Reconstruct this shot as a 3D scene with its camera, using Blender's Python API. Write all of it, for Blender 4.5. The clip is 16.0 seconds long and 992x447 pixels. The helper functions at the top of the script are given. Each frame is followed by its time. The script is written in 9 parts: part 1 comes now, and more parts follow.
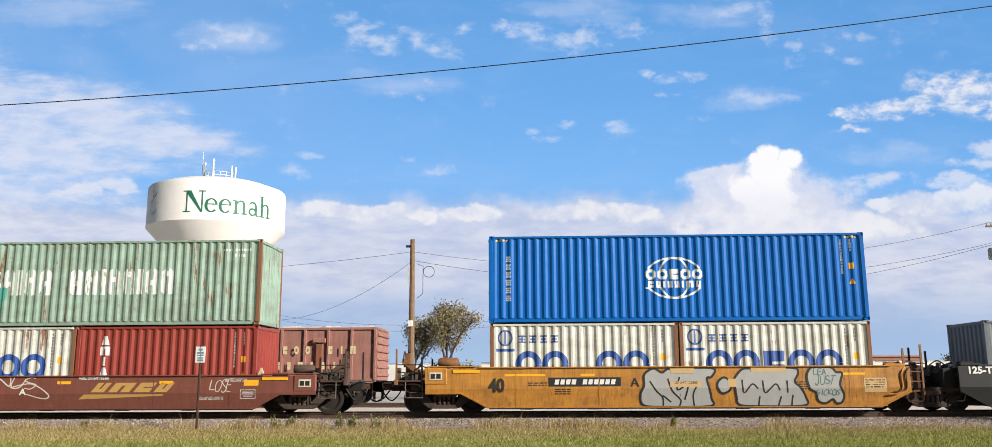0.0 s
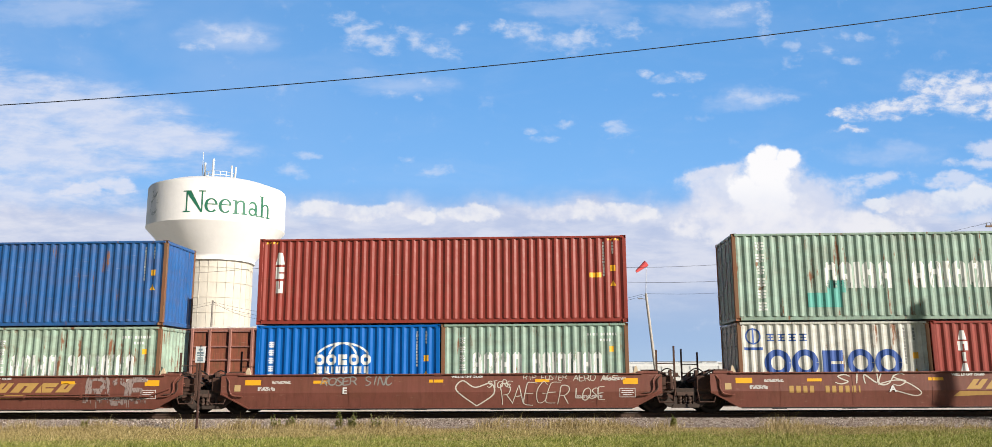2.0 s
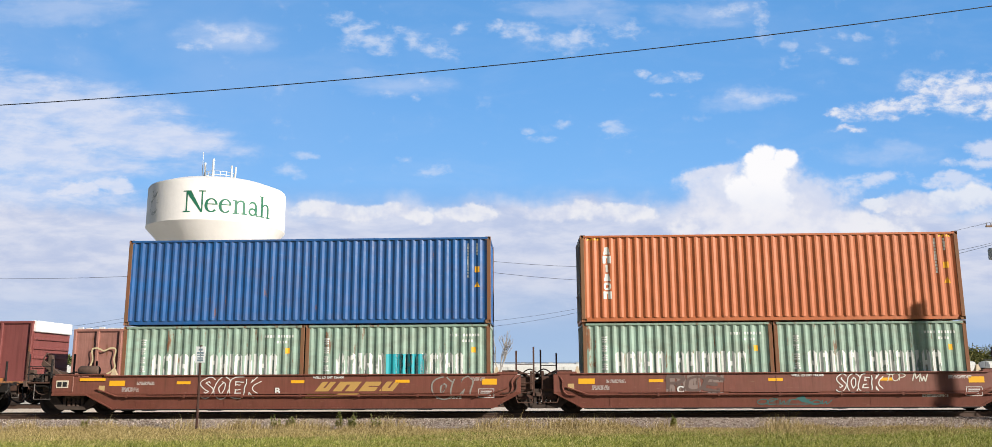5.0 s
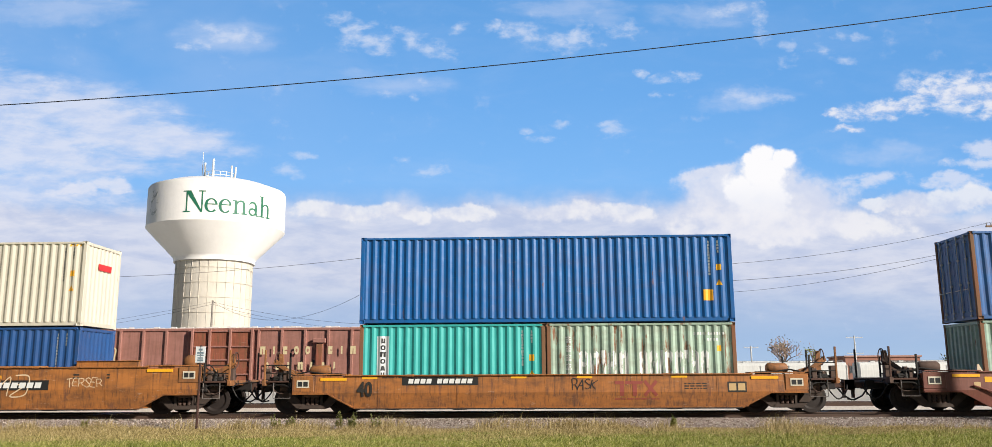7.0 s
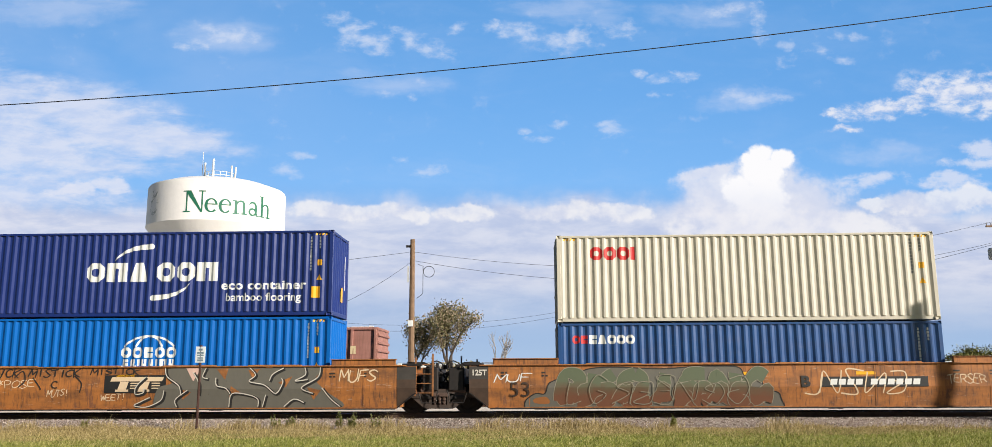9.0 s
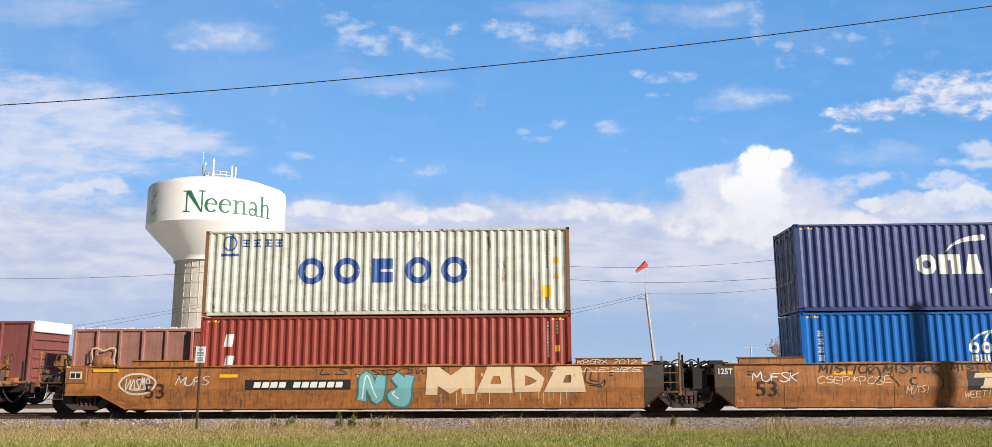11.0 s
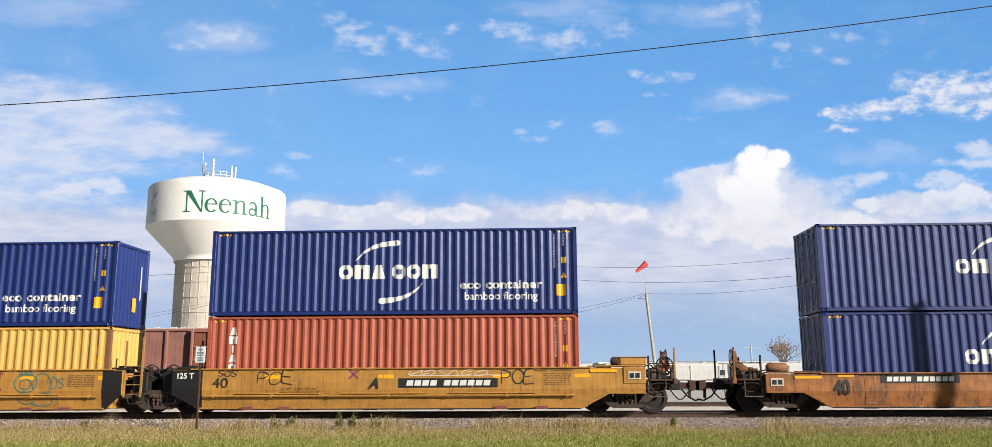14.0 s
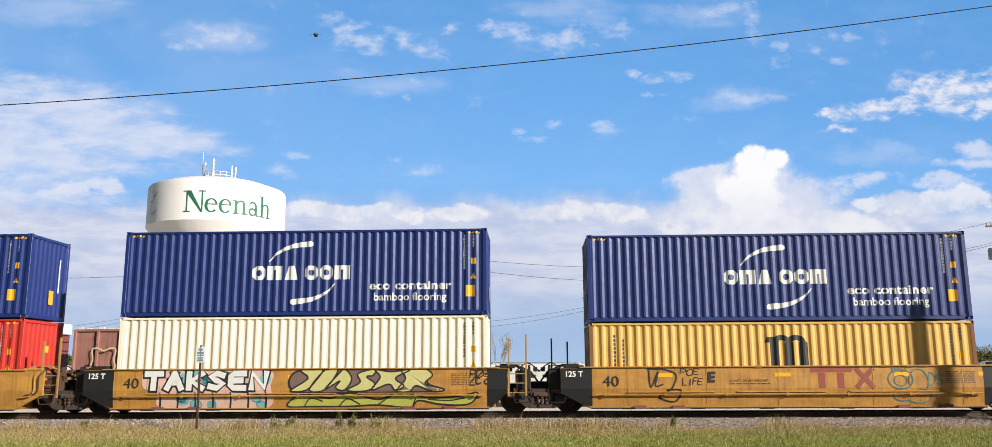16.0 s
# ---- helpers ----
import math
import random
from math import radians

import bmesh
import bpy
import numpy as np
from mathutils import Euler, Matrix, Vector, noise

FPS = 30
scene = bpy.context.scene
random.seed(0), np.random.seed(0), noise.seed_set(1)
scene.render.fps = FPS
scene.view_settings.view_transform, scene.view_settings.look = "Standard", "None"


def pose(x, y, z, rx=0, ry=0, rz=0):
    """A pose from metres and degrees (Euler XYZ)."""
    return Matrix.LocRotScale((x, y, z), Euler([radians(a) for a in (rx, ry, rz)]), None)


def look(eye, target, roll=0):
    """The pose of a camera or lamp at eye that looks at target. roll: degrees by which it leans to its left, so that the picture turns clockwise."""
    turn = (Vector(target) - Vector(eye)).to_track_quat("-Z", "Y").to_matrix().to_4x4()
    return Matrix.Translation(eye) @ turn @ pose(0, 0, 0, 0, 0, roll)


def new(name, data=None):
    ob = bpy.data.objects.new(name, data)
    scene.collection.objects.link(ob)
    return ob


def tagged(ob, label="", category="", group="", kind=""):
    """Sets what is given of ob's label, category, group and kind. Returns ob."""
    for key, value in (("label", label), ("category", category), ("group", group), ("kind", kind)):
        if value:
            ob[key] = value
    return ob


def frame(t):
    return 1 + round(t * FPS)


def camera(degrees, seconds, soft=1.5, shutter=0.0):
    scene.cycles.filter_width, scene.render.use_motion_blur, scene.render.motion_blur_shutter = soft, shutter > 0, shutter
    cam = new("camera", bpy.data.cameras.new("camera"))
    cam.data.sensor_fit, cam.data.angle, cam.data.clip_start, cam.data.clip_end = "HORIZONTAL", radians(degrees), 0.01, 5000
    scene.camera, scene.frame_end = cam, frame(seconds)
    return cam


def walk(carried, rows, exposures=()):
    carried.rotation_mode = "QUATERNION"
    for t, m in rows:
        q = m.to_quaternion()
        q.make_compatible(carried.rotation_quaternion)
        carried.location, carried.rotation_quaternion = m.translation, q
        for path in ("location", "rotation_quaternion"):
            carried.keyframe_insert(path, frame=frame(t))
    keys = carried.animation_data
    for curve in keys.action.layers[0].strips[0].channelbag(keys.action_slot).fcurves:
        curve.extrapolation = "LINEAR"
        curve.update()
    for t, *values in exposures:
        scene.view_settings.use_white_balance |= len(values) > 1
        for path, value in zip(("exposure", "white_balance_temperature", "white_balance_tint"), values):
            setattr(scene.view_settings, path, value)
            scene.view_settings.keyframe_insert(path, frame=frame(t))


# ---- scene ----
cam = camera(60.85, 16.0, soft=0.5)


def eye_pose(yaw, pitch, roll, x, y, z):
    """Camera pose from heading to the left, tilt up and lean, in degrees."""
    return pose(x, y, z, 90 + pitch, 0, yaw) @ pose(0, 0, 0, 0, 0, roll)


STAND = eye_pose(2.38, 10.46, -0.265, 0.0, -27.78, 1.07)
walk(cam, [(0.0, STAND), (16.0, STAND)], exposures=((0.0, 0.5), (16.0, 0.5)))

# metres that the train has rolled at each second
ROLLED = [(0.0, 0.0), (0.5, 6.95), (1.0, 14.01), (1.5, 20.95), (2.0, 27.93), (2.5, 35.03), (3.0, 41.97), (3.5, 49.0),
          (4.0, 55.97), (4.5, 62.95), (4.7, 65.72), (6.8, 94.98), (7.0, 97.79), (7.5, 104.72), (8.0, 111.43),
          (8.5, 118.49), (9.0, 125.99), (9.5, 132.54), (10.0, 139.56), (10.2, 142.35), (12.5, 174.76), (13.0, 181.82),
          (13.5, 188.88), (14.0, 195.97), (14.5, 203.02), (15.0, 210.06), (15.5, 217.1), (16.0, 224.1)]
TRACK_Y = 1.219      # middle of the near track; the container faces stand at y = 0

# ---- world and sun ----
SUN_AZ, SUN_EL = 58.0, 25.0      # degrees from straight behind the camera to its right, and above the horizon
world = bpy.data.worlds.new("sky")
scene.world = world
world.use_nodes = True
wn, wl = world.node_tree.nodes, world.node_tree.links
sky = wn.new("ShaderNodeTexSky")
sky.sky_type = "NISHITA"
sky.sun_disc = False
sky.sun_elevation = radians(SUN_EL)
sky.sun_rotation = radians(180 - SUN_AZ)
sky.air_density, sky.dust_density, sky.ozone_density = 1.0, 0.3, 2.0
wl.new(sky.outputs[0], wn["Background"].inputs[0])
wn["Background"].inputs[1].default_value = 0.036
sun = new("sun", bpy.data.lights.new("sun", "SUN"))
sun.data.energy, sun.data.angle, sun.data.color = 4.95, radians(0.53), (1.0, 0.93, 0.82)
sa, se = radians(SUN_AZ), radians(SUN_EL)
SUN_FROM = Vector((math.sin(sa) * math.cos(se), -math.cos(sa) * math.cos(se), math.sin(se)))
sun.matrix_world = look(SUN_FROM * 100, (0, 0, 0))

# ---- materials ----
MATS = {}


def node(nt, kind, **kw):
    n = nt.nodes.new(kind)
    for key, value in kw.items():
        if key == "op":
            n.operation = value
        elif key == "blend":
            n.data_type = "RGBA"
            n.blend_type = value
        else:
            n.inputs[key].default_value = value
    return n


def ramp(nt, src, stops):
    r = nt.nodes.new("ShaderNodeValToRGB")
    el = r.color_ramp.elements
    while len(el) < len(stops):
        el.new(0.5)
    for e, (p, c) in zip(el, stops):
        e.position = p
        e.color = (*c, 1) if isinstance(c, tuple) else (c, c, c, 1)
    nt.links.new(src, r.inputs[0])
    return r.outputs[0]


def mix(nt, fac, a, b, blend="MIX"):
    m = node(nt, "ShaderNodeMix", blend=blend)
    for sock, v in ((m.inputs[0], fac), (m.inputs[6], a), (m.inputs[7], b)):
        if isinstance(v, (int, float)):
            sock.default_value = v
        elif isinstance(v, tuple):
            sock.default_value = (*v, 1)
        else:
            nt.links.new(v, sock)
    return m.outputs[2]


def math2(nt, op, a, b=0.0, clamp=False):
    m = node(nt, "ShaderNodeMath", op=op)
    m.use_clamp = clamp
    for sock, v in zip(m.inputs, (a, b)):
        if isinstance(v, (int, float)):
            sock.default_value = v
        else:
            nt.links.new(v, sock)
    return m.outputs[0]


def place(nt, scale, jitter=True):
    """Object coordinates, scaled per axis and shifted per object."""
    tc = nt.nodes.new("ShaderNodeTexCoord")
    mp = nt.nodes.new("ShaderNodeMapping")
    mp.inputs["Scale"].default_value = scale
    nt.links.new(tc.outputs["Object"], mp.inputs["Vector"])
    if jitter:
        info = nt.nodes.new("ShaderNodeObjectInfo")
        nt.links.new(math2(nt, "MULTIPLY", info.outputs["Random"], 37.0), mp.inputs["Location"])
    return mp.outputs[0]


def noisy(nt, scale, size=1.0, detail=4, rough=0.55, jitter=True):
    n = node(nt, "ShaderNodeTexNoise", Scale=size, Detail=detail, Roughness=rough)
    nt.links.new(place(nt, scale, jitter), n.inputs["Vector"])
    return n.outputs["Fac"]


def material(name, rough=0.5, metal=0.0, spec=0.5):
    m = bpy.data.materials.new(name)
    m.use_nodes = True
    b = m.node_tree.nodes["Principled BSDF"]
    b.inputs["Roughness"].default_value = rough
    b.inputs["Metallic"].default_value = metal
    b.inputs["Specular IOR Level"].default_value = spec
    return m, m.node_tree, b


def bump(nt, b, height, strength=0.2, dist=0.01):
    bp = node(nt, "ShaderNodeBump", Strength=strength, Distance=dist)
    nt.links.new(height, bp.inputs["Height"])
    nt.links.new(bp.outputs[0], b.inputs["Normal"])


RUST = (0.16, 0.062, 0.03)


def paint(name, rgb, rust=0.2, grime=0.35, rough=0.45, fade=0.25, streak=(7, 7, 0.45), spec=0.5, stain=0.0):
    """Weathered paint on steel: sun fade, rain streaks, grime and rust that breaks through."""
    if name in MATS:
        return MATS[name]
    m, nt, b = material(name, rough, 0.0, spec)
    pale = tuple(min(1, c * (1 + 0.4 * fade) + 0.025 * fade) for c in rgb)
    dark = tuple(c * (1 - 0.55 * grime) for c in rgb)
    large = noisy(nt, (0.7, 0.7, 0.9), detail=3)
    runs = noisy(nt, streak, detail=5, rough=0.65)
    fine = noisy(nt, (30, 30, 24), detail=3)
    c = mix(nt, ramp(nt, large, [(0.3, 0.0), (0.75, 1.0)]), rgb, pale)
    c = mix(nt, ramp(nt, runs, [(0.46, 0.0), (0.78, 1.0)]), c, dark)
    spots = math2(nt, "ADD", math2(nt, "MULTIPLY", runs, 0.55), math2(nt, "MULTIPLY", noisy(nt, (3, 3, 1.2), detail=6, rough=0.7), 0.6))
    edge = 0.77 - 0.28 * rust
    mask = ramp(nt, spots, [(edge, 0.0), (edge + 0.06, 1.0)])
    c = mix(nt, mask, c, mix(nt, fine, RUST, (0.28, 0.12, 0.06)))
    if stain:
        old = ramp(nt, noisy(nt, (1.1, 1.1, 2.6), detail=8, rough=0.68), [(0.42, 0.0), (0.7, stain)])
        c = mix(nt, old, c, mix(nt, fine, (0.07, 0.035, 0.02), (0.2, 0.085, 0.035)))
        drip = ramp(nt, noisy(nt, (16, 16, 0.8), detail=4, rough=0.6), [(0.52, 0.0), (0.74, stain)])
        c = mix(nt, drip, c, (0.06, 0.035, 0.025))
        scuff = ramp(nt, noisy(nt, (2.5, 2.5, 14), detail=6, rough=0.7), [(0.62, 0.0), (0.68, 0.5)])
        c = mix(nt, math2(nt, "MULTIPLY", scuff, stain), c, (0.55, 0.42, 0.3))
    c = mix(nt, 0.12, c, mix(nt, fine, (0.35, 0.35, 0.35), (1, 1, 1)), "MULTIPLY")
    nt.links.new(c, b.inputs["Base Color"])
    nt.links.new(ramp(nt, mask, [(0.0, rough), (1.0, 0.85)]), b.inputs["Roughness"])
    dent = ramp(nt, noisy(nt, (2.2, 2.2, 1.6), detail=2), [(0.25, 0.0), (0.75, 1.0)])
    bump(nt, b, math2(nt, "ADD", math2(nt, "MULTIPLY", fine, 0.1), dent), 0.35, 0.02)
    MATS[name] = m
    return m


def plain(name, rgb, rough=0.6, metal=0.0, vary=0.25, scale=6.0):
    if name in MATS:
        return MATS[name]
    m, nt, b = material(name, rough, metal)
    n = noisy(nt, (scale, scale, scale), detail=5)
    nt.links.new(mix(nt, n, tuple(c * (1 - vary) for c in rgb), tuple(min(1, c * (1 + vary)) for c in rgb)), b.inputs["Base Color"])
    bump(nt, b, noisy(nt, (scale * 6,) * 3), 0.15, 0.005)
    MATS[name] = m
    return m


def decal(name, rgb, worn=0.2):
    """Stencilled or sprayed paint; worn away in patches where worn is high."""
    if name in MATS:
        return MATS[name]
    m, nt, b = material(name, 0.55)
    n = noisy(nt, (6, 6, 2.5), detail=6, rough=0.7)
    nt.links.new(mix(nt, n, tuple(c * 0.72 for c in rgb), rgb), b.inputs["Base Color"])
    if worn > 0:
        cut = 0.24 + 0.3 * worn
        nt.links.new(ramp(nt, noisy(nt, (9, 9, 1.6), detail=5, rough=0.6), [(cut - 0.04, 0.0), (cut + 0.03, 1.0)]), b.inputs["Alpha"])
    MATS[name] = m
    return m


black_iron = lambda: plain("black_iron", (0.012, 0.009, 0.008), 0.7, 0, 0.5)
wheel_steel = lambda: plain("wheel_steel", (0.018, 0.011, 0.009), 0.75, 0, 0.5, 9)
dusty_iron = lambda: plain("dusty_iron", (0.09, 0.055, 0.042), 0.85, 0, 0.5, 7)
rusty_iron = lambda: plain("rusty_iron", (0.075, 0.036, 0.025), 0.85, 0, 0.5, 9)
frame_dust = lambda: plain("frame_dust", (0.055, 0.038, 0.03), 0.9, 0, 0.5, 7)
white_paint = lambda: decal("white_stencil", (0.82, 0.82, 0.8), 0.12)
yellow_tape = lambda: plain("yellow_reflector", (0.85, 0.42, 0.02), 0.4, 0, 0.12)

# ---- mesh helpers ----


def part(name, bm, mats, parent=None, label="", loc=None):
    """Links a bmesh as one mesh object, under a thing or under a part."""
    me = bpy.data.meshes.new(name)
    bm.to_mesh(me)
    bm.free()
    return part_mesh(name, me, mats, parent, label, loc)


def part_mesh(name, me, mats, parent=None, label="", loc=None):
    if not len(me.materials):
        for m in (mats if isinstance(mats, (list, tuple)) else [mats]):
            me.materials.append(m)
    ob = new(name, me)
    if parent:
        ob.parent = parent
    if loc:
        ob.location = loc
    if label:
        ob["label"] = label
    return ob


def empty(name, loc=(0, 0, 0)):
    ob = new(name)
    ob.location = loc
    return ob


def add_box(bm, x0, x1, y0, y1, z0, z1, bevel=0.0, mat=0):
    r = bmesh.ops.create_cube(bm, size=1.0, matrix=Matrix.LocRotScale(((x0 + x1) / 2, (y0 + y1) / 2, (z0 + z1) / 2), None, (abs(x1 - x0), abs(y1 - y0), abs(z1 - z0))))
    faces = {f for v in r["verts"] for f in v.link_faces}
    for f in faces:
        f.material_index = mat
    if bevel:
        bmesh.ops.bevel(bm, geom=list({e for v in r["verts"] for e in v.link_edges}), offset=bevel, segments=1, affect="EDGES", material=-1)
    return bm


def box(x0, x1, y0, y1, z0, z1, bevel=0.0):
    return add_box(bmesh.new(), x0, x1, y0, y1, z0, z1, bevel)


def add_rod(bm, a, b, r, r2=None, seg=8, caps=True):
    a, b = Vector(a), Vector(b)
    d = b - a
    m = Matrix.Translation((a + b) / 2) @ d.to_track_quat("Z", "Y").to_matrix().to_4x4()
    bmesh.ops.create_cone(bm, cap_ends=caps, segments=seg, radius1=r, radius2=r if r2 is None else r2, depth=d.length, matrix=m)
    return bm


def rod(a, b, r, r2=None, seg=8):
    return add_rod(bmesh.new(), a, b, r, r2, seg)


def add_prism(bm, pts, y0, y1):
    """A shape in x and z, given thickness from y0 to y1."""
    lo = [bm.verts.new((x, y0, z)) for x, z in pts]
    hi = [bm.verts.new((x, y1, z)) for x, z in pts]
    n = len(pts)
    bm.faces.new(lo)
    bm.faces.new(hi[::-1])
    for i in range(n):
        bm.faces.new((lo[(i + 1) % n], lo[i], hi[i], hi[(i + 1) % n]))
    bmesh.ops.recalc_face_normals(bm, faces=bm.faces)
    return bm


def add_tube(bm, pts, r, seg=6):
    """One bent tube through the points."""
    pts = [Vector(p) for p in pts]
    closed = (pts[0] - pts[-1]).length < 1e-6
    if closed:
        pts = pts[:-1]
    n = len(pts)
    rings = []
    side = None
    for i in range(n):
        a, b = (pts[i - 1], pts[(i + 1) % n]) if closed else (pts[max(i - 1, 0)], pts[min(i + 1, n - 1)])
        d = (b - a).normalized()
        if side is None:
            side = d.orthogonal().normalized()
        side = (side - d * side.dot(d)).normalized()
        up = d.cross(side)
        rings.append([bm.verts.new(pts[i] + (side * math.cos(q) + up * math.sin(q)) * r) for q in (2 * math.pi * k / seg for k in range(seg))])
    for i in range(n if closed else n - 1):
        p, q = rings[i], rings[(i + 1) % n]
        for k in range(seg):
            j = (k + 1) % seg
            bm.faces.new((p[k], p[j], q[j], q[k]))
    if not closed:
        bm.faces.new(rings[0][::-1])
        bm.faces.new(rings[-1])
    return bm


def add_ring(bm, centre, axis, radius, r, seg=18):
    """A wheel rim of round section."""
    axis = Vector(axis).normalized()
    q = axis.to_track_quat("Z", "Y")
    pts = [Vector(centre) + q @ Vector((radius * math.cos(a), radius * math.sin(a), 0)) for a in (2 * math.pi * i / seg for i in range(seg + 1))]
    return add_tube(bm, pts, r, 5)


def lathe(profile, seg=24, axis="Z"):
    """A turned body from (radius, height) pairs."""
    bm = bmesh.new()
    rings = []
    for r, h in profile:
        if r < 1e-6:
            rings.append([bm.verts.new((0, 0, h))])
        else:
            rings.append([bm.verts.new((r * math.cos(2 * math.pi * i / seg), r * math.sin(2 * math.pi * i / seg), h)) for i in range(seg)])
    for a, b in zip(rings[:-1], rings[1:]):
        for i in range(seg):
            j = (i + 1) % seg
            if len(a) == 1 and len(b) == 1:
                continue
            if len(a) == 1:
                bm.faces.new((a[0], b[j], b[i]))
            elif len(b) == 1:
                bm.faces.new((a[i], a[j], b[0]))
            else:
                bm.faces.new((a[i], a[j], b[j], b[i]))
    bmesh.ops.recalc_face_normals(bm, faces=bm.faces)
    if axis == "Y":
        bmesh.ops.rotate(bm, verts=bm.verts, matrix=Matrix.Rotation(radians(90), 3, "X"))
    return bm


def smooth(ob, limit=40):
    me = ob.data
    me.polygons.foreach_set("use_smooth", [True] * len(me.polygons))
    bm = bmesh.new()
    bm.from_mesh(me)
    for e in bm.edges:
        e.smooth = len(e.link_faces) == 2 and e.calc_face_angle(0) < radians(limit)
    bm.to_mesh(me)
    bm.free()
    return ob


# ---- flat signs, lettering and sprayed lines, in x and z ----


def text_bm(words, height, squeeze=1.0, shear=0.0, gap=1.0, bold=0.0):
    """Lettering as a flat mesh in x and z, centred, capitals of the given height."""
    cu = bpy.data.curves.new("lettering", "FONT")
    cu.body, cu.size, cu.align_x, cu.align_y = words, height / 0.69, "CENTER", "CENTER"
    cu.shear, cu.space_character, cu.offset, cu.resolution_u = shear, gap, bold, 3
    ob = new("lettering", cu)
    bpy.context.view_layer.update()
    me = bpy.data.meshes.new_from_object(ob.evaluated_get(bpy.context.evaluated_depsgraph_get()))
    bpy.data.objects.remove(ob)
    bpy.data.curves.remove(cu)
    bm = bmesh.new()
    bm.from_mesh(me)
    bpy.data.meshes.remove(me)
    for v in bm.verts:
        v.co = Vector((v.co.x * squeeze, 0, v.co.y))
    return bm


def add_poly(bm, pts):
    vs = [bm.verts.new((x, 0, z)) for x, z in pts]
    bm.faces.new(vs)
    return bm


def add_bar(bm, x0, x1, z0, z1, lean=0.0):
    return add_poly(bm, [(x0, z0), (x1, z0), (x1 + lean, z1), (x0 + lean, z1)])


def add_stroke(bm, pts, width):
    """A ribbon along a line, in x and z."""
    pts = [Vector((p[0], 0, p[1])) for p in pts]
    n = len(pts)
    left, right = [], []
    for i in range(n):
        d = (pts[min(i + 1, n - 1)] - pts[max(i - 1, 0)])
        d = d.normalized() if d.length > 1e-6 else Vector((1, 0, 0))
        s = Vector((-d.z, 0, d.x)) * (width[i] if isinstance(width, (list, tuple)) else width) / 2
        over = Vector((0, -0.00003 * i, 0))
        left.append(bm.verts.new(pts[i] + s + over))
        right.append(bm.verts.new(pts[i] - s + over))
    for i in range(n - 1):
        bm.faces.new((left[i], left[i + 1], right[i + 1], right[i]))
    return bm


def flow(pts, steps=6, closed=False):
    """A smooth line through points."""
    n = len(pts)
    out = []
    for i in range(n if closed else n - 1):
        p = [pts[(i + k) % n] if closed else pts[min(max(i + k, 0), n - 1)] for k in (-1, 0, 1, 2)]
        for s in range(steps):
            t = s / steps
            out.append(tuple(0.5 * (2 * p[1][a] + (p[2][a] - p[0][a]) * t + (2 * p[0][a] - 5 * p[1][a] + 4 * p[2][a] - p[3][a]) * t * t
                                    + (3 * p[1][a] - p[0][a] - 3 * p[2][a] + p[3][a]) * t ** 3) for a in (0, 1)))
    if not closed:
        out.append(tuple(pts[-1]))
    return out


def arc(cx, cz, rx, rz, a0, a1, n=16):
    return [(cx + rx * math.cos(radians(a0 + (a1 - a0) * i / n)), cz + rz * math.sin(radians(a0 + (a1 - a0) * i / n))) for i in range(n + 1)]


def wrap(bm, surface, xs=(), zs=(), lift=0.004, dx=0.0, dz=0.0):
    """Lays a flat mesh on a surface y = surface(x, z) that bends at the given x and z."""
    for v in bm.verts:
        v.co.x += dx
        v.co.z += dz
    if bm.verts:
        x0, x1 = min(v.co.x for v in bm.verts), max(v.co.x for v in bm.verts)
        z0, z1 = min(v.co.z for v in bm.verts), max(v.co.z for v in bm.verts)
        for x in xs:
            if x0 < x < x1:
                bmesh.ops.bisect_plane(bm, geom=bm.verts[:] + bm.edges[:] + bm.faces[:], plane_co=(x, 0, 0), plane_no=(1, 0, 0))
        for z in zs:
            if z0 < z < z1:
                bmesh.ops.bisect_plane(bm, geom=bm.verts[:] + bm.edges[:] + bm.faces[:], plane_co=(0, 0, z), plane_no=(0, 0, 1))
    for v in bm.verts:
        v.co.y = surface(v.co.x, v.co.z) - lift + min(v.co.y, 0.0)
    for f in bm.faces:
        f.normal_update()
        if f.normal.y > 0:
            f.normal_flip()
    return bm


def islands(bm):
    """The separate pieces of a flat mesh, as bmeshes of their own."""
    bm.verts.index_update()
    seen, out = set(), []
    for v in bm.verts:
        if v in seen:
            continue
        stack, group = [v], []
        seen.add(v)
        while stack:
            q = stack.pop()
            group.append(q)
            for e in q.link_edges:
                o = e.other_vert(q)
                if o not in seen:
                    seen.add(o)
                    stack.append(o)
        nb = bmesh.new()
        made = {q: nb.verts.new(q.co) for q in group}
        for f in {f for q in group for f in q.link_faces}:
            nb.faces.new([made[q] for q in f.verts])
        out.append(nb)
    return out

# ---- containers ----
WIDE, PITCH, DEEP = 2.438, 0.278, 0.039
LONG = {40: 12.28, 20: 6.1}
PLAN = {40: 12.192, 20: 6.058}      # lengths by which the stacks are spaced
SHARED = {}


def ribs(length):
    """Where the corrugation of a wall of that length bends: x and how far it lies in."""
    clear = length - 0.26
    n = round(clear / PITCH)
    p = clear / n
    pts = []
    for i in range(n):
        x = -clear / 2 + i * p
        pts += [(x + f * p, d * DEEP) for f, d in ((0, 0), (0.2, 0), (0.235, 0.08), (0.465, 0.92), (0.5, 1), (0.7, 1), (0.735, 0.92), (0.965, 0.08))]
    return pts + [(clear / 2, 0.0)]


def rib_surface(length):
    pts = ribs(length)
    xs = np.array([p[0] for p in pts])
    ys = np.array([p[1] for p in pts])
    return (lambda x, z: -WIDE / 2 + 0.012 + float(np.interp(x, xs, ys))), list(xs)


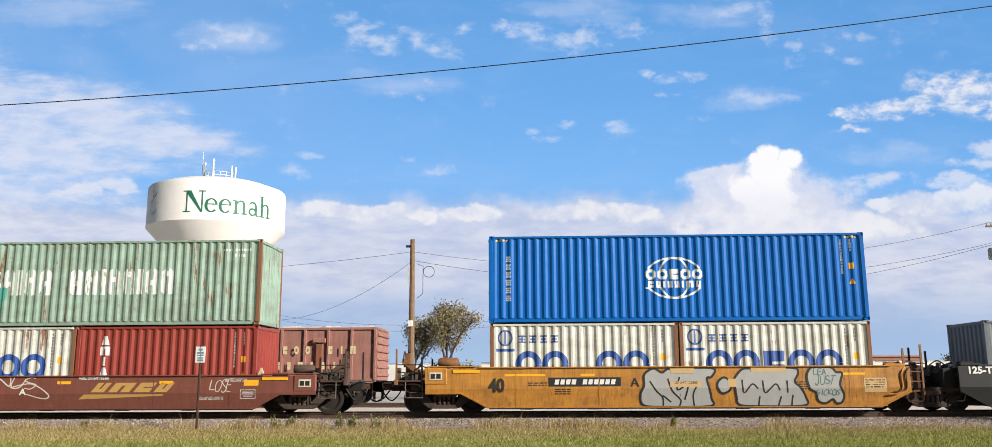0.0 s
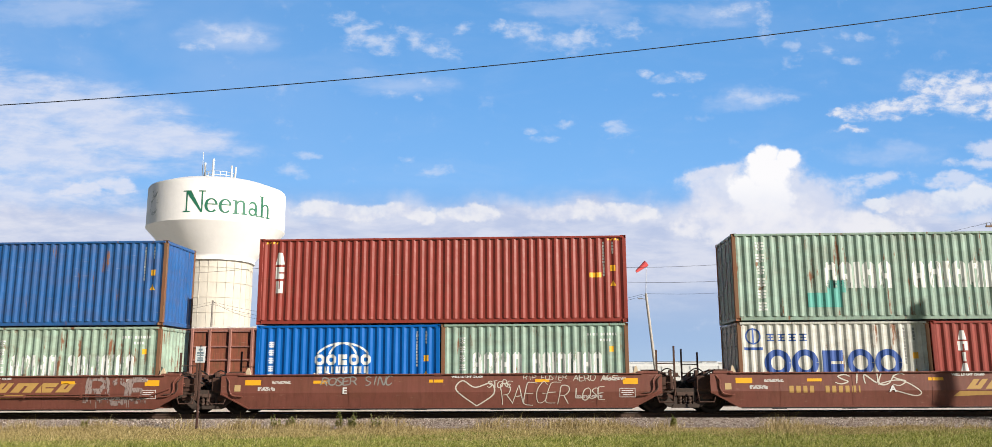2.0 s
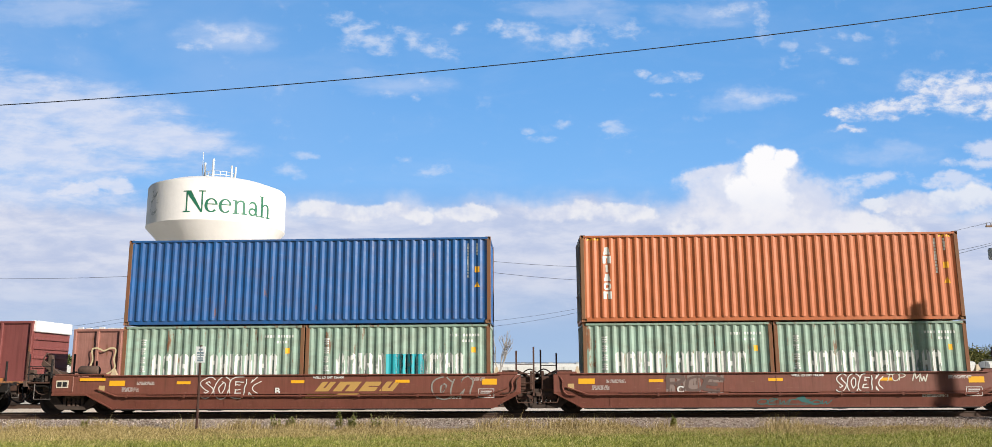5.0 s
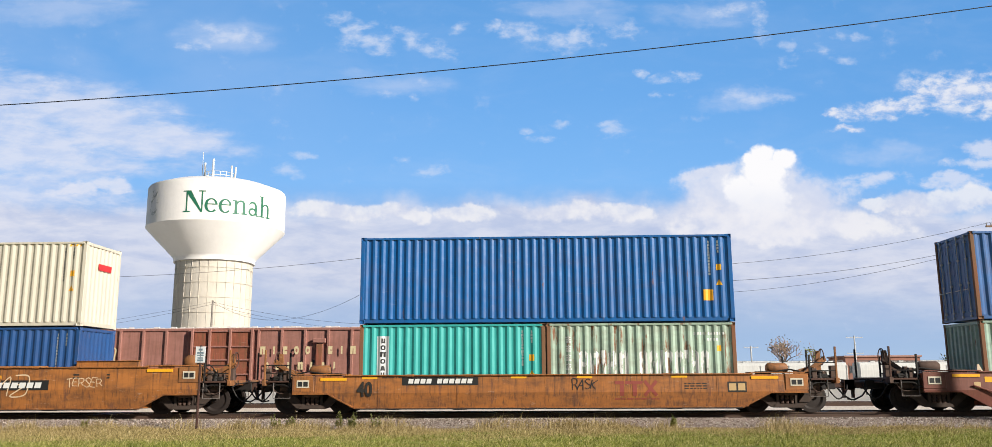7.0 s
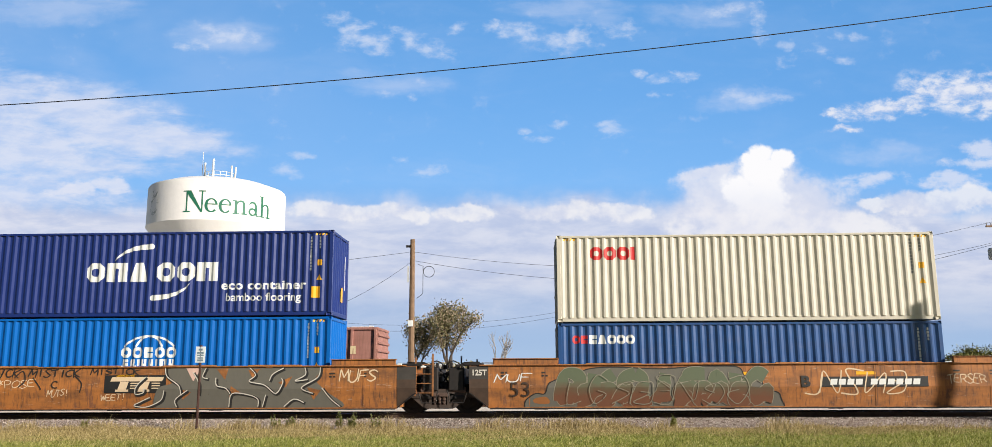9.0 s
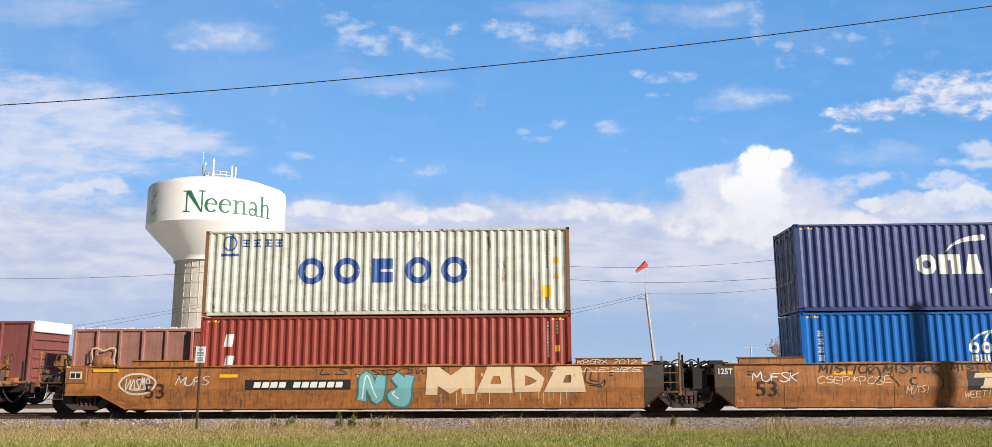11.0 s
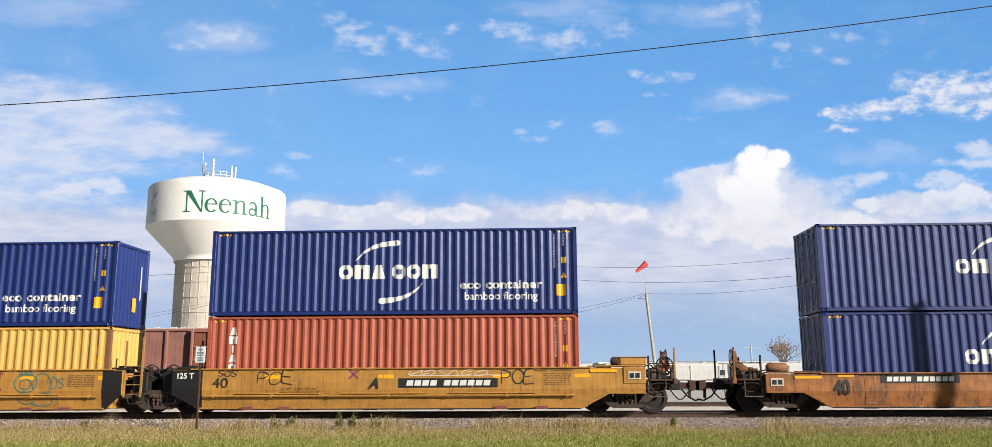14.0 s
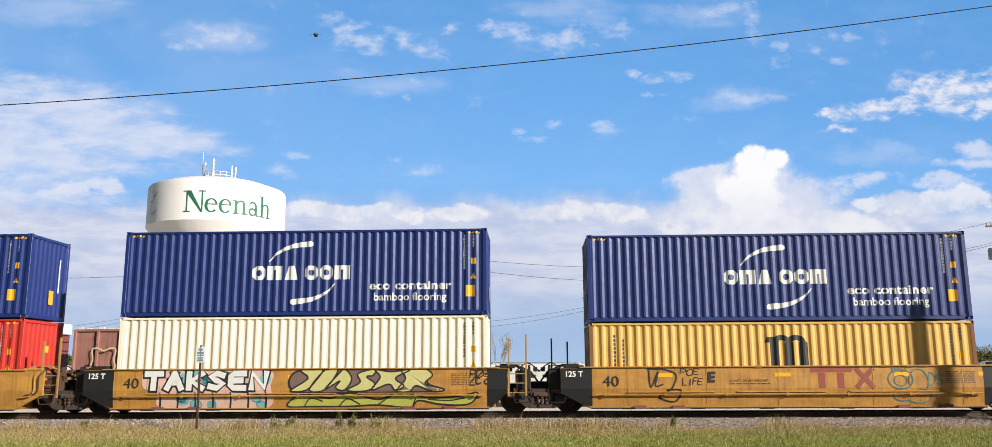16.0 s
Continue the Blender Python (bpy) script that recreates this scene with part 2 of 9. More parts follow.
def corrugated(pts, z0, z1):
    """An upright corrugated sheet with closed head and foot, in x, its face towards -y."""
    bm = bmesh.new()
    lo = [bm.verts.new((x, y, z0)) for x, y in pts]
    hi = [bm.verts.new((x, y, z1)) for x, y in pts]
    for i in range(len(pts) - 1):
        bm.faces.new((lo[i], lo[i + 1], hi[i + 1], hi[i]))
    for row, up in ((lo, -1), (hi, 1)):
        back = [bm.verts.new((v.co.x, DEEP + 0.02, v.co.z)) for v in row]
        for i in range(len(row) - 1):
            bm.faces.new((row[i], back[i], back[i + 1], row[i + 1]) if up < 0 else (row[i], row[i + 1], back[i + 1], back[i]))
    return bm


def shared_part(key, make, name, mats, parent, label="", loc=None, rot=None):
    """Parts that are alike and have one paint share their mesh."""
    key = key + tuple(m.name for m in (mats if isinstance(mats, (list, tuple)) else [mats]))
    if key not in SHARED:
        bm = make()
        me = bpy.data.meshes.new(name)
        bm.to_mesh(me)
        bm.free()
        SHARED[key] = me
    ob = part_mesh(name, SHARED[key], mats, parent, label, loc)
    if rot is not None:
        ob.rotation_euler[2] = rot
    return ob


def casting():
    bm = box(-0.089, 0.089, -0.081, 0.081, 0, 0.118, 0.008)
    for f in [f for f in bm.faces if abs(f.normal.y) > 0.9 or abs(f.normal.x) > 0.9]:
        r = bmesh.ops.inset_region(bm, faces=[f], thickness=0.032)
        bmesh.ops.translate(bm, verts=f.verts, vec=-f.normal * 0.03)
    return bm


def door_leaf(h):
    bm = box(-0.02, 0.03, -0.57, 0.57, 0.16, h - 0.12, 0.01)
    for k in range(5):
        y = -0.46 + k * 0.23
        add_box(bm, -0.028, -0.018, y - 0.035, y + 0.035, 0.28, h - 0.24)
    return bm


def lock_bar(h):
    bm = rod((-0.06, 0, 0.12), (-0.06, 0, h - 0.09), 0.017)
    for z in (0.3, 0.42 * h, 0.7 * h, h - 0.3):
        add_box(bm, -0.075, -0.02, -0.05, 0.05, z - 0.03, z + 0.03)
    add_box(bm, -0.09, -0.07, 0, 0.34, 1.0, 1.03)
    for z in (0.13, h - 0.11):
        add_box(bm, -0.085, -0.02, -0.045, 0.045, z - 0.035, z + 0.035)
    return bm


def container(u, base, length, h, mat, label, frame_mat=None, post_mat=None, doors=True):
    """A steel box container; u is the train's own x of its rear end. Doors face -x."""
    fm = frame_mat or mat
    pm = post_mat or fm
    L = LONG[length]
    c = empty("shipping_container", (u + PLAN[length] / 2, TRACK_Y, base))
    tagged(c, label, "container", "containers of the train")
    c["length"], c["tall"] = L, h
    hx, hy = L / 2, WIDE / 2
    wall = lambda: corrugated(ribs(L), 0.15, h - 0.085)
    shared_part(("side", length, h), wall, "side_wall", mat, c, loc=(0, -hy + 0.012, 0))
    shared_part(("side", length, h), wall, "side_wall", mat, c, loc=(0, hy - 0.012, 0), rot=math.pi)
    shared_part(("end", h), lambda: corrugated(ribs(WIDE), 0.15, h - 0.085), "end_wall", mat, c, loc=(hx - 0.02, 0, 0), rot=math.pi / 2)
    if doors:
        for y in (-0.575, 0.575):
            d = shared_part(("door", h), lambda: door_leaf(h), "door", mat, c, loc=(-hx + 0.05, y, 0))
            for dy in (-0.27, 0.27):
                shared_part(("bar", h), lambda: lock_bar(h), "lock_bar", plain("galvanised_bar", (0.33, 0.33, 0.33), 0.45, 0.5), d, "grey steel lock bar", loc=(0, dy, 0))
    else:
        shared_part(("end", h), lambda: corrugated(ribs(WIDE), 0.15, h - 0.085), "end_wall", mat, c, loc=(-hx + 0.02, 0, 0), rot=-math.pi / 2)
    shared_part(("roof", length, h), lambda: box(-hx + 0.02, hx - 0.02, -hy + 0.03, hy - 0.03, h - 0.05, h - 0.02), "roof", mat, c)
    shared_part(("floor", length), lambda: box(-hx + 0.05, hx - 0.05, -hy + 0.06, hy - 0.06, 0.06, 0.15), "floor_frame", fm, c)
    for s in (-1, 1):
        shared_part(("toprail", length), lambda: box(-hx + 0.1, hx - 0.1, -0.03, 0.03, -0.085, -0.015, 0.006), "top_rail", fm, c, loc=(0, s * (hy - 0.03), h))
        shared_part(("bottomrail", length), lambda: box(-hx + 0.1, hx - 0.1, -0.025, 0.025, 0.02, 0.17, 0.006), "bottom_rail", fm, c, loc=(0, s * (hy - 0.07), 0))
    for sx in (-1, 1):
        shared_part(("header",), lambda: box(-0.04, 0.04, -hy + 0.1, hy - 0.1, -0.12, -0.02, 0.006), "end_header", fm, c, loc=(sx * (hx - 0.045), 0, h))
        shared_part(("sill",), lambda: box(-0.05, 0.05, -hy + 0.1, hy - 0.1, 0.02, 0.16, 0.006), "end_sill", fm, c, loc=(sx * (hx - 0.055), 0, 0))
        for sy in (-1, 1):
            shared_part(("post", h), lambda: box(-0.065, 0.065, -0.06, 0.06, 0.1, h - 0.1, 0.01), "corner_post", pm, c, loc=(sx * (hx - 0.067), sy * (hy - 0.064), 0))
            for z in (0, h - 0.118):
                shared_part(("casting",), casting, "corner_casting", pm, c, loc=(sx * (hx - 0.089), sy * (hy - 0.081), z))
    return c


def split(bm, most=13):
    """Pieces that one can tell apart become parts of their own; fine print stays together."""
    pieces = islands(bm)
    if 1 < len(pieces) <= most:
        bm.free()
        return pieces
    for p in pieces:
        p.free()
    return [bm]


def mark(c, bm, mat, x, z, name="marking", label=""):
    """Lays a flat mesh on the near wall of a container; x from its rear end, z from its foot."""
    L = c["length"]
    surface, xs = rib_surface(L)
    for piece in split(bm):
        ob = part(name, wrap(piece, surface, xs, (), 0.004, x - L / 2, z), mat, c, label)
    return ob


def column(n, size, gap=1.25, wide=0.7):
    """Upright column of small bars, where writing cannot be read."""
    rnd = random.Random(n * 7 + int(size * 1000))
    bm = bmesh.new()
    for i in range(n):
        w = size * wide * rnd.uniform(0.75, 1.1)
        add_bar(bm, -w / 2, w / 2, -i * size * gap - size, -i * size * gap)
    return bm


def bars(widths, h, gap=0.25, lean=0.0):
    """A row of plain bars, one for each sign of a brand or number; a width below zero is a space."""
    bm = bmesh.new()
    total = sum(abs(w) + gap for w in widths) * h - gap * h
    x = -total / 2
    for w in widths:
        if w > 0:
            add_bar(bm, x, x + w * h, -h / 2, h / 2, lean * h)
        x += (abs(w) + gap) * h
    return bm


def emblem_shapes(kinds, h, gap=0.16, lean=0.0):
    """A row of heavy plain shapes: r ring, n notched block, t wedge, b bar, s slab with two cuts, - space."""
    wide = {"r": 0.95, "n": 1.1, "t": 1.05, "b": 0.34, "s": 0.85, "-": 0.2, "h": 0.7}
    bm = bmesh.new()
    x = -sum(wide[k] + gap for k in kinds) * h / 2 + gap * h / 2
    sk = lambda px, pz: (px + lean * pz, pz)
    for k in kinds:
        w = wide[k] * h
        a, b, lo, hi = x, x + w, -h / 2, h / 2
        if k == "r":
            out = [(a, lo + 0.25 * h), (a + 0.25 * h, lo), (b - 0.25 * h, lo), (b, lo + 0.25 * h), (b, hi - 0.25 * h), (b - 0.25 * h, hi), (a + 0.25 * h, hi), (a, hi - 0.25 * h)]
            mx = (a + b) / 2
            inn = [(mx + (px - mx) * 0.42, pz * 0.42) for px, pz in out]
            vo = [bm.verts.new((sk(*p)[0], 0, p[1])) for p in out]
            vi = [bm.verts.new((sk(*p)[0], 0, p[1])) for p in inn]
            for i in range(8):
                j = (i + 1) % 8
                bm.faces.new((vo[i], vo[j], vi[j], vi[i]))
        elif k == "n":
            add_poly(bm, [sk(*p) for p in ((a, lo), (a + 0.42 * w, lo), (a + 0.42 * w, hi - 0.3 * h), (b - 0.42 * w, hi - 0.3 * h), (b - 0.42 * w, lo), (b, lo), (b, hi), (a, hi))])
        elif k == "t":
            add_poly(bm, [sk(*p) for p in ((a + 0.06 * w, lo), (b - 0.06 * w, lo), (b - 0.3 * w, hi), (a + 0.3 * w, hi))])
        elif k == "s":
            add_poly(bm, [sk(*p) for p in ((a, lo), (b, lo), (b, -0.06 * h), (a + 0.4 * w, -0.06 * h), (a + 0.4 * w, 0.06 * h), (b, 0.06 * h), (b, hi), (a, hi))])
        elif k == "h":
            add_poly(bm, [sk(*p) for p in ((a, lo), (b, lo), (b, hi), (a + 0.58 * w, hi), (a + 0.58 * w, lo + 0.35 * h), (a + 0.42 * w, lo + 0.35 * h), (a + 0.42 * w, hi), (a, hi))])
        elif k == "b":
            add_bar(bm, a + lean * lo, b + lean * lo, lo, hi, lean * h)
        x += w + gap * h
    return bm


def id_marks(c, ink=None, yellow=True, x=None):
    """Number columns and warning labels near the front end of a container."""
    L, h = c["length"], c["tall"]
    ink = ink or white_paint()
    x = x or L - 0.75
    mark(c, column(11, 0.085), ink, x, h - 0.22, "number_marking")
    mark(c, column(4, 0.085), ink, x + 0.3, h - 0.22, "number_marking")
    if yellow:
        bm = bmesh.new()
        add_bar(bm, -0.08, 0.08, -0.1, 0.1)
        mark(c, bm, yellow_tape(), x + 0.3, h - 1.1, "height_label", "yellow height label")
        bm = bmesh.new()
        add_poly(bm, [(-0.1, -0.09), (0.1, -0.09), (0, 0.1)])
        mark(c, bm, yellow_tape(), x + 0.3, h - 1.6, "warning_label", "yellow warning triangle")


def hazard_stripes(c):
    L, h = c["length"], c["tall"]
    for x in (0.42, L - 0.42):
        bm = bmesh.new()
        for i in range(4):
            add_bar(bm, -0.2 + i * 0.11, -0.14 + i * 0.11, -0.035, 0.035, 0.03)
        mark(c, bm, yellow_tape(), x, h - 0.14, "hazard_stripe", "yellow and black height stripe")


# ---- well cars ----
def wheelset():
    bm = bmesh.new()
    for s in (-1, 1):
        w = lathe([(0.0, -0.02), (0.09, -0.09), (0.13, -0.09), (0.15, -0.03), (0.33, 0.0), (0.36, -0.05), (0.455, -0.05), (0.46, 0.05), (0.475, 0.055), (0.475, 0.08), (0.37, 0.085), (0.3, 0.04), (0.0, 0.05)], 28, "Y")
        bmesh.ops.translate(w, verts=w.verts, vec=(0, s * 0.75, 0))
        if s > 0:
            bmesh.ops.scale(w, verts=w.verts, vec=(1, -1, 1), space=Matrix.Translation((0, -0.75, 0)))
        me = bpy.data.meshes.new("w")
        w.to_mesh(me)
        w.free()
        bm.from_mesh(me)
        bpy.data.meshes.remove(me)
    add_rod(bm, (0, -0.98, 0), (0, 0.98, 0), 0.075, seg=10)
    for s in (-1, 1):
        add_rod(bm, (0, s * 0.96, 0), (0, s * 1.06, 0), 0.1, seg=6)
        for k in range(3):
            a = k * 2.094
            add_rod(bm, (0.055 * math.cos(a), s * 1.06, 0.055 * math.sin(a)), (0.055 * math.cos(a), s * 1.075, 0.055 * math.sin(a)), 0.016, seg=6)
    bmesh.ops.recalc_face_normals(bm, faces=bm.faces)
    return bm


def side_frame():
    """The cast side of a three-piece bogie."""
    bm = bmesh.new()
    # ring of members round the spring window
    add_prism(bm, [(-1.12, 0.02), (-1.12, 0.14), (-0.95, 0.21), (-0.68, 0.21), (-0.4, 0.3), (0.4, 0.3), (0.68, 0.21), (0.95, 0.21), (1.12, 0.14), (1.12, 0.02),
                   (1.02, 0.02), (0.9, 0.08), (0.72, 0.06), (0.4, 0.16), (-0.4, 0.16), (-0.72, 0.06), (-0.9, 0.08), (-1.02, 0.02)], -0.07, 0.07)
    for s in (-1, 1):
        add_prism(bm, [(s * 0.98, 0.1), (s * 0.5, -0.3), (s * 0.24, -0.3), (s * 0.58, 0.12)], -0.06, 0.06)
        add_prism(bm, [(s * 0.34, 0.17), (s * 0.25, 0.17), (s * 0.25, -0.2), (s * 0.34, -0.2)], -0.065, 0.065)
    add_prism(bm, [(-0.44, -0.32), (0.44, -0.32), (0.36, -0.2), (-0.36, -0.2)], -0.09, 0.09)
    return bm


def spring_pack():
    """Three coil springs under the bolster end, as one unit."""
    bm = box(-0.26, 0.26, -0.11, 0.11, 0.06, 0.18, 0.01)
    for k in (-0.15, 0.0, 0.15):
        prof = [(0.0, -0.2)]
        for i in range(6):
            z = -0.2 + i * 0.045
            prof += [(0.036, z), (0.064, z + 0.014), (0.064, z + 0.03), (0.036, z + 0.044)]
        w = lathe(prof + [(0.0, 0.08)], 10)
        bmesh.ops.translate(w, verts=w.verts, vec=(k, -0.03, 0))
        me = bpy.data.meshes.new("coil")
        w.to_mesh(me)
        w.free()
        bm.from_mesh(me)
        bpy.data.meshes.remove(me)
    return bm


def flow3(pts, steps=5):
    """A smooth line through points in space."""
    out = []
    n = len(pts)
    for i in range(n - 1):
        p = [Vector(pts[min(max(i + k, 0), n - 1)]) for k in (-1, 0, 1, 2)]
        for q in range(steps):
            t = q / steps
            out.append(0.5 * (2 * p[1] + (p[2] - p[0]) * t + (2 * p[0] - 5 * p[1] + 4 * p[2] - p[3]) * t * t + (3 * p[1] - p[0] - 3 * p[2] + p[3]) * t ** 3))
    return out + [Vector(pts[-1])]


def bogie(parent, x, mat):
    b = shared_part(("bolster",), lambda: add_box(box(-0.2, 0.2, -0.95, 0.95, 0.42, 0.62, 0.03), -0.9, 0.9, -0.08, 0.08, 0.4, 0.5), "bogie", mat, parent, loc=(x, 0, 0))
    wheels = []
    for s in (-1, 1):
        shared_part(("frame",), side_frame, "side_frame", frame_dust(), b, loc=(0, s * 1.16, 0.47))
        shared_part(("spring",), spring_pack, "spring_pack", dusty_iron(), b, "rusty coil springs", loc=(0, s * 1.17, 0.47))
        w = shared_part(("wheelset",), wheelset, "wheelset", wheel_steel(), b, "brown steel wheels on an axle", loc=(s * 0.89, 0, 0.455))
        wheels.append(w)
    add = bmesh.new()
    for s in (-1, 1):
        add_box(add, s * 0.36 - 0.03, s * 0.36 + 0.03, -0.9, 0.9, 0.36, 0.46)
        for y in (-0.75, 0.75):
            add_box(add, s * 0.44 - 0.03, s * 0.44 + 0.03, y - 0.08, y + 0.08, 0.3, 0.58)
    part("brake_beam", add, black_iron(), b)
    return wheels


OUT = 0.3         # how far the car's side stands out before the container's
WHEELS = []


def car_surface(top):
    """Near side of a car, in its own space: a slight fold halfway up."""
    zs = [0.17, 0.17 + 0.48 * (top - 0.17), top]
    ys = [-WIDE / 2 - OUT + 0.1, -WIDE / 2 - OUT - 0.012, -WIDE / 2 - OUT + 0.005]
    return (lambda x, z: float(np.interp(z, zs, ys))), zs


def well_side(half, top, left, right, near):
    """A side sill plate: deep between the bogies, stepped up over them. left, right: how far each end goes on past the well."""
    surface, zs = car_surface(top)
    zb, zm = 0.17, 0.62
    bm = bmesh.new()
    sl, sr = min(0.85, left - 0.05), min(0.85, right - 0.05)
    lo = [(-half - left, zm), (-half - sl, zm), (-half, zb), (half, zb), (half + sr, zm), (half + right, zm)]
    fold = zs[1]
    xs = sorted({p[0] for p in lo} | {half * k / 4 for k in range(-4, 5)})
    front, back = {}, {}
    f_at = lambda x: float(np.interp(x, [p[0] for p in lo], [p[1] for p in lo]))
    for x in xs:
        b = f_at(x)
        for z in sorted({b, max(b, fold), top}):
            y = surface(x, z)
            front[x, z] = bm.verts.new((x, y, z))
            back[x, z] = bm.verts.new((x, y + 0.09, z))
    def col(x):
        return sorted(z for (a, z) in front if a == x)
    for a, b in zip(xs[:-1], xs[1:]):
        ca, cb = col(a), col(b)
        for m, flip in ((front, False), (back, True)):
            if len(ca) == len(cb) == 3:
                quads = [((a, ca[i]), (b, cb[i]), (b, cb[i + 1]), (a, ca[i + 1])) for i in (0, 1)]
            else:
                quads = [[(a, z) for z in ca[:1]] + [(b, z) for z in cb] + [(a, z) for z in ca[:0:-1]]]
            for q in quads:
                vs = [m[k] for k in q]
                bm.faces.new(vs[::-1] if flip else vs)
        bm.faces.new((back[a, ca[0]], back[b, cb[0]], front[b, cb[0]], front[a, ca[0]]))
        bm.faces.new((front[a, ca[-1]], front[b, cb[-1]], back[b, cb[-1]], back[a, ca[-1]]))
    for x, s in ((xs[0], 1), (xs[-1], -1)):
        c = col(x)
        vs = [front[x, z] for z in c] + [back[x, z] for z in c[::-1]]
        bm.faces.new(vs[::s])
    bmesh.ops.recalc_face_normals(bm, faces=bm.faces)
    if not near:
        bmesh.ops.scale(bm, verts=bm.verts, vec=(1, -1, 1))
        bmesh.ops.reverse_faces(bm, faces=bm.faces)
    return bm


def well_car(u, half, top, mat, label, left="joint", right="joint", dark_end=False, pads=True, pipe=False, rails=None, posts=2.1, cones=False):
    """One well of a stack car. u: the train's own x of its middle. Ends: 'bogie' has its own bogie and coupler, 'joint' shares one."""
    c = empty("well_car", (u, TRACK_Y, 0))
    tagged(c, label, "well car", "well cars of the train")
    c["half"], c["top"] = half, top
    c["drawn"] = {1.22: 1.42, 1.19: 1.1}.get(top, top)      # side height for which the markings are laid out
    iron = black_iron()
    rails = rails or rusty_iron()
    long_car = half > 7
    # how far the side goes on past the well at each end
    reach = {-1: 2.0 if left == "bogie" else 0.62 if long_car else 0.9, 1: 2.0 if right == "bogie" else 0.62 if long_car else 0.55 if dark_end else 0.9}
    hy = WIDE / 2 + OUT
    for near in (True, False):
        part("side_plate", well_side(half, top, reach[-1], reach[1], near), mat, c)
        s = -1 if near else 1
        part("top_chord", box(-half - 0.3, half + 0.3, s * hy - 0.05, s * hy + 0.06, top, top + 0.04, 0.008), mat, c)
        part("bottom_sill", box(-half + 0.05, half - 0.05, s * (hy - 0.14), s * (hy - 0.02), 0.135, 0.172, 0.01), iron, c)
    for k in range(9):
        shared_part(("floor_beam",), lambda: box(-0.12, 0.12, -hy + 0.16, hy - 0.16, 0.16, 0.24), "floor_beam", iron, c, loc=(-half + 0.4 + k * (2 * half - 0.8) / 8, 0, 0))
    surface, zs = car_surface(top)
    sl, sr = min(0.85, reach[-1] - 0.05), min(0.85, reach[1] - 0.05)
    foot = [(-half - reach[-1], 0.62), (-half - sl, 0.62), (-half, 0.17), (half, 0.17), (half + sr, 0.62), (half + reach[1], 0.62)]
    bm = bmesh.new()
    ends = bmesh.new()
    for (x0, z0), (x1, z1) in zip(foot[:-1], foot[1:]):
        black = dark_end and ((x1 <= -half and left == "joint") or (x0 >= half and right == "joint"))
        n = max(1, round(abs(x1 - x0) / 2))
        a = [Vector((x0 + (x1 - x0) * i / n, 0, z0 + (z1 - z0) * i / n)) for i in range(n + 1)]
        for p, q in zip(a[:-1], a[1:]):
            vs = []
            for v, dz, dy in ((p, 0, -0.035), (q, 0, -0.035), (q, 0.045, -0.035), (p, 0.045, -0.035), (p, 0, 0.03), (q, 0, 0.03), (q, 0.045, 0.03), (p, 0.045, 0.03)):
                vs.append((ends if black else bm).verts.new((v.x, surface(v.x, v.z + dz) + dy, v.z + dz - 0.01)))
            for f in ((0, 1, 2, 3), (3, 2, 6, 7), (1, 0, 4, 5)):
                (ends if black else bm).faces.new([vs[i] for i in f])
    bmesh.ops.remove_doubles(bm, verts=bm.verts, dist=0.003)
    part("edge_flange", bm, mat, c)
    if dark_end:
        part("edge_flange", ends, black_iron(), c)
    else:
        ends.free()
    gear = dusty_iron() if rails is rusty_iron() or rails.name == "post_yellow" else rails
    rnd = random.Random(int(abs(u) * 10))
    for k in range(-2, 3):
        x = k * half * 0.42 + rnd.uniform(-0.3, 0.3)
        bm = bmesh.new()
        add_bar(bm, x - 0.012, x + 0.012, 0.23, top - 0.02)
        part("weld_seam", wrap(bm, surface, (), zs, 0.007), mat, c)
    for k in range(4):
        x = rnd.uniform(-half * 0.9, half * 0.9)
        part("tie_bracket", box(x - 0.12, x + 0.12, surface(x, top - 0.08) - 0.03, surface(x, top - 0.08) + 0.02, top - 0.03, top + 0.05, 0.01), mat, c)
    if cones:
        for s in (-1, 1):
            x = s * (half + 0.12)
            bm = bmesh.new()
            bmesh.ops.create_cone(bm, cap_ends=True, segments=4, radius1=0.13, radius2=0.03, depth=0.22, matrix=Matrix.Translation((x, -hy + 0.3, top + 0.15)) @ Matrix.Rotation(radians(45), 4, "Z"))
            part("guide_cone", bm, plain("cone_cream", (0.5, 0.39, 0.26), 0.6), c, "cream container guide cone")
    if pads:
        for k in (-0.8, -0.45, -0.1, 0.3, 0.65):
            part("lift_pad", box(k * half - 0.22, k * half + 0.22, -hy + 0.02, -hy + 0.16, 0.12, 0.165, 0.01), iron, c)
    if pipe:
        bm = bmesh.new()
        add_tube(bm, ([] if dark_end else [(-half - 0.5, -hy - 0.05, 0.82)]) + [(-half + 0.2, -hy - 0.05, 0.58), (half - 0.2, -hy - 0.05, 0.58)] + ([] if dark_end else [(half + 0.5, -hy - 0.05, 0.82)]), 0.026)
        for k in range(7):
            x = -half + 0.5 + k * (2 * half - 1) / 6
            add_box(bm, x - 0.03, x + 0.03, -hy - 0.07, -hy + 0.06, 0.53, 0.63)
        part("brake_pipe", bm, mat, c)
        # ledge angles above the pipe, between its brackets
        for k in range(3):
            x = -half + 1.0 + k * (2 * half - 2.0) / 3
            part("ledge_angle", box(x + 0.2, x + (2 * half - 2.0) / 3 - 0.5, -hy - 0.05, -hy + 0.02, 0.635, 0.665, 0.006), mat, c)
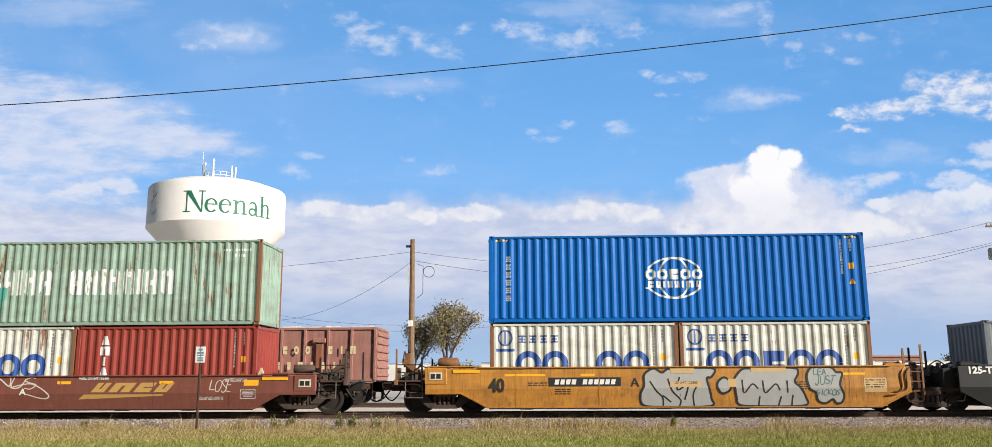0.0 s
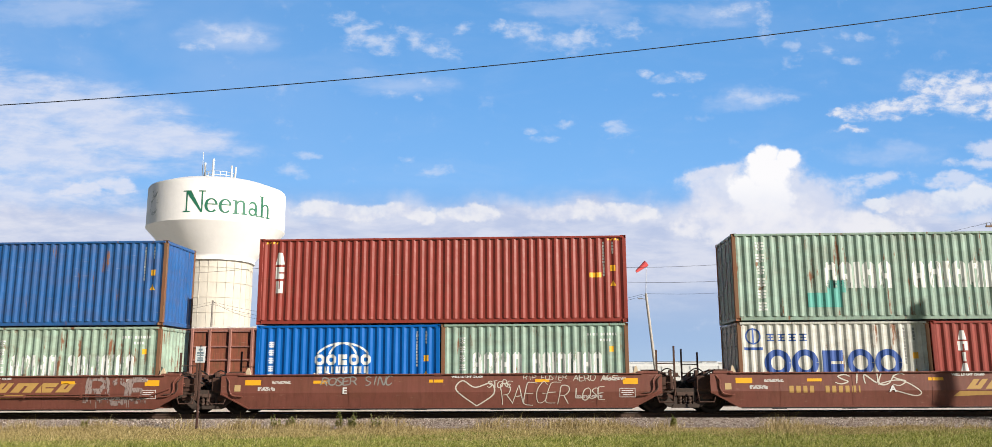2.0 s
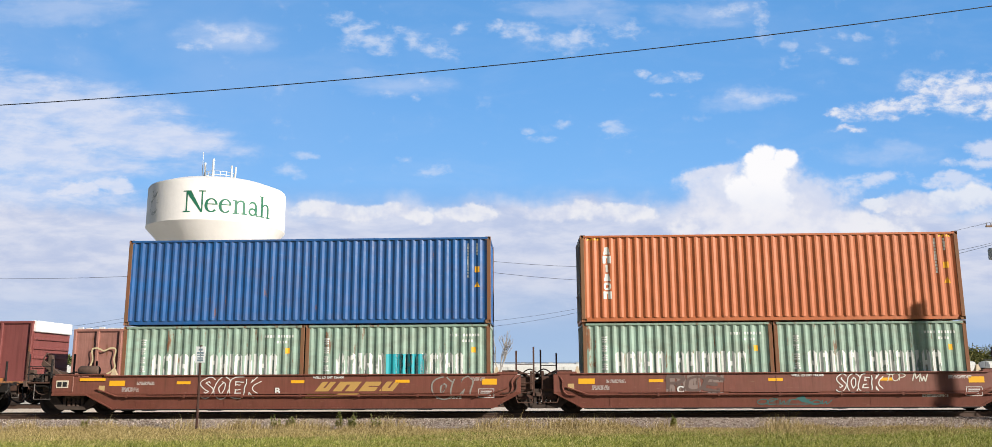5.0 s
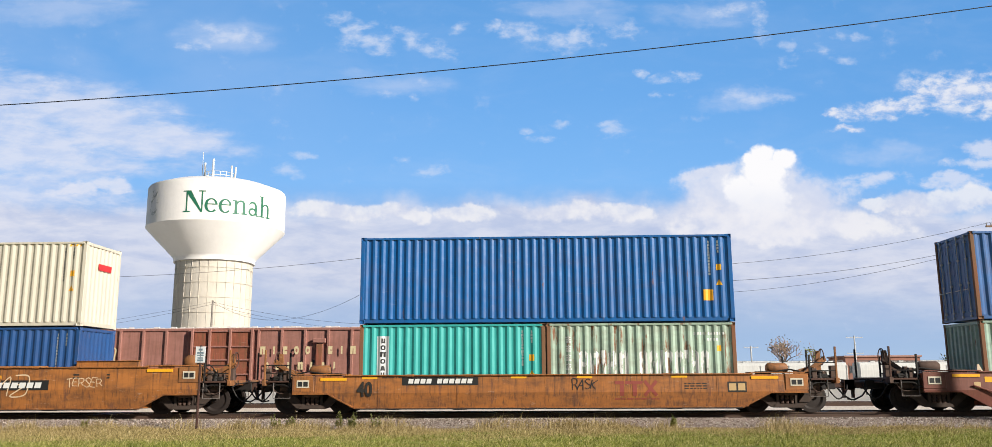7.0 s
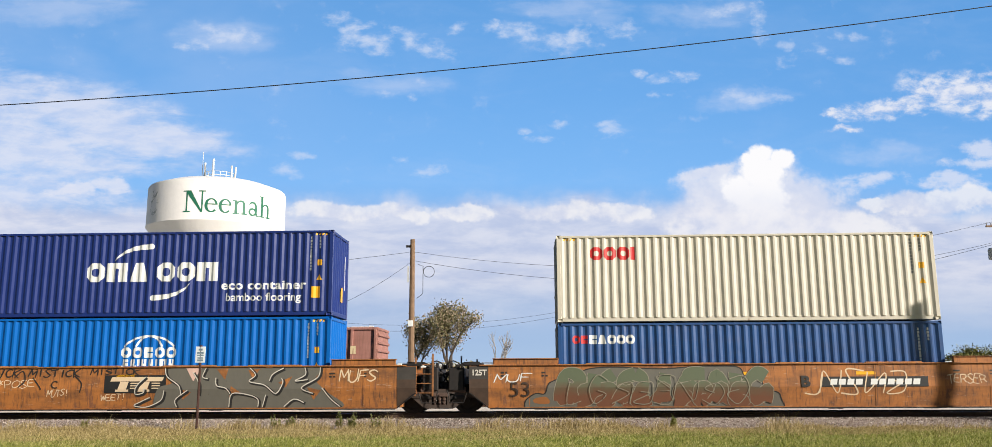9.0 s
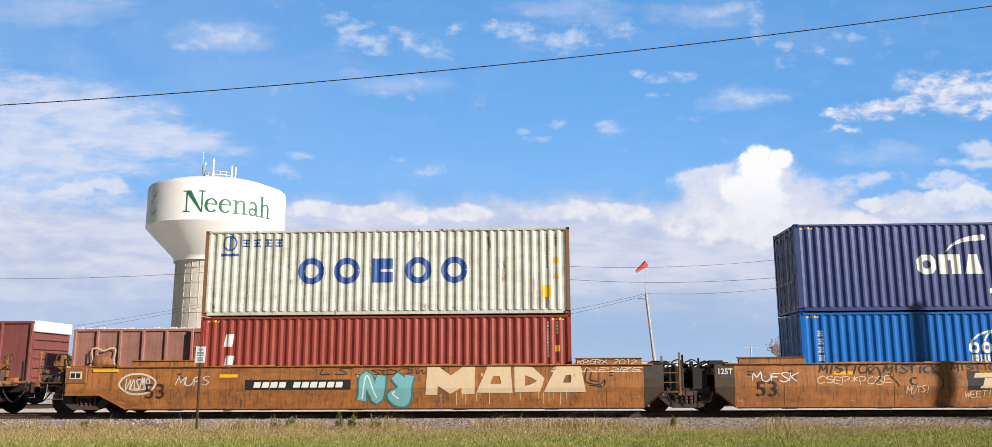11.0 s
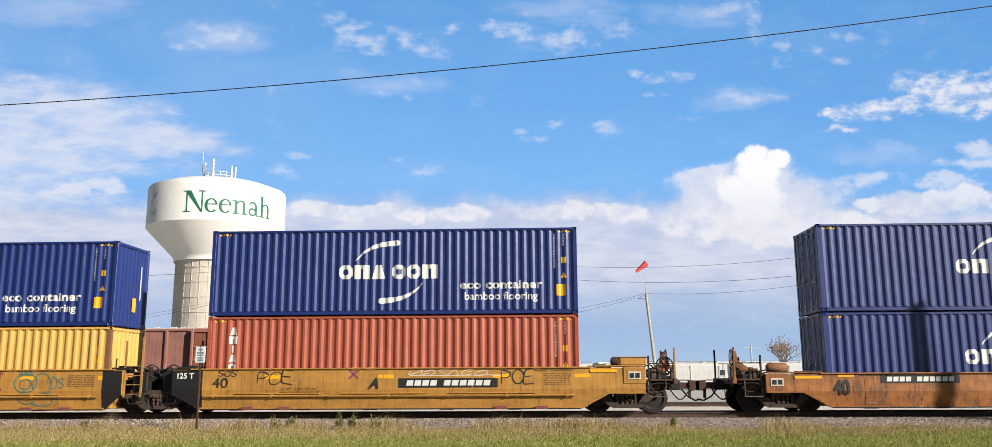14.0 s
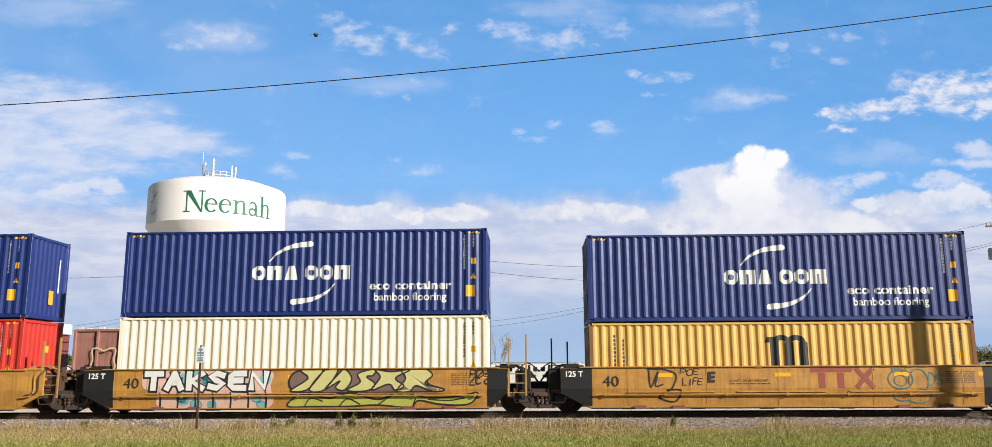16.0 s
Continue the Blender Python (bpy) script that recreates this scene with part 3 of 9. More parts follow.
    for s, kind in ((-1, left), (1, right)):
        e = half
        # deck over the bogie
        end = s * (e + reach[s])
        a, b = sorted((s * (e + 0.1), end))
        part("end_deck", box(a, b, -hy + 0.1, hy - 0.1, top - 0.32, top - 0.22, 0.01), mat, c)
        part("well_bulkhead", box(*sorted((s * (e + 0.1), s * (e + 0.16))), -hy + 0.1, hy - 0.1, 0.2, top - 0.02), mat, c)
        a, b = sorted((s * (e + 0.05), s * (e + 1.5)))
        part("centre_sill", box(*sorted((s * (e - 0.1), end)), -0.35, 0.35, 0.62, top - 0.3, 0.02), iron, c)
        if kind == "bogie":
            x = s * (e + 1.42)
            WHEELS.extend(bogie(c, x, iron))
            # end box with corner block and ladder steps
            part("bolster_box", box(*sorted((s * (e + 1.3), s * (e + 2.02))), -hy - 0.03, -hy + 0.3, top - 0.5, top + 0.02, 0.02), rails if long_car else mat, c)
            part("bolster_box", box(*sorted((s * (e + 1.3), s * (e + 2.02))), hy - 0.3, hy + 0.03, top - 0.5, top + 0.02, 0.02), rails if long_car else mat, c)
            part("end_platform", box(*sorted((s * (e + 2.0), s * (e + 3.0))), -hy + 0.05, hy - 0.05, 1.0, 1.06, 0.01), rusty_iron(), c)
            part("end_beam", box(*sorted((s * (e + 2.9), s * (e + 3.02))), -hy + 0.02, hy - 0.02, 0.9, 1.08, 0.01), gear, c)
            part("draft_sill", box(*sorted((s * (e + 1.9), s * (e + 3.3))), -0.25, 0.25, 0.7, 1.0, 0.02), iron, c)
            bm = box(*sorted((s * (e + 3.2), s * (e + 3.75))), -0.11, 0.11, 0.74, 0.94, 0.03)
            add_prism(bm, [(s * (e + 3.62), 0.66), (s * (e + 3.95), 0.7), (s * (e + 3.95), 1.0), (s * (e + 3.62), 1.02)], -0.17, 0.14)
            add_box(bm, *sorted((s * (e + 3.6), s * (e + 3.68))), -0.06, 0.06, 0.42, 0.72)
            part("coupler", bm, rusty_iron(), c, "rusty steel coupler")
            bm = bmesh.new()
            add_tube(bm, [(s * (e + 3.3), -0.4, 0.75), (s * (e + 3.5), -0.42, 0.5), (s * (e + 3.75), -0.35, 0.36), (s * (e + 3.95), -0.3, 0.4)], 0.028)
            part("air_hose", bm, iron, c)
            # ladder, stirrup step and uprights at the near corner
            for y in (-hy + 0.08, hy - 0.08):
                bm = bmesh.new()
                add_tube(bm, [(s * (e + 2.1), y, 1.0), (s * (e + 2.1), y, 0.5), (s * (e + 2.65), y, 0.5), (s * (e + 2.65), y, 1.0)], 0.016)
                part("stirrup_step", bm, plain("step_grey", (0.16, 0.14, 0.13), 0.7), c)
                for dx, hgt in ((2.12, 0.8), (2.95, 1.05)):
                    part("grab_post", box(*sorted((s * (e + dx) - 0.028, s * (e + dx) + 0.028)), y - 0.03, y + 0.03, 1.0, 1.0 + hgt, 0.005), rails if dx > 2.5 and y < 0 else iron, c)
            bm = bmesh.new()
            for z in (1.3, 1.55):
                add_rod(bm, (s * (e + 2.12), -hy + 0.08, z), (s * (e + 2.95), -hy + 0.08, z), 0.016, seg=6)
            part("hand_rail", bm, iron, c)
            # clutter between the platform and the bogie: cross beam, pipes, levers and a valve
            part("cross_beam", box(*sorted((s * (e + 2.05), s * (e + 2.2))), -hy + 0.12, hy - 0.12, 0.72, 1.0, 0.015), iron, c)
            part("side_pipe", add_tube(bmesh.new(), flow3([(s * (e + 1.3), -hy + 0.06, 0.66), (s * (e + 1.9), -hy + 0.05, 0.72), (s * (e + 2.3), -hy + 0.1, 0.92), (s * (e + 2.85), -hy + 0.12, 0.9)]), 0.022), iron, c)
            part("valve_body", add_box(rod((s * (e + 2.45), -hy + 0.2, 1.06), (s * (e + 2.45), -hy + 0.2, 1.3), 0.09, 0.06, 10), s * (e + 2.6) - 0.1, s * (e + 2.6) + 0.1, -hy + 0.15, -hy + 0.32, 1.06, 1.2, 0.02), iron, c)
            part("pipe_bundle", add_tube(add_tube(bmesh.new(), flow3([(s * (e + 1.9), -hy + 0.18, top - 0.1), (s * (e + 2.25), -hy + 0.15, 1.12), (s * (e + 2.6), -hy + 0.16, 1.14), (s * (e + 3.0), -hy + 0.3, 1.02)]), 0.02), flow3([(s * (e + 1.9), -hy + 0.28, top - 0.02), (s * (e + 2.2), -hy + 0.3, top + 0.08), (s * (e + 2.5), -hy + 0.34, 1.25), (s * (e + 2.9), -hy + 0.4, 1.1)]), 0.02), iron, c)
            if dark_end and not long_car:
                gb = part("gear_box", box(*sorted((s * (e + 1.2), s * (e + 2.06))), -hy + 0.02, -hy + 0.55, top + 0.075, top + 0.33, 0.03), mat, c)
                part("box_lid", box(*sorted((s * (e + 1.17), s * (e + 2.09))), -hy, -hy + 0.57, top + 0.32, top + 0.345, 0.008), mat, gb)
                bm = bmesh.new()
                hub = (s * (e + 2.65), -hy + 0.2, 1.48)
                add_ring(bm, hub, (0, 1, 0), 0.27, 0.02)
                for k in range(6):
                    a = k * math.pi / 3
                    add_rod(bm, hub, (hub[0] + 0.27 * math.cos(a), hub[1], hub[2] + 0.27 * math.sin(a)), 0.014, seg=5)
                wheel = part("side_brake_wheel", bm, iron, c)
                bm = lathe([(0, -0.05), (0.05, -0.05), (0.17, -0.02), (0.18, 0.0), (0.17, 0.03), (0, 0.04)], 20, "Y")
                bmesh.ops.translate(bm, verts=bm.verts, vec=(hub[0], hub[1] + 0.05, hub[2]))
                part("brake_drum", bm, plain("drum_orange", (0.5, 0.13, 0.06), 0.6), wheel, "orange-red brake drum")
            bx = s * (e + 1.66)
            part("data_plate", box(bx - 0.2, bx + 0.2, -hy - 0.045, -hy - 0.028, top - 0.36, top - 0.12), plain("plate_buff", (0.62, 0.56, 0.45), 0.6), c, "pale framed data plate with black fields")
            for dx in (-0.09, 0.09):
                part("data_field", box(bx + dx - 0.07, bx + dx + 0.07, -hy - 0.05, -hy - 0.044, top - 0.32, top - 0.17), plain("field_black", (0.02, 0.02, 0.022), 0.5), c)
            part("end_reflector", box(*sorted((s * (e + 0.25), s * (e + 1.1))), -hy - 0.022, -hy - 0.008, top - 0.14, top - 0.05), yellow_tape(), c, "yellow reflective strip")
            part("end_cap", box(*sorted((s * (e + 0.2), s * (e + 1.95))), -hy - 0.02, -hy + 0.5, top + 0.035, top + 0.075, 0.01), mat, c)
            part("brake_cylinder", rod((s * (e + 1.95), -hy + 0.45, 0.82), (s * (e + 2.5), -hy + 0.45, 0.82), 0.13, seg=12), dusty_iron(), c)
            for j, (dx, dz) in enumerate(((2.2, 0.32), (2.55, 0.22), (2.85, 0.4))):
                part("bracket", box(*sorted((s * (e + dx), s * (e + dx + 0.16))), -hy + 0.12 + 0.1 * j, -hy + 0.3 + 0.1 * j, 1.06, 1.06 + dz, 0.015), dusty_iron(), c)
            part("hose_loop", add_tube(bmesh.new(), flow3([(s * (e + 2.75), -0.75, 1.0), (s * (e + 2.95), -0.78, 0.62), (s * (e + 3.2), -0.75, 0.4), (s * (e + 3.45), -0.7, 0.6), (s * (e + 3.55), -0.6, 0.85)]), 0.024), iron, c)
            part("safety_chain", add_tube(bmesh.new(), flow3([(s * (e + 2.1), -hy + 0.2, 0.98), (s * (e + 2.3), -hy + 0.2, 0.68), (s * (e + 2.6), -hy + 0.22, 0.7), (s * (e + 2.8), -hy + 0.2, 0.98)]), 0.014), dusty_iron(), c)
            part("brake_lever", add_prism(bmesh.new(), [(s * (e + 1.9), 1.1), (s * (e + 2.05), 1.1), (s * (e + 2.9), 1.62), (s * (e + 2.85), 1.78)], -0.75, -0.65), gear, c)
            bm = bmesh.new()
            add_tube(bm, [(s * (e + 2.0), -hy + 0.35, 1.12), (s * (e + 2.3), -hy + 0.3, 1.22), (s * (e + 2.6), -hy + 0.32, 1.12), (s * (e + 3.1), -hy + 0.45, 0.98)], 0.02)
            part("brake_rod", bm, iron, c)
            part("control_valve", add_box(rod((s * (e + 2.35), -hy + 0.42, 1.06), (s * (e + 2.35), -hy + 0.42, 1.42), 0.11, 0.08, 10), s * (e + 2.35) - 0.16, s * (e + 2.35) + 0.16, -hy + 0.35, -hy + 0.55, 1.1, 1.28, 0.02), gear, c)
            part("cut_lever", add_tube(bmesh.new(), [(s * (e + 3.06), -hy + 0.05, 0.85), (s * (e + 3.1), -hy + 0.4, 0.95), (s * (e + 3.2), -0.3, 1.02), (s * (e + 3.6), -0.1, 1.02)], 0.018), iron, c)
            # hand brake on its stand
            stand = part("brake_stand", add_prism(bmesh.new(), [(s * (e + 2.35), 1.05), (s * (e + 2.78), 1.05), (s * (e + 2.78), 1.95), (s * (e + 2.66), 1.95), (s * (e + 2.6), 1.5), (s * (e + 1.9), 1.3), (s * (e + 1.9), 1.2)], -0.55, -0.42), gear, c)
            bm = bmesh.new()
            add_ring(bm, (s * (e + 2.82), -0.5, 1.75), (1, 0, 0), 0.26, 0.018)
            for k in range(4):
                a = k * math.pi / 2
                add_rod(bm, (s * (e + 2.82), -0.5, 1.75), (s * (e + 2.82), -0.5 + 0.26 * math.cos(a), 1.75 + 0.26 * math.sin(a)), 0.012, seg=5)
            part("brake_wheel", bm, rusty_iron(), stand)
            bm = lathe([(0, -0.36), (0.12, -0.34), (0.17, -0.28), (0.17, 0.28), (0.12, 0.34), (0, 0.36)], 14)
            if half > 7:
                bmesh.ops.scale(bm, verts=bm.verts, vec=(1.35, 1.35, 0.9))
            bmesh.ops.rotate(bm, verts=bm.verts, matrix=Matrix.Rotation(radians(90), 3, "X" if half > 7 else "Y"))
            bmesh.ops.translate(bm, verts=bm.verts, vec=(s * (e + 1.35), -0.5, top + 0.2))
            smooth(part("air_reservoir", bm, gear, c))
            bm = bmesh.new()
            add_tube(bm, [(s * (e + 1.0), -0.7, top + 0.06), (s * (e + 1.7), -0.72, top + 0.16), (s * (e + 2.2), -0.7, 1.25), (s * (e + 2.9), -0.6, 1.2)], 0.025)
            add_box(bm, *sorted((s * (e + 0.5), s * (e + 0.95))), -hy + 0.25, -hy + 0.5, top - 0.2, top + 0.1)
            part("brake_valve", bm, iron, c)
        else:
            if s > 0:
                WHEELS.extend(bogie(c, e + JOINT[half], iron))
            x = s * (e + (0.85 if dark_end else 1.02))
            for y in ((-hy + 0.1,) if s > 0 else (hy - 0.1,)):
                bm = bmesh.new()
                for dx in (-0.26, 0.3):
                    add_box(bm, x + dx - 0.028, x + dx + 0.028, y - 0.028, y + 0.028, 0.55, posts if (dx < 0) == (s < 0) else posts - 0.12)
                for k in range(4):
                    add_rod(bm, (x - 0.26, y, 0.65 + k * 0.3), (x + 0.3, y, 0.65 + k * 0.3), 0.016, seg=6)
                part("ladder", bm, iron if dark_end and s < 0 else rails, c)
            bm = bmesh.new()
            add_box(bm, *sorted((s * (e + 0.85), s * (e + 1.45))), -0.8, 0.8, top - 0.3, top - 0.2)
            add_tube(bm, [(s * (e + 0.4), -0.9, top + 0.05), (s * (e + 0.8), -0.95, top + 0.12), (s * (e + 1.3), -0.6, top - 0.1), (s * (e + 1.6), -0.4, 0.9)], 0.03)
            add_box(bm, *sorted((s * (e + 0.3), s * (e + 0.7))), -hy + 0.2, -hy + 0.55, top - 0.1, top + 0.14)
            part("joint_gear", bm, iron if dark_end else rails, c)
            part("air_hose", add_tube(bmesh.new(), flow3([(s * (e + 0.9), -0.95, 1.15), (s * (e + 1.15), -1.0, 0.85), (s * (e + 1.45), -0.95, 0.75), (s * (e + 1.65), -0.9, 0.95)]), 0.026), iron, c)
            part("air_hose", add_tube(bmesh.new(), flow3([(s * (e + 0.85), -0.75, top - 0.05), (s * (e + 1.2), -0.8, top + 0.18), (s * (e + 1.6), -0.75, top - 0.1)]), 0.022), iron, c)
            part("valve_box", box(*sorted((s * (e + 0.95), s * (e + 1.25))), -hy + 0.3, -hy + 0.55, 0.85, 1.15, 0.02), dusty_iron(), c)
            part("deck_bracket", box(*sorted((s * (e + 0.15), s * (e + 0.8))), -hy + 0.06, -hy + 0.22, top + 0.0, top + 0.09, 0.02), mat if not dark_end else iron, c)
            part("brake_cylinder", rod((s * (e + 0.75), -hy + 0.35, 0.72), (s * (e + 1.2), -hy + 0.35, 0.78), 0.11, seg=12), dusty_iron(), c)
            black = plain("panel_black", (0.014, 0.014, 0.016), 0.5)
            dull = iron if dark_end else rusty_iron()
            grimy = plain("panel_grime", (0.06, 0.035, 0.022), 0.7, 0, 0.5, 5)
            low = top - 0.42
            if dark_end:
                a = 0.0 if long_car else -0.1
                r = reach[s]
                edge = r - 0.05
                dim = plain("panel_grey", (0.05, 0.043, 0.037), 0.6, 0, 0.4, 5) if long_car else black
                bm = add_poly(bmesh.new(), ([(s * (e + a), 0.22)] + ([(s * e, 0.22)] if a < 0 else []) + [(s * (e + edge), 0.64), (s * (e + r), 0.64), (s * (e + r), low), (s * (e + a), low)])[::s])
                part("end_panel", wrap(bm, surface, (), zs, 0.006), grimy if long_car else black, c, "dark painted end panel")
                bm = add_poly(bmesh.new(), [(s * (e + a), low), (s * (e + r), low), (s * (e + r), top - 0.01), (s * (e + a), top - 0.01)][::s])
                part("end_panel", wrap(bm, surface, (), zs, 0.006), dim, c, "dark painted end panel")
            # end box behind the ladder; black connector body fills in for the joint's shade
            part("end_box", box(*sorted((s * (e + 0.8), s * (e + 1.3))), -hy + 0.22, hy - 0.22, 0.72, top - 0.06, 0.03), iron if dark_end else rusty_iron(), c)
            if s > 0:
                part("connector", box(e + 0.8, e + 2 * JOINT[half] - 0.8, -0.6, 0.6, 0.5, 1.0, 0.04), iron, c)
            for k, dx in enumerate((0.62, 0.76)):
                y = -hy - 0.035
                path = flow3([(s * (e + dx - 0.45), y, 0.56 + 0.07 * k), (s * (e + dx - 0.12), y, 0.6 + 0.07 * k), (s * (e + dx), y, 0.8), (s * (e + dx), y, top - 0.2), (s * (e + dx + 0.14), y + 0.06, top - 0.02)], 4)
                if not dark_end and (k == 0 or s > 0):
                    part("end_pipe", add_tube(bmesh.new(), path, 0.022), rusty_iron() if k else mat, c)
            part("step_frame", add_tube(bmesh.new(), [(s * (e + 0.7), -hy + 0.04, 0.66), (s * (e + 0.8), -hy + 0.04, 0.34), (s * (e + 1.25), -hy + 0.04, 0.34), (s * (e + 1.32), -hy + 0.04, 0.75)], 0.02), dull, c)
            part("gear_arm", add_prism(bmesh.new(), [(s * (e + 0.75), 0.7), (s * (e + 0.95), 0.7), (s * (e + 1.5), 0.42), (s * (e + 1.42), 0.34)], -1.2, -1.14), dull, c)
            part("slack_adjuster", rod((s * (e + 0.8), -1.16, 0.52), (s * (e + 1.1), -1.16, 0.5), 0.1, seg=12), dull, c)
            for k, (dx, dz, w) in enumerate(((0.95, 0.06, 0.12), (1.2, 0.12, 0.09), (1.38, 0.04, 0.14))):
                part("bracket", box(*sorted((s * (e + dx), s * (e + dx + w))), -hy + 0.3 + 0.14 * k, -hy + 0.5 + 0.14 * k, top - 0.1, top + dz, 0.012), dull, c)
            part("conduit", add_tube(bmesh.new(), flow3([(s * (e + 0.3), -hy + 0.3, top + 0.06), (s * (e + 0.7), -hy + 0.35, top + 0.1), (s * (e + 1.0), -hy + 0.3, top - 0.02), (s * (e + 1.45), -hy + 0.4, top - 0.25)], 4), 0.028), iron, c)
    return c


JOINT = {6.2: 1.65, 8.4: 1.35}


def sign_on(c, bm, mat, x, z, name="marking", label="", lift=0.005):
    """Lays a flat mesh on the near side of a car; x from its middle, z from the rail."""
    surface, zs = car_surface(c["top"])
    fit = (c["top"] - 0.17) / (c["drawn"] - 0.17)
    for v in bm.verts:
        v.co.z = 0.17 + (v.co.z + z - 0.17) * fit
    for piece in split(bm, 40 if name == "tag_graffiti" else 13):
        ob = part(name, wrap(piece, surface, (), zs, lift, x), mat, c, label)
    return ob

# ---- ground, ballast and tracks ----


def ground_height(x, y):
    base = float(np.interp(y, [-60, -28, -10, -2.6, -1.9, 3.6, 5.0, 60, 200], [-0.55, -0.55, -0.47, -0.37, -0.36, -0.4, -0.42, -0.45, -0.5]))
    if -12 < y < -1.5:
        base += 0.05 * noise.noise(Vector((x * 0.5, y * 0.5, 0)))
    return base


def grass_ground():
    m, nt, b = material("grass_ground", 0.95, 0, 0.1)
    big = noisy(nt, (0.25, 0.5, 1), detail=4, jitter=False)
    fine = noisy(nt, (6, 9, 6), detail=6, jitter=False)
    green = mix(nt, fine, (0.1, 0.12, 0.025), (0.24, 0.25, 0.07))
    straw = mix(nt, fine, (0.14, 0.1, 0.055), (0.3, 0.23, 0.13))
    sep = nt.nodes.new("ShaderNodeSeparateXYZ")
    nt.links.new(place(nt, (1, 1, 1), False), sep.inputs[0])
    yy = math2(nt, "ADD", sep.outputs[1], math2(nt, "MULTIPLY", big, 2.0))
    verge = nt.nodes.new("ShaderNodeMapRange")
    verge.inputs[1].default_value, verge.inputs[2].default_value = -3.4, -1.6
    nt.links.new(yy, verge.inputs[0])
    yard = nt.nodes.new("ShaderNodeMapRange")
    yard.inputs[1].default_value, yard.inputs[2].default_value = 4.0, 6.5
    nt.links.new(yy, yard.inputs[0])
    field = nt.nodes.new("ShaderNodeMapRange")
    field.inputs[1].default_value, field.inputs[2].default_value = 190, 230
    nt.links.new(yy, field.inputs[0])
    c = mix(nt, verge.outputs[0], green, straw)
    gravel = mix(nt, fine, (0.36, 0.33, 0.29), (0.6, 0.56, 0.5))
    c = mix(nt, yard.outputs[0], c, gravel)
    c = mix(nt, field.outputs[0], c, (0.07, 0.1, 0.03))
    nt.links.new(c, b.inputs["Base Color"])
    bump(nt, b, fine, 0.5, 0.05)
    return m


def build_ground():
    bm = bmesh.new()
    xs = sorted(set([-4500, -1500, -500, -200, -100, -60] + [x * 1.0 for x in range(-40, 41)] + [60, 100, 200, 500, 1500, 4500]))
    ys = sorted(set([-800, -200, -60, -28, -20] + [-12 + 0.5 * k for k in range(22)] + [-1.5, 0, 2, 3.6, 5, 9, 15, 25, 40, 60, 100, 200, 500, 1500, 4500]))
    rows = [[bm.verts.new((x, y, ground_height(x, y))) for x in xs] for y in ys]
    for r, q in zip(rows[:-1], rows[1:]):
        for i in range(len(xs) - 1):
            bm.faces.new((r[i], r[i + 1], q[i + 1], q[i]))
    ob = part("ground", bm, grass_ground())
    tagged(ob, "mown green grass verge running into pale gravel yard", "ground", kind="structure")


def stone_material():
    m, nt, b = material("ballast_stone", 0.9, 0, 0.2)
    g = nt.nodes.new("ShaderNodeNewGeometry")
    c = ramp(nt, g.outputs["Random Per Island"], [(0.0, (0.13, 0.095, 0.075)), (0.3, (0.29, 0.225, 0.19)), (0.7, (0.42, 0.35, 0.31)), (1.0, (0.6, 0.53, 0.48))])
    nt.links.new(c, b.inputs["Base Color"])
    return m


def ballast_material(name="ballast", dirt=1.0):
    m, nt, b = material(name, 0.95, 0, 0.1)
    v = nt.nodes.new("ShaderNodeTexVoronoi")
    v.inputs["Scale"].default_value = 22
    nt.links.new(place(nt, (1, 1, 1), False), v.inputs["Vector"])
    sep = nt.nodes.new("ShaderNodeSeparateColor")
    nt.links.new(v.outputs["Color"], sep.inputs[0])
    c = ramp(nt, sep.outputs[0], [(0.0, (0.14, 0.1, 0.085)), (0.5, (0.38, 0.32, 0.28)), (1.0, (0.6, 0.55, 0.51))])
    c = mix(nt, math2(nt, "MULTIPLY", noisy(nt, (0.8, 2, 1), jitter=False), dirt), c, (0.13, 0.09, 0.07))
    if dirt < 1:
        c = mix(nt, 0.65, c, (0.66, 0.6, 0.53))       # paled so the sunlit strip beneath the cars reads bright
    nt.links.new(c, b.inputs["Base Color"])
    bump(nt, b, v.outputs["Distance"], 0.8 * dirt, 0.05)
    return m


def ballast_z(y, yc):
    d = abs(y - yc)
    return float(np.interp(d, [0, 1.45, 1.9, 3.15], [-0.19, -0.17, -0.15, -0.37]))


def build_bed(yc, x0, x1, ballast):
    bm = bmesh.new()
    ys = [yc + d for d in (-3.2, -2.8, -2.4, -1.9, -1.45, -0.9, 0, 0.9, 1.45, 1.9, 2.4, 2.8, 3.2)]
    n = int((x1 - x0) / 0.8)
    rows = [[bm.verts.new((x0 + (x1 - x0) * i / n, y, ballast_z(y, yc) + random.uniform(-0.015, 0.015))) for i in range(n + 1)] for y in ys]
    for r, q in zip(rows[:-1], rows[1:]):
        for i in range(n):
            bm.faces.new((r[i], r[i + 1], q[i + 1], q[i]))
    ob = part("ballast_bed", bm, ballast)
    return tagged(ob, "grey and brown crushed stone railway ballast bed", "ballast", kind="structure")


RAIL = [(-0.07, -0.18), (0.07, -0.18), (0.07, -0.168), (0.012, -0.145), (0.01, -0.05), (0.036, -0.036), (0.036, -0.006), (0.028, 0.0), (-0.028, 0.0), (-0.036, -0.006), (-0.036, -0.036), (-0.01, -0.05), (-0.012, -0.145), (-0.07, -0.168)]


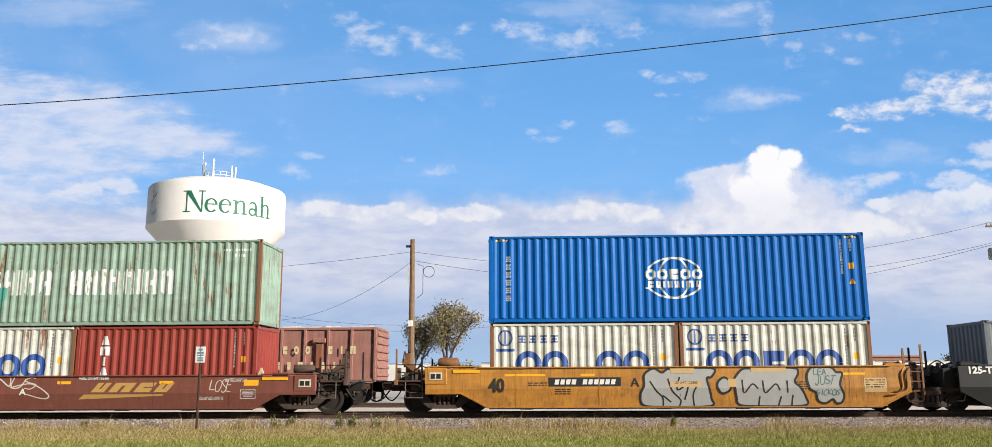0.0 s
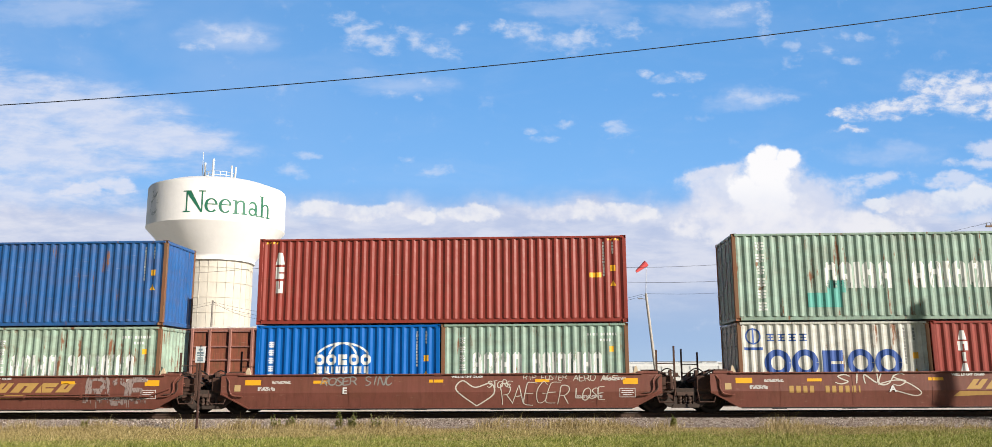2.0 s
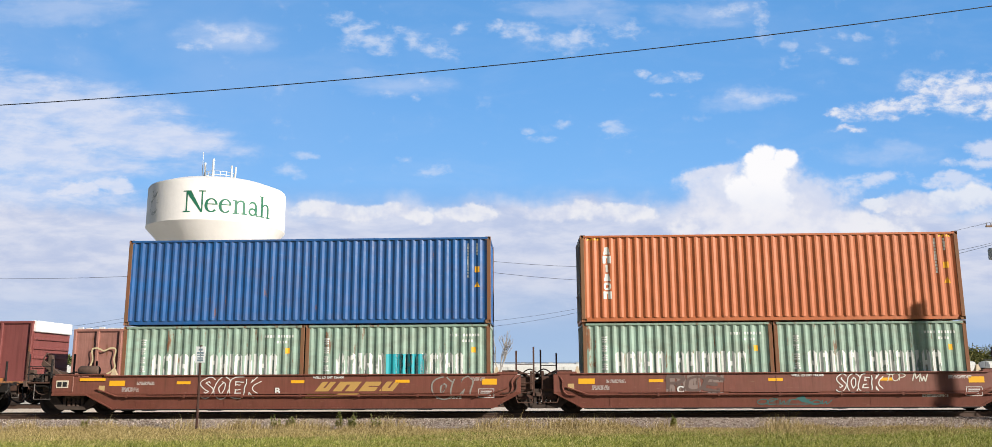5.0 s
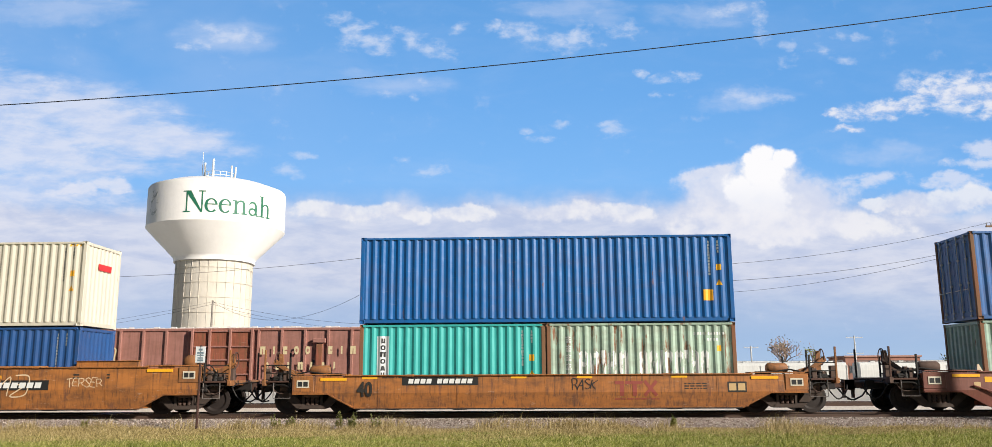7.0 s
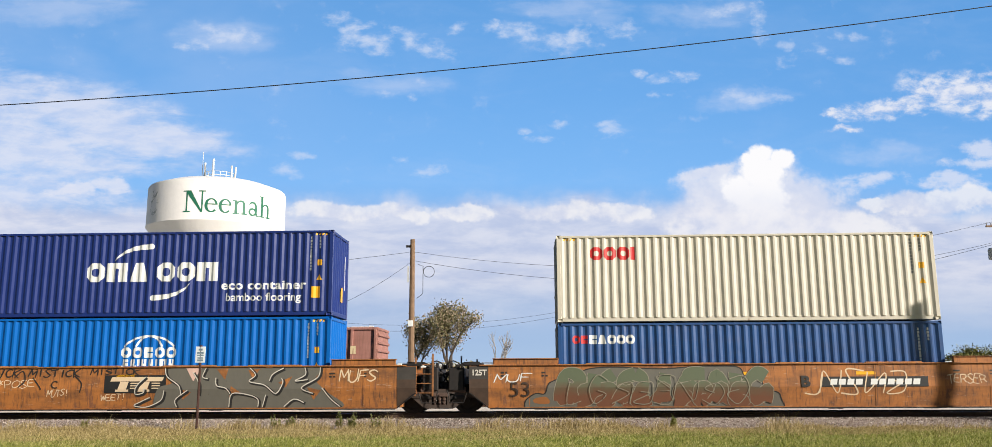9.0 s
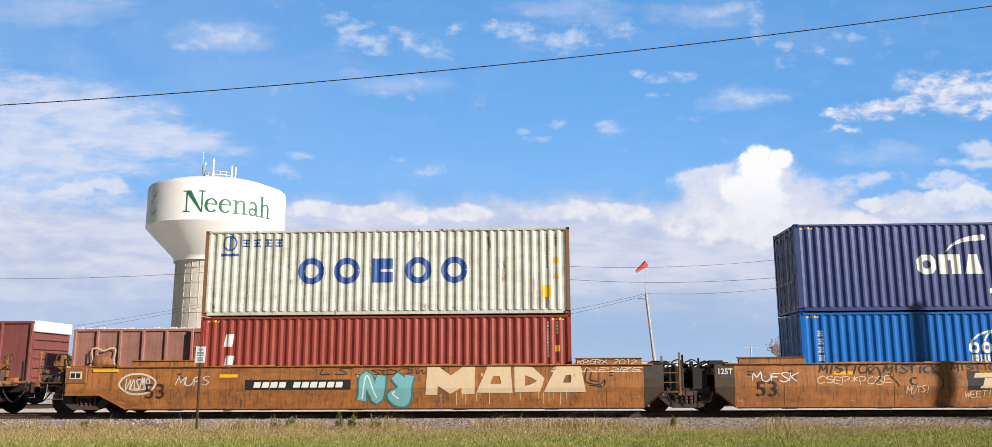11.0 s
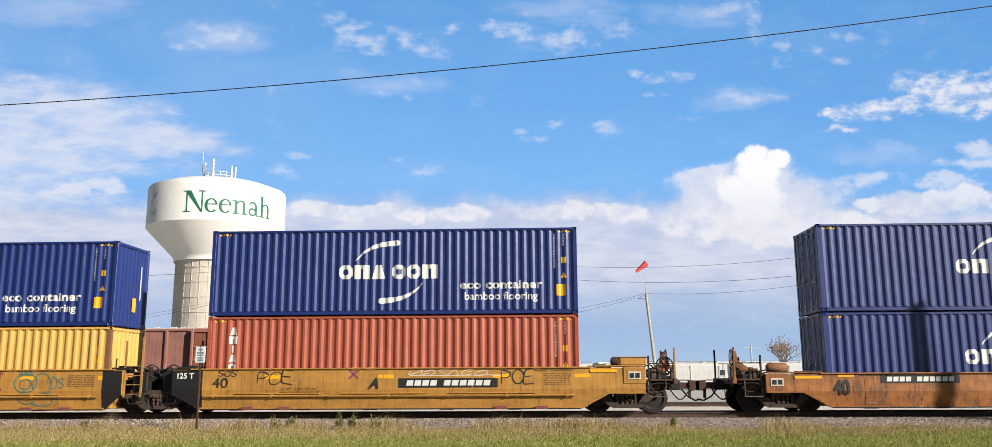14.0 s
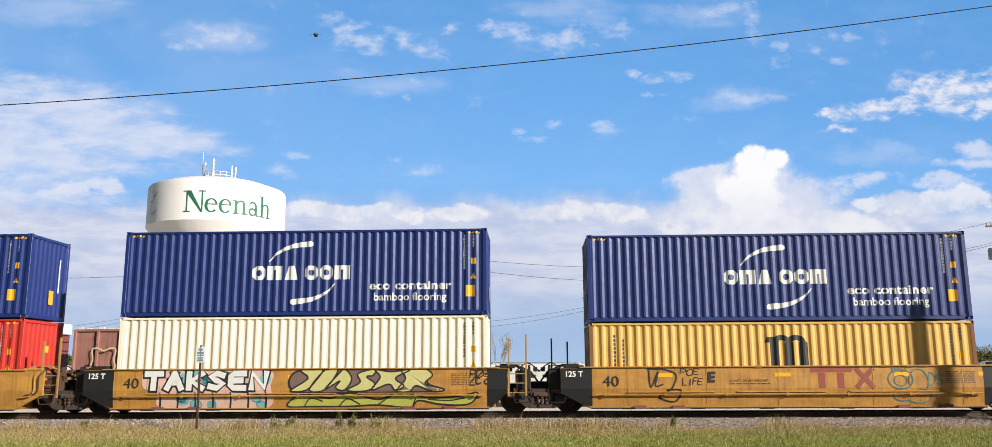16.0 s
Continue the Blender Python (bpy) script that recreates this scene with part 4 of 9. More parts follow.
def build_rail(y, x0, x1):
    bm = bmesh.new()
    a = [bm.verts.new((x0, y + p, z)) for p, z in RAIL]
    b = [bm.verts.new((x1, y + p, z)) for p, z in RAIL]
    for i in range(len(RAIL)):
        j = (i + 1) % len(RAIL)
        f = bm.faces.new((a[i], a[j], b[j], b[i]))
        f.material_index = 1 if 6 <= i <= 8 else 0
    bmesh.ops.recalc_face_normals(bm, faces=bm.faces)
    shine = plain("rail_head", (0.5, 0.48, 0.46), 0.25, 0.9, 0.1)
    return tagged(part("rail", bm, [plain("rail_web", (0.07, 0.04, 0.028), 0.8, 0, 0.4), shine]), "rust-brown steel rail with a polished head", "rail", "rails", "structure")


def scatter_stones():
    """Loose stones on the near shoulder of the ballast."""
    rng = np.random.default_rng(3)
    shape = np.array([(1, 0, 0), (0, 1, 0), (-1, 0, 0), (0, -1, 0), (0, 0, 1), (0, 0, -1)], float)
    tri = np.array([(0, 1, 4), (1, 2, 4), (2, 3, 4), (3, 0, 4), (1, 0, 5), (2, 1, 5), (3, 2, 5), (0, 3, 5)])
    n = 9000
    x = rng.uniform(-19, 19, n)
    y = TRACK_Y - 1.35 - 2.0 * rng.beta(1.3, 1.5, n)
    z = np.array([ballast_z(v, TRACK_Y) for v in y])
    s = rng.uniform(0.018, 0.042, n)
    verts = shape[None] * (s[:, None, None] * rng.uniform(0.6, 1.2, (n, 6, 1)))
    ang = rng.uniform(0, 6.28, n)
    ca, sa_ = np.cos(ang)[:, None], np.sin(ang)[:, None]
    vx = verts[..., 0] * ca - verts[..., 1] * sa_ + x[:, None]
    vy = verts[..., 0] * sa_ + verts[..., 1] * ca + y[:, None]
    vz = verts[..., 2] * 0.8 + z[:, None] + 0.005
    v = np.stack([vx, vy, vz], -1).reshape(-1, 3)
    f = (tri[None] + (np.arange(n) * 6)[:, None, None]).reshape(-1, 3)
    me = bpy.data.meshes.new("ballast_stones")
    me.from_pydata(v.tolist(), [], f.tolist())
    ob = part_mesh("ballast_stones", me, stone_material())
    tagged(ob, "loose grey and tan crushed stones beside the rail", "gravel", kind="stuff")


def blade_material(name, stops, dry=None):
    """Leaf colours, one to each blade; dry gives a second set that takes over in patches and towards the track."""
    m, nt, b = material(name, 0.75, 0, 0.2)
    g = nt.nodes.new("ShaderNodeNewGeometry")
    c = ramp(nt, g.outputs["Random Per Island"], stops)
    if dry:
        sep = nt.nodes.new("ShaderNodeSeparateXYZ")
        nt.links.new(place(nt, (1, 1, 1), False), sep.inputs[0])
        far = math2(nt, "MULTIPLY", math2(nt, "ADD", sep.outputs[1], 5.9), 0.3)
        west = math2(nt, "ADD", math2(nt, "MULTIPLY", sep.outputs[0], -0.035), 0.1)
        spots = math2(nt, "MULTIPLY", math2(nt, "ADD", noisy(nt, (0.5, 1.1, 1), detail=5, rough=0.65, jitter=False), -0.5), 4.0)
        k = math2(nt, "ADD", math2(nt, "ADD", far, west), spots)
        c = mix(nt, ramp(nt, k, [(0.05, 0.0), (0.75, 0.9)]), c, ramp(nt, g.outputs["Random Per Island"], dry))
    nt.links.new(c, b.inputs["Base Color"])
    return m


def scatter_grass(name, label, n, y_of, height, lean, mat, seed, xr=18.5, wide=0.012, clump=0.0, patchy=0.0):
    """Blades of grass, each bent once."""
    rng = np.random.default_rng(seed)
    x = rng.uniform(-xr, xr, n)
    y = y_of(rng, x, n)
    if clump:
        k = rng.integers(0, n, n)
        sel = rng.random(n) < clump
        x[sel] = x[k[sel]] + rng.normal(0, 0.1, sel.sum())
        y[sel] = y[k[sel]] + rng.normal(0, 0.1, sel.sum())
    if patchy:
        thick = np.array([noise.noise(Vector((a * 0.55, b * 0.8, seed + 0.5))) + 0.6 * noise.noise(Vector((a * 1.7, b * 1.7, seed))) for a, b in zip(x, y)])
        keep = thick + rng.normal(0, 0.12, n) > -0.55 + 0.5 * patchy
        x, y = x[keep], y[keep]
        n = len(x)
    z = np.array([max(ground_height(a, b), ballast_z(b, TRACK_Y) if b > -1.95 else -9) for a, b in zip(x, y)]) - 0.01
    h = height * rng.lognormal(0, 0.28, n) * (0.75 + 0.5 * np.array([noise.noise(Vector((a * 0.6, b * 0.9, seed))) for a, b in zip(x, y)]))
    h = np.clip(h, 0.04, 1.2)
    a = rng.uniform(0, 6.28, n)
    w = wide * rng.uniform(0.6, 1.3, n)
    lx, ly = rng.normal(0.12, lean, n) * h, rng.normal(-0.05, lean, n) * h
    cx, sx = np.cos(a) * w, np.sin(a) * w * 0.5
    p = np.empty((n, 5, 3))
    p[:, 0] = np.stack([x - cx, y - sx, z], -1)
    p[:, 1] = np.stack([x + cx, y + sx, z], -1)
    p[:, 2] = np.stack([x + cx * 0.7 + lx * 0.35, y + sx + ly * 0.35, z + h * 0.6], -1)
    p[:, 3] = np.stack([x - cx * 0.7 + lx * 0.35, y - sx + ly * 0.35, z + h * 0.6], -1)
    p[:, 4] = np.stack([x + lx, y + ly, z + h * 0.97], -1)
    base = np.arange(n) * 5
    quads = np.stack([base, base + 1, base + 2, base + 3], -1).tolist()
    tris = np.stack([base + 3, base + 2, base + 4], -1).tolist()
    me = bpy.data.meshes.new(name)
    me.from_pydata(p.reshape(-1, 3).tolist(), [], quads + tris)
    tagged(part_mesh(name, me, mat), label, "grass", kind="stuff")


def build_verge():
    brown = [(0.0, (0.15, 0.11, 0.045)), (0.35, (0.3, 0.225, 0.09)), (0.75, (0.46, 0.35, 0.16)), (1.0, (0.62, 0.5, 0.28))]
    green = blade_material("green_blades", [(0.0, (0.1, 0.12, 0.022)), (0.4, (0.21, 0.235, 0.045)), (0.8, (0.35, 0.345, 0.09)), (1.0, (0.54, 0.46, 0.22))], brown)
    straw = blade_material("straw_blades", brown)
    near_y = lambda rng, x, n: rng.uniform(-8.2, -3.2, n)
    scatter_grass("grass", "short green mown grass beside the railway", 170000, near_y, 0.085, 0.55, green, 11, wide=0.0065)
    edge_y = lambda rng, x, n: -2.5 - (3.6 - 0.09 * x) * rng.beta(1.1, 2.2, n) + 0.2 * np.sin(x * 0.8) - 0.15 * np.sin(x * 2.3)
    scatter_grass("dry_grass", "brown dry grass along the ballast", 110000, edge_y, 0.1, 0.6, straw, 12, wide=0.0055, clump=0.6, patchy=0.8)
    gold_y = lambda rng, x, n: -2.1 - 1.4 * rng.beta(1.2, 2.0, n)
    scatter_grass("golden_grass", "loose brown seeding grass in clumps on the ballast edge", 30000, gold_y, 0.2, 0.45, straw, 17, wide=0.0045, clump=0.75, patchy=1.3)
    # taller tufts
    spots = [-8.9, -8.5, -7.2, -6.5, -5.4, -4.9, -4.2, -1.2, -0.3, 0.7, 1.1, 1.5, 1.9, 2.3, 3.9, -13.0, -10.4, 7.1, 15.2, 14.6, -15.4]
    def tuft(rng, x, n):
        k = rng.integers(0, len(spots), n)
        x[:] = np.array(spots)[k] + rng.normal(0, 0.28, n)
        return rng.uniform(-2.6, -1.95, n)
    scatter_grass("tall_grass_tufts", "tufts of tall dry seeding grass", 5200, tuft, 0.33, 0.34, straw, 13, wide=0.0055)


def weed(x, y, h, seed):
    """An upright green weed with a plume of small leaves."""
    rnd = random.Random(seed)
    w = empty("weed", (x, y, ground_height(x, y) - 0.01))
    tagged(w, "upright green weed with feathery flower spikes", "weed", "weeds by the track")
    bm = bmesh.new()
    leaves = bmesh.new()
    for k in range(rnd.randint(3, 6)):
        bx, by = rnd.uniform(-0.1, 0.1), rnd.uniform(-0.08, 0.08)
        hh = h * rnd.uniform(0.65, 1.0)
        lx = rnd.uniform(-0.12, 0.12)
        add_rod(bm, (bx, by, 0), (bx + lx, by, hh), 0.006, 0.002, 5)
        for i in range(60):
            t = rnd.uniform(0.15, 1.0)
            s = 0.065 * (1.15 - t) + 0.016
            a = rnd.uniform(0, 6.28)
            p = Vector((bx + lx * t, by, hh * t))
            d = Vector((math.cos(a), math.sin(a), rnd.uniform(0.2, 0.9))) * s * 1.5
            q = d.cross(Vector((0, 0, 1))).normalized() * s * 0.35
            leaves.faces.new([leaves.verts.new(v) for v in (p, p + d * 0.5 + q, p + d, p + d * 0.5 - q)])
    part("stem", bm, plain("weed_stem", (0.12, 0.13, 0.04), 0.8), w)
    part("foliage", leaves, blade_material("weed_leaf", [(0, (0.16, 0.19, 0.05)), (0.6, (0.3, 0.31, 0.1)), (1, (0.46, 0.41, 0.19))]) if "weed_leaf" not in bpy.data.materials else bpy.data.materials["weed_leaf"], w)


# ---- gondolas on the far track ----
GOND_Y = 12.4


def gondola(x0, x1, top, mat, label, mid=None, cover=None, panels=7, base=1.05):
    g = empty("gondola_car", ((x0 + x1) / 2, GOND_Y, 0))
    tagged(g, label, "freight car", "gondolas on the far track")
    hx, hy = (x1 - x0) / 2, 1.5
    for s in (-1, 1):
        part("side_wall", box(-hx, hx, s * hy - 0.03, s * hy + 0.03, base, top - 0.06), mat, g)
        part("top_rim", box(-hx - 0.03, hx + 0.03, s * (hy + 0.02) - 0.07, s * (hy + 0.02) + 0.07, top - 0.12, top, 0.015), mat, g)
        part("side_sill", box(-hx, hx, s * (hy + 0.02) - 0.07, s * (hy + 0.02) + 0.07, base - 0.12, base + 0.08, 0.01), mat, g)
        part("end_wall", box(s * hx - 0.04, s * hx + 0.04, -hy, hy, base, top - 0.06), mat, g)
        part("end_rim", box(s * hx - 0.08, s * hx + 0.08, -hy, hy, top - 0.12, top, 0.015), mat, g)
        for k in range(6):
            z = base + 0.25 + k * (top - base - 0.4) / 5.5
            part("end_rib", box(*sorted((s * hx, s * (hx + 0.11))), -hy + 0.04, hy - 0.04, z - 0.06, z + 0.06, 0.02), mat, g)
    n = panels
    for k in range(n + 1):
        x = -hx + 0.05 + k * (2 * hx - 0.1) / n
        for s in (-1, 1):
            part("side_post", box(x - 0.06, x + 0.06, *sorted((s * hy, s * (hy + 0.13))), base, top - 0.08, 0.015), mat, g)
    part("load", box(-hx + 0.1, hx - 0.1, -hy + 0.1, hy - 0.1, top - 0.5, top - 0.3), rusty_iron(), g)
    part("underframe", box(-hx + 0.1, hx - 0.1, -0.5, 0.5, 0.75, base, 0.02), black_iron(), g)
    for s in (-1, 1):
        bogie(g, s * (hx - 1.9), black_iron())
        part("coupler", box(*sorted((s * hx, s * (hx + 0.6))), -0.12, 0.12, 0.75, 0.98, 0.03), black_iron(), g)
    return g


def build_gondolas():
    mat = paint("gondola_oxide", (0.33, 0.15, 0.12), 0.25, 0.45, 0.75, 0.5, stain=0.3)
    g = gondola(-21.2, -7.1, 3.45, mat, "faded oxide-red steel gondola car with ribbed sides", panels=13)
    hx = 7.05
    # rusted door bay with its frame
    rust = paint("gondola_rust", (0.3, 0.09, 0.05), 0.65, 0.6, 0.85, stain=0.5)
    bay = part("door_bay", box(-1.35, 1.3, -1.7, -1.52, 1.02, 3.36, 0.02), rust, g, "rusted side door bay")
    for x in (-1.42, -0.6, 0.35, 1.36):
        part("bay_post", box(x - 0.06, x + 0.06, -1.8, -1.69, 0.95, 3.4, 0.015), mat, bay)
    for z in (1.35, 2.0, 2.6, 3.3):
        part("bay_rail", box(-1.4, 1.35, -1.76, -1.68, z - 0.035, z + 0.035, 0.01), mat, bay)
    cream = decal("faded_cream", (0.72, 0.6, 0.36), 0.3)
    # faded owner's name as plain bars, one to each panel
    for row, (z, h, kinds) in enumerate(((2.42, 0.36, "nbsrrhsbn"), (1.72, 0.34, "rshnttb"))):
        for k, kind in enumerate(kinds):
            bm = emblem_shapes(kind, h, 0.16)
            for v in bm.verts:
                v.co.x *= 0.62
            x = 1.85 + k * 0.52 + (0.2 if row else 0)
            part("faded_lettering", wrap(bm, lambda x, z: -1.655, (), (), 0.0, x, z), cream, g)
    bm = bmesh.new()
    shield = flow([(-0.55, 0.55), (-0.3, 0.62), (0, 0.5), (0.3, 0.62), (0.55, 0.55), (0.5, 0.1), (0.55, -0.3), (0.0, -0.62), (-0.55, -0.3), (-0.5, 0.1)], 5, True)
    add_stroke(bm, shield + shield[:1], 0.07)
    part("faded_emblem", wrap(bm, lambda x, z: -1.66, (), (), 0.0, -5.55, 1.95), cream, g)
    # pale residue along the rim
    bm = bmesh.new()
    rnd2 = random.Random(8)
    for i in range(70):
        x = -7.0 + i * 0.2
        hh = rnd2.uniform(0.0, 0.075)
        add_box(bm, x - 0.11, x + 0.11, -1.56, -1.42, 3.448, 3.456 + hh)
    part("rim_residue", bm, plain("pale_residue", (0.72, 0.68, 0.66), 0.9), g, "pale residue along the rim")
    for k, x in enumerate((-6.2, -3.6, 2.2, 5.4)):
        part("grab_iron", add_tube(bmesh.new(), [(x, -1.66, 1.2), (x, -1.78, 1.2), (x, -1.78, 1.7), (x, -1.66, 1.7)], 0.02), mat, g)
    part("side_hatch", box(4.15, 4.75, -1.72, -1.6, 2.75, 2.95, 0.02), mat, g)
    part("side_hatch", box(4.3, 4.6, -1.68, -1.6, 1.6, 2.7, 0.02), rust, g)
    dark = paint("gondola_dark", (0.2, 0.055, 0.05), 0.25, 0.5, 0.7)
    g2 = gondola(-37.5, -23.2, 3.85, dark, "dark red steel gondola car with a white tarpaulin edge", panels=10)
    part("tarpaulin", box(7.0, 7.32, -1.52, 1.52, 3.35, 3.87, 0.03), plain("white_tarp", (0.8, 0.8, 0.78), 0.6), g2, "white tarpaulin over the end")


# ---- water tower ----


def serif_name(cap):
    """The town's name in painted serif letters, each built of stems, bowls and slabs."""
    bm = bmesh.new()

    def bar(x, a, b, lo, hi):
        add_bar(bm, (x + a) * cap, (x + b) * cap, lo * cap, hi * cap)

    def line(x, pts, w):
        add_stroke(bm, [((x + px) * cap, pz * cap) for px, pz in pts], [v * cap for v in w] if isinstance(w, list) else w * cap)

    def letter_e(x):
        ring = arc(0.3, 0.33, 0.24, 0.3, 8, 318, 26)
        line(x, ring, [0.055 + 0.085 * abs(math.cos(radians(8 + 310 * i / 26))) ** 1.5 * (1 if i > 5 else 0.6) for i in range(27)])
        bar(x, 0.1, 0.58, 0.36, 0.41)

    def letter_n(x, tall):
        bar(x, 0.11, 0.24, 0.0, tall)
        bar(x, 0.5, 0.63, 0.0, 0.46)
        line(x, flow([(0.2, 0.46), (0.3, 0.59), (0.44, 0.62), (0.55, 0.54), (0.565, 0.42)], 6), [0.05 + 0.075 * i / 24 for i in range(25)])
        for a, b, z in ((0.02, 0.34, 0.0), (0.41, 0.73, 0.0), (0.0, 0.12, tall - 0.05)):
            bar(x, a, b, z, z + 0.05)

    # capital
    bar(0, 0.13, 0.2, 0, 1)
    bar(0, 0.86, 0.93, 0, 1)
    add_poly(bm, [(px * cap, pz * cap) for px, pz in ((0.08, 1.0), (0.36, 1.0), (0.93, 0.0), (0.84, 0.0))][::-1])
    for a, b, z in ((0.0, 0.34, 0), (-0.02, 0.2, 0.95), (0.72, 1.06, 0.95)):
        bar(0, a, b, z, z + 0.05)
    letter_e(1.02)
    letter_e(1.66)
    letter_n(2.28, 0.64)
    # small a
    x = 3.04
    line(x, flow([(0.08, 0.5), (0.16, 0.61), (0.32, 0.62), (0.43, 0.5), (0.44, 0.3)], 6), [0.05 + 0.075 * i / 24 for i in range(25)])
    bar(x, 0.375, 0.5, 0.04, 0.36)
    bar(x, 0.44, 0.62, 0.0, 0.05)
    line(x, arc(0.25, 0.18, 0.17, 0.15, 20, 340, 20), 0.085)
    letter_n(3.66, 1.0)
    return bm


def build_tower():
    cx, cy = -53.6, 112.2
    t = empty("water_tower", (cx, cy, -0.5))
    tagged(t, "white steel water tower with green lettering on a concrete stem", "water tower")
    white = paint("tank_white", (0.86, 0.83, 0.81), 0.0, 0.05, 0.5, 0.1, (0.5, 0.5, 0.1))
    R, r0 = 11.25, 6.25
    z_stem, z_rim, z_top = 21.0, 26.5, 33.05
    tank = part("tank", lathe([(0, z_stem + 1), (r0 + 0.35, z_stem), (r0 + 0.35, z_stem + 0.5), (r0 + 0.55, z_stem + 0.9), (R, z_rim), (R + 0.06, z_rim + 0.15), (R, z_rim + 0.3), (R, z_top), (R - 0.15, z_top + 0.3), (R * 0.75, z_top + 1.3), (R * 0.4, z_top + 2.1), (0, z_top + 2.4)], 72), white, t)
    smooth(tank, 30)
    conc = paint("stem_concrete", (0.58, 0.53, 0.46), 0.0, 0.2, 0.85, 0.2, (0.4, 0.4, 0.1))
    stem = part("stem", lathe([(r0 + 0.05, 0), (r0 - 0.05, z_stem), (0, z_stem)], 64), conc, t, "ribbed buff concrete stem")
    smooth(stem)
    groove = plain("stem_groove", (0.56, 0.51, 0.44), 0.9)
    for k in range(7):
        z = z_stem - 1.2 - k * 2.45
        part("form_joint", lathe([(r0 - 0.02, z - 0.04), (r0 + 0.075, z - 0.04), (r0 + 0.075, z + 0.04), (r0 - 0.02, z + 0.04)], 64), groove, t)
    for k in range(28):
        a = 2 * math.pi * k / 28
        b = box(r0 - 0.03, r0 + 0.03, -0.04, 0.04, 0, z_stem)
        bmesh.ops.rotate(b, verts=b.verts, matrix=Matrix.Rotation(a, 3, "Z"))
        part("form_joint", b, groove, t)
    # lettering bent round the tank
    green = decal("tower_green", (0.015, 0.16, 0.09), 0.0)
    face = math.atan2(-27.8 - cy, 0.0 - cx)

    def around(bm, turn, z):
        bmesh.ops.subdivide_edges(bm, edges=[e for e in bm.edges if e.calc_length() > 0.8], cuts=2)
        for v in bm.verts:
            a = face + turn + v.co.x / R
            v.co = Vector((math.cos(a) * (R + 0.03), math.sin(a) * (R + 0.03), z + v.co.z))
        bmesh.ops.recalc_face_normals(bm, faces=bm.faces)
        return bm

    def spread(bm, width):
        x0, x1 = min(v.co.x for v in bm.verts), max(v.co.x for v in bm.verts)
        for v in bm.verts:
            v.co.x = ((v.co.x - x0) / (x1 - x0) - 0.5) * width
        return bm

    part("lettering", around(spread(serif_name(3.5), 14.7), 0.166, 29.55 - 1.75), green, t, "dark green town name")
    rnd = random.Random(5)
    bm = bmesh.new()
    for k in range(15):
        q = (rnd.uniform(-1.0, 1.0), rnd.uniform(-1.9, 1.9))
        add_stroke(bm, flow([(q[0] + rnd.uniform(-0.6, 0.6), q[1] + rnd.uniform(-0.6, 0.6)) for _ in range(3)], 4), 0.09)
    part("emblem", around(bm, -1.06, 29.6), plain("grey_emblem", (0.4, 0.41, 0.4), 0.6), t, "grey painted leaf emblem")
    # rail and antennas on the crown
    bm = bmesh.new()
    for z in (0.5, 1.1, 1.7):
        add_ring(bm, (0, 0, z_top + 1.9 + z), (0, 0, 1), 2.6, 0.05, 24)
    for k in range(16):
        a = k * math.pi / 8
        add_rod(bm, (2.6 * math.cos(a), 2.6 * math.sin(a), z_top + 1.8), (2.6 * math.cos(a), 2.6 * math.sin(a), z_top + 3.6), 0.05, seg=5)
    part("crown_rail", bm, plain("rail_white", (0.75, 0.75, 0.72), 0.5), t)
    for x, y, h, r in ((-2.6, -1.2, 5.6, 0.05), (-2.0, -1.6, 3.6, 0.17), (-0.2, -2.6, 4.0, 0.17), (2.5, -1.2, 3.1, 0.17), (2.9, -0.4, 3.0, 0.15)):
        part("antenna", rod((x, y, z_top + 1.7), (x, y, z_top + 1.7 + h), r, seg=8), plain("antenna_grey", (0.6, 0.6, 0.6), 0.5), t)


# ---- poles, wires, sign ----
WIRE = lambda: plain("wire_black", (0.02, 0.02, 0.022), 0.6)


def wire(a, b, sag, r, name="overhead_wire", label="thin dark overhead wire", n=24):
    pts = []
    for i in range(n + 1):
        t = i / n
        p = Vector(a).lerp(Vector(b), t)
        pts.append(p - Vector((0, 0, sag * 4 * t * (1 - t))))
    bm = bmesh.new()
    add_tube(bm, pts, r, 5)
    return tagged(part(name, bm, WIRE()), label, "wire", "overhead wires")


def utility_pole(x, y, top, label, arms=(), r=0.15, lean=0.0, mat=None):
    p = empty("utility_pole", (x, y, -0.6))
    tagged(p, label, "utility pole", "utility poles")
    mat = mat or plain("weathered_pole", (0.2, 0.125, 0.075), 0.9, 0, 0.35, 3)
    part("pole", rod((lean, 0, 0), (0, 0, top + 0.6), r * 1.15, r * 0.8, 10), mat, p)
    for z, w in arms:
        part("cross_arm", box(-w / 2, w / 2, -0.06, 0.06, z + 0.6 - 0.06, z + 0.6 + 0.06, 0.01), mat, p)
        for k in (-0.45, -0.2, 0.2, 0.45):
            part("insulator", rod((k * w, 0, z + 0.65), (k * w, 0, z + 0.85), 0.05, 0.03, 6), plain("insulator_grey", (0.4, 0.4, 0.42), 0.3), p)
    return p


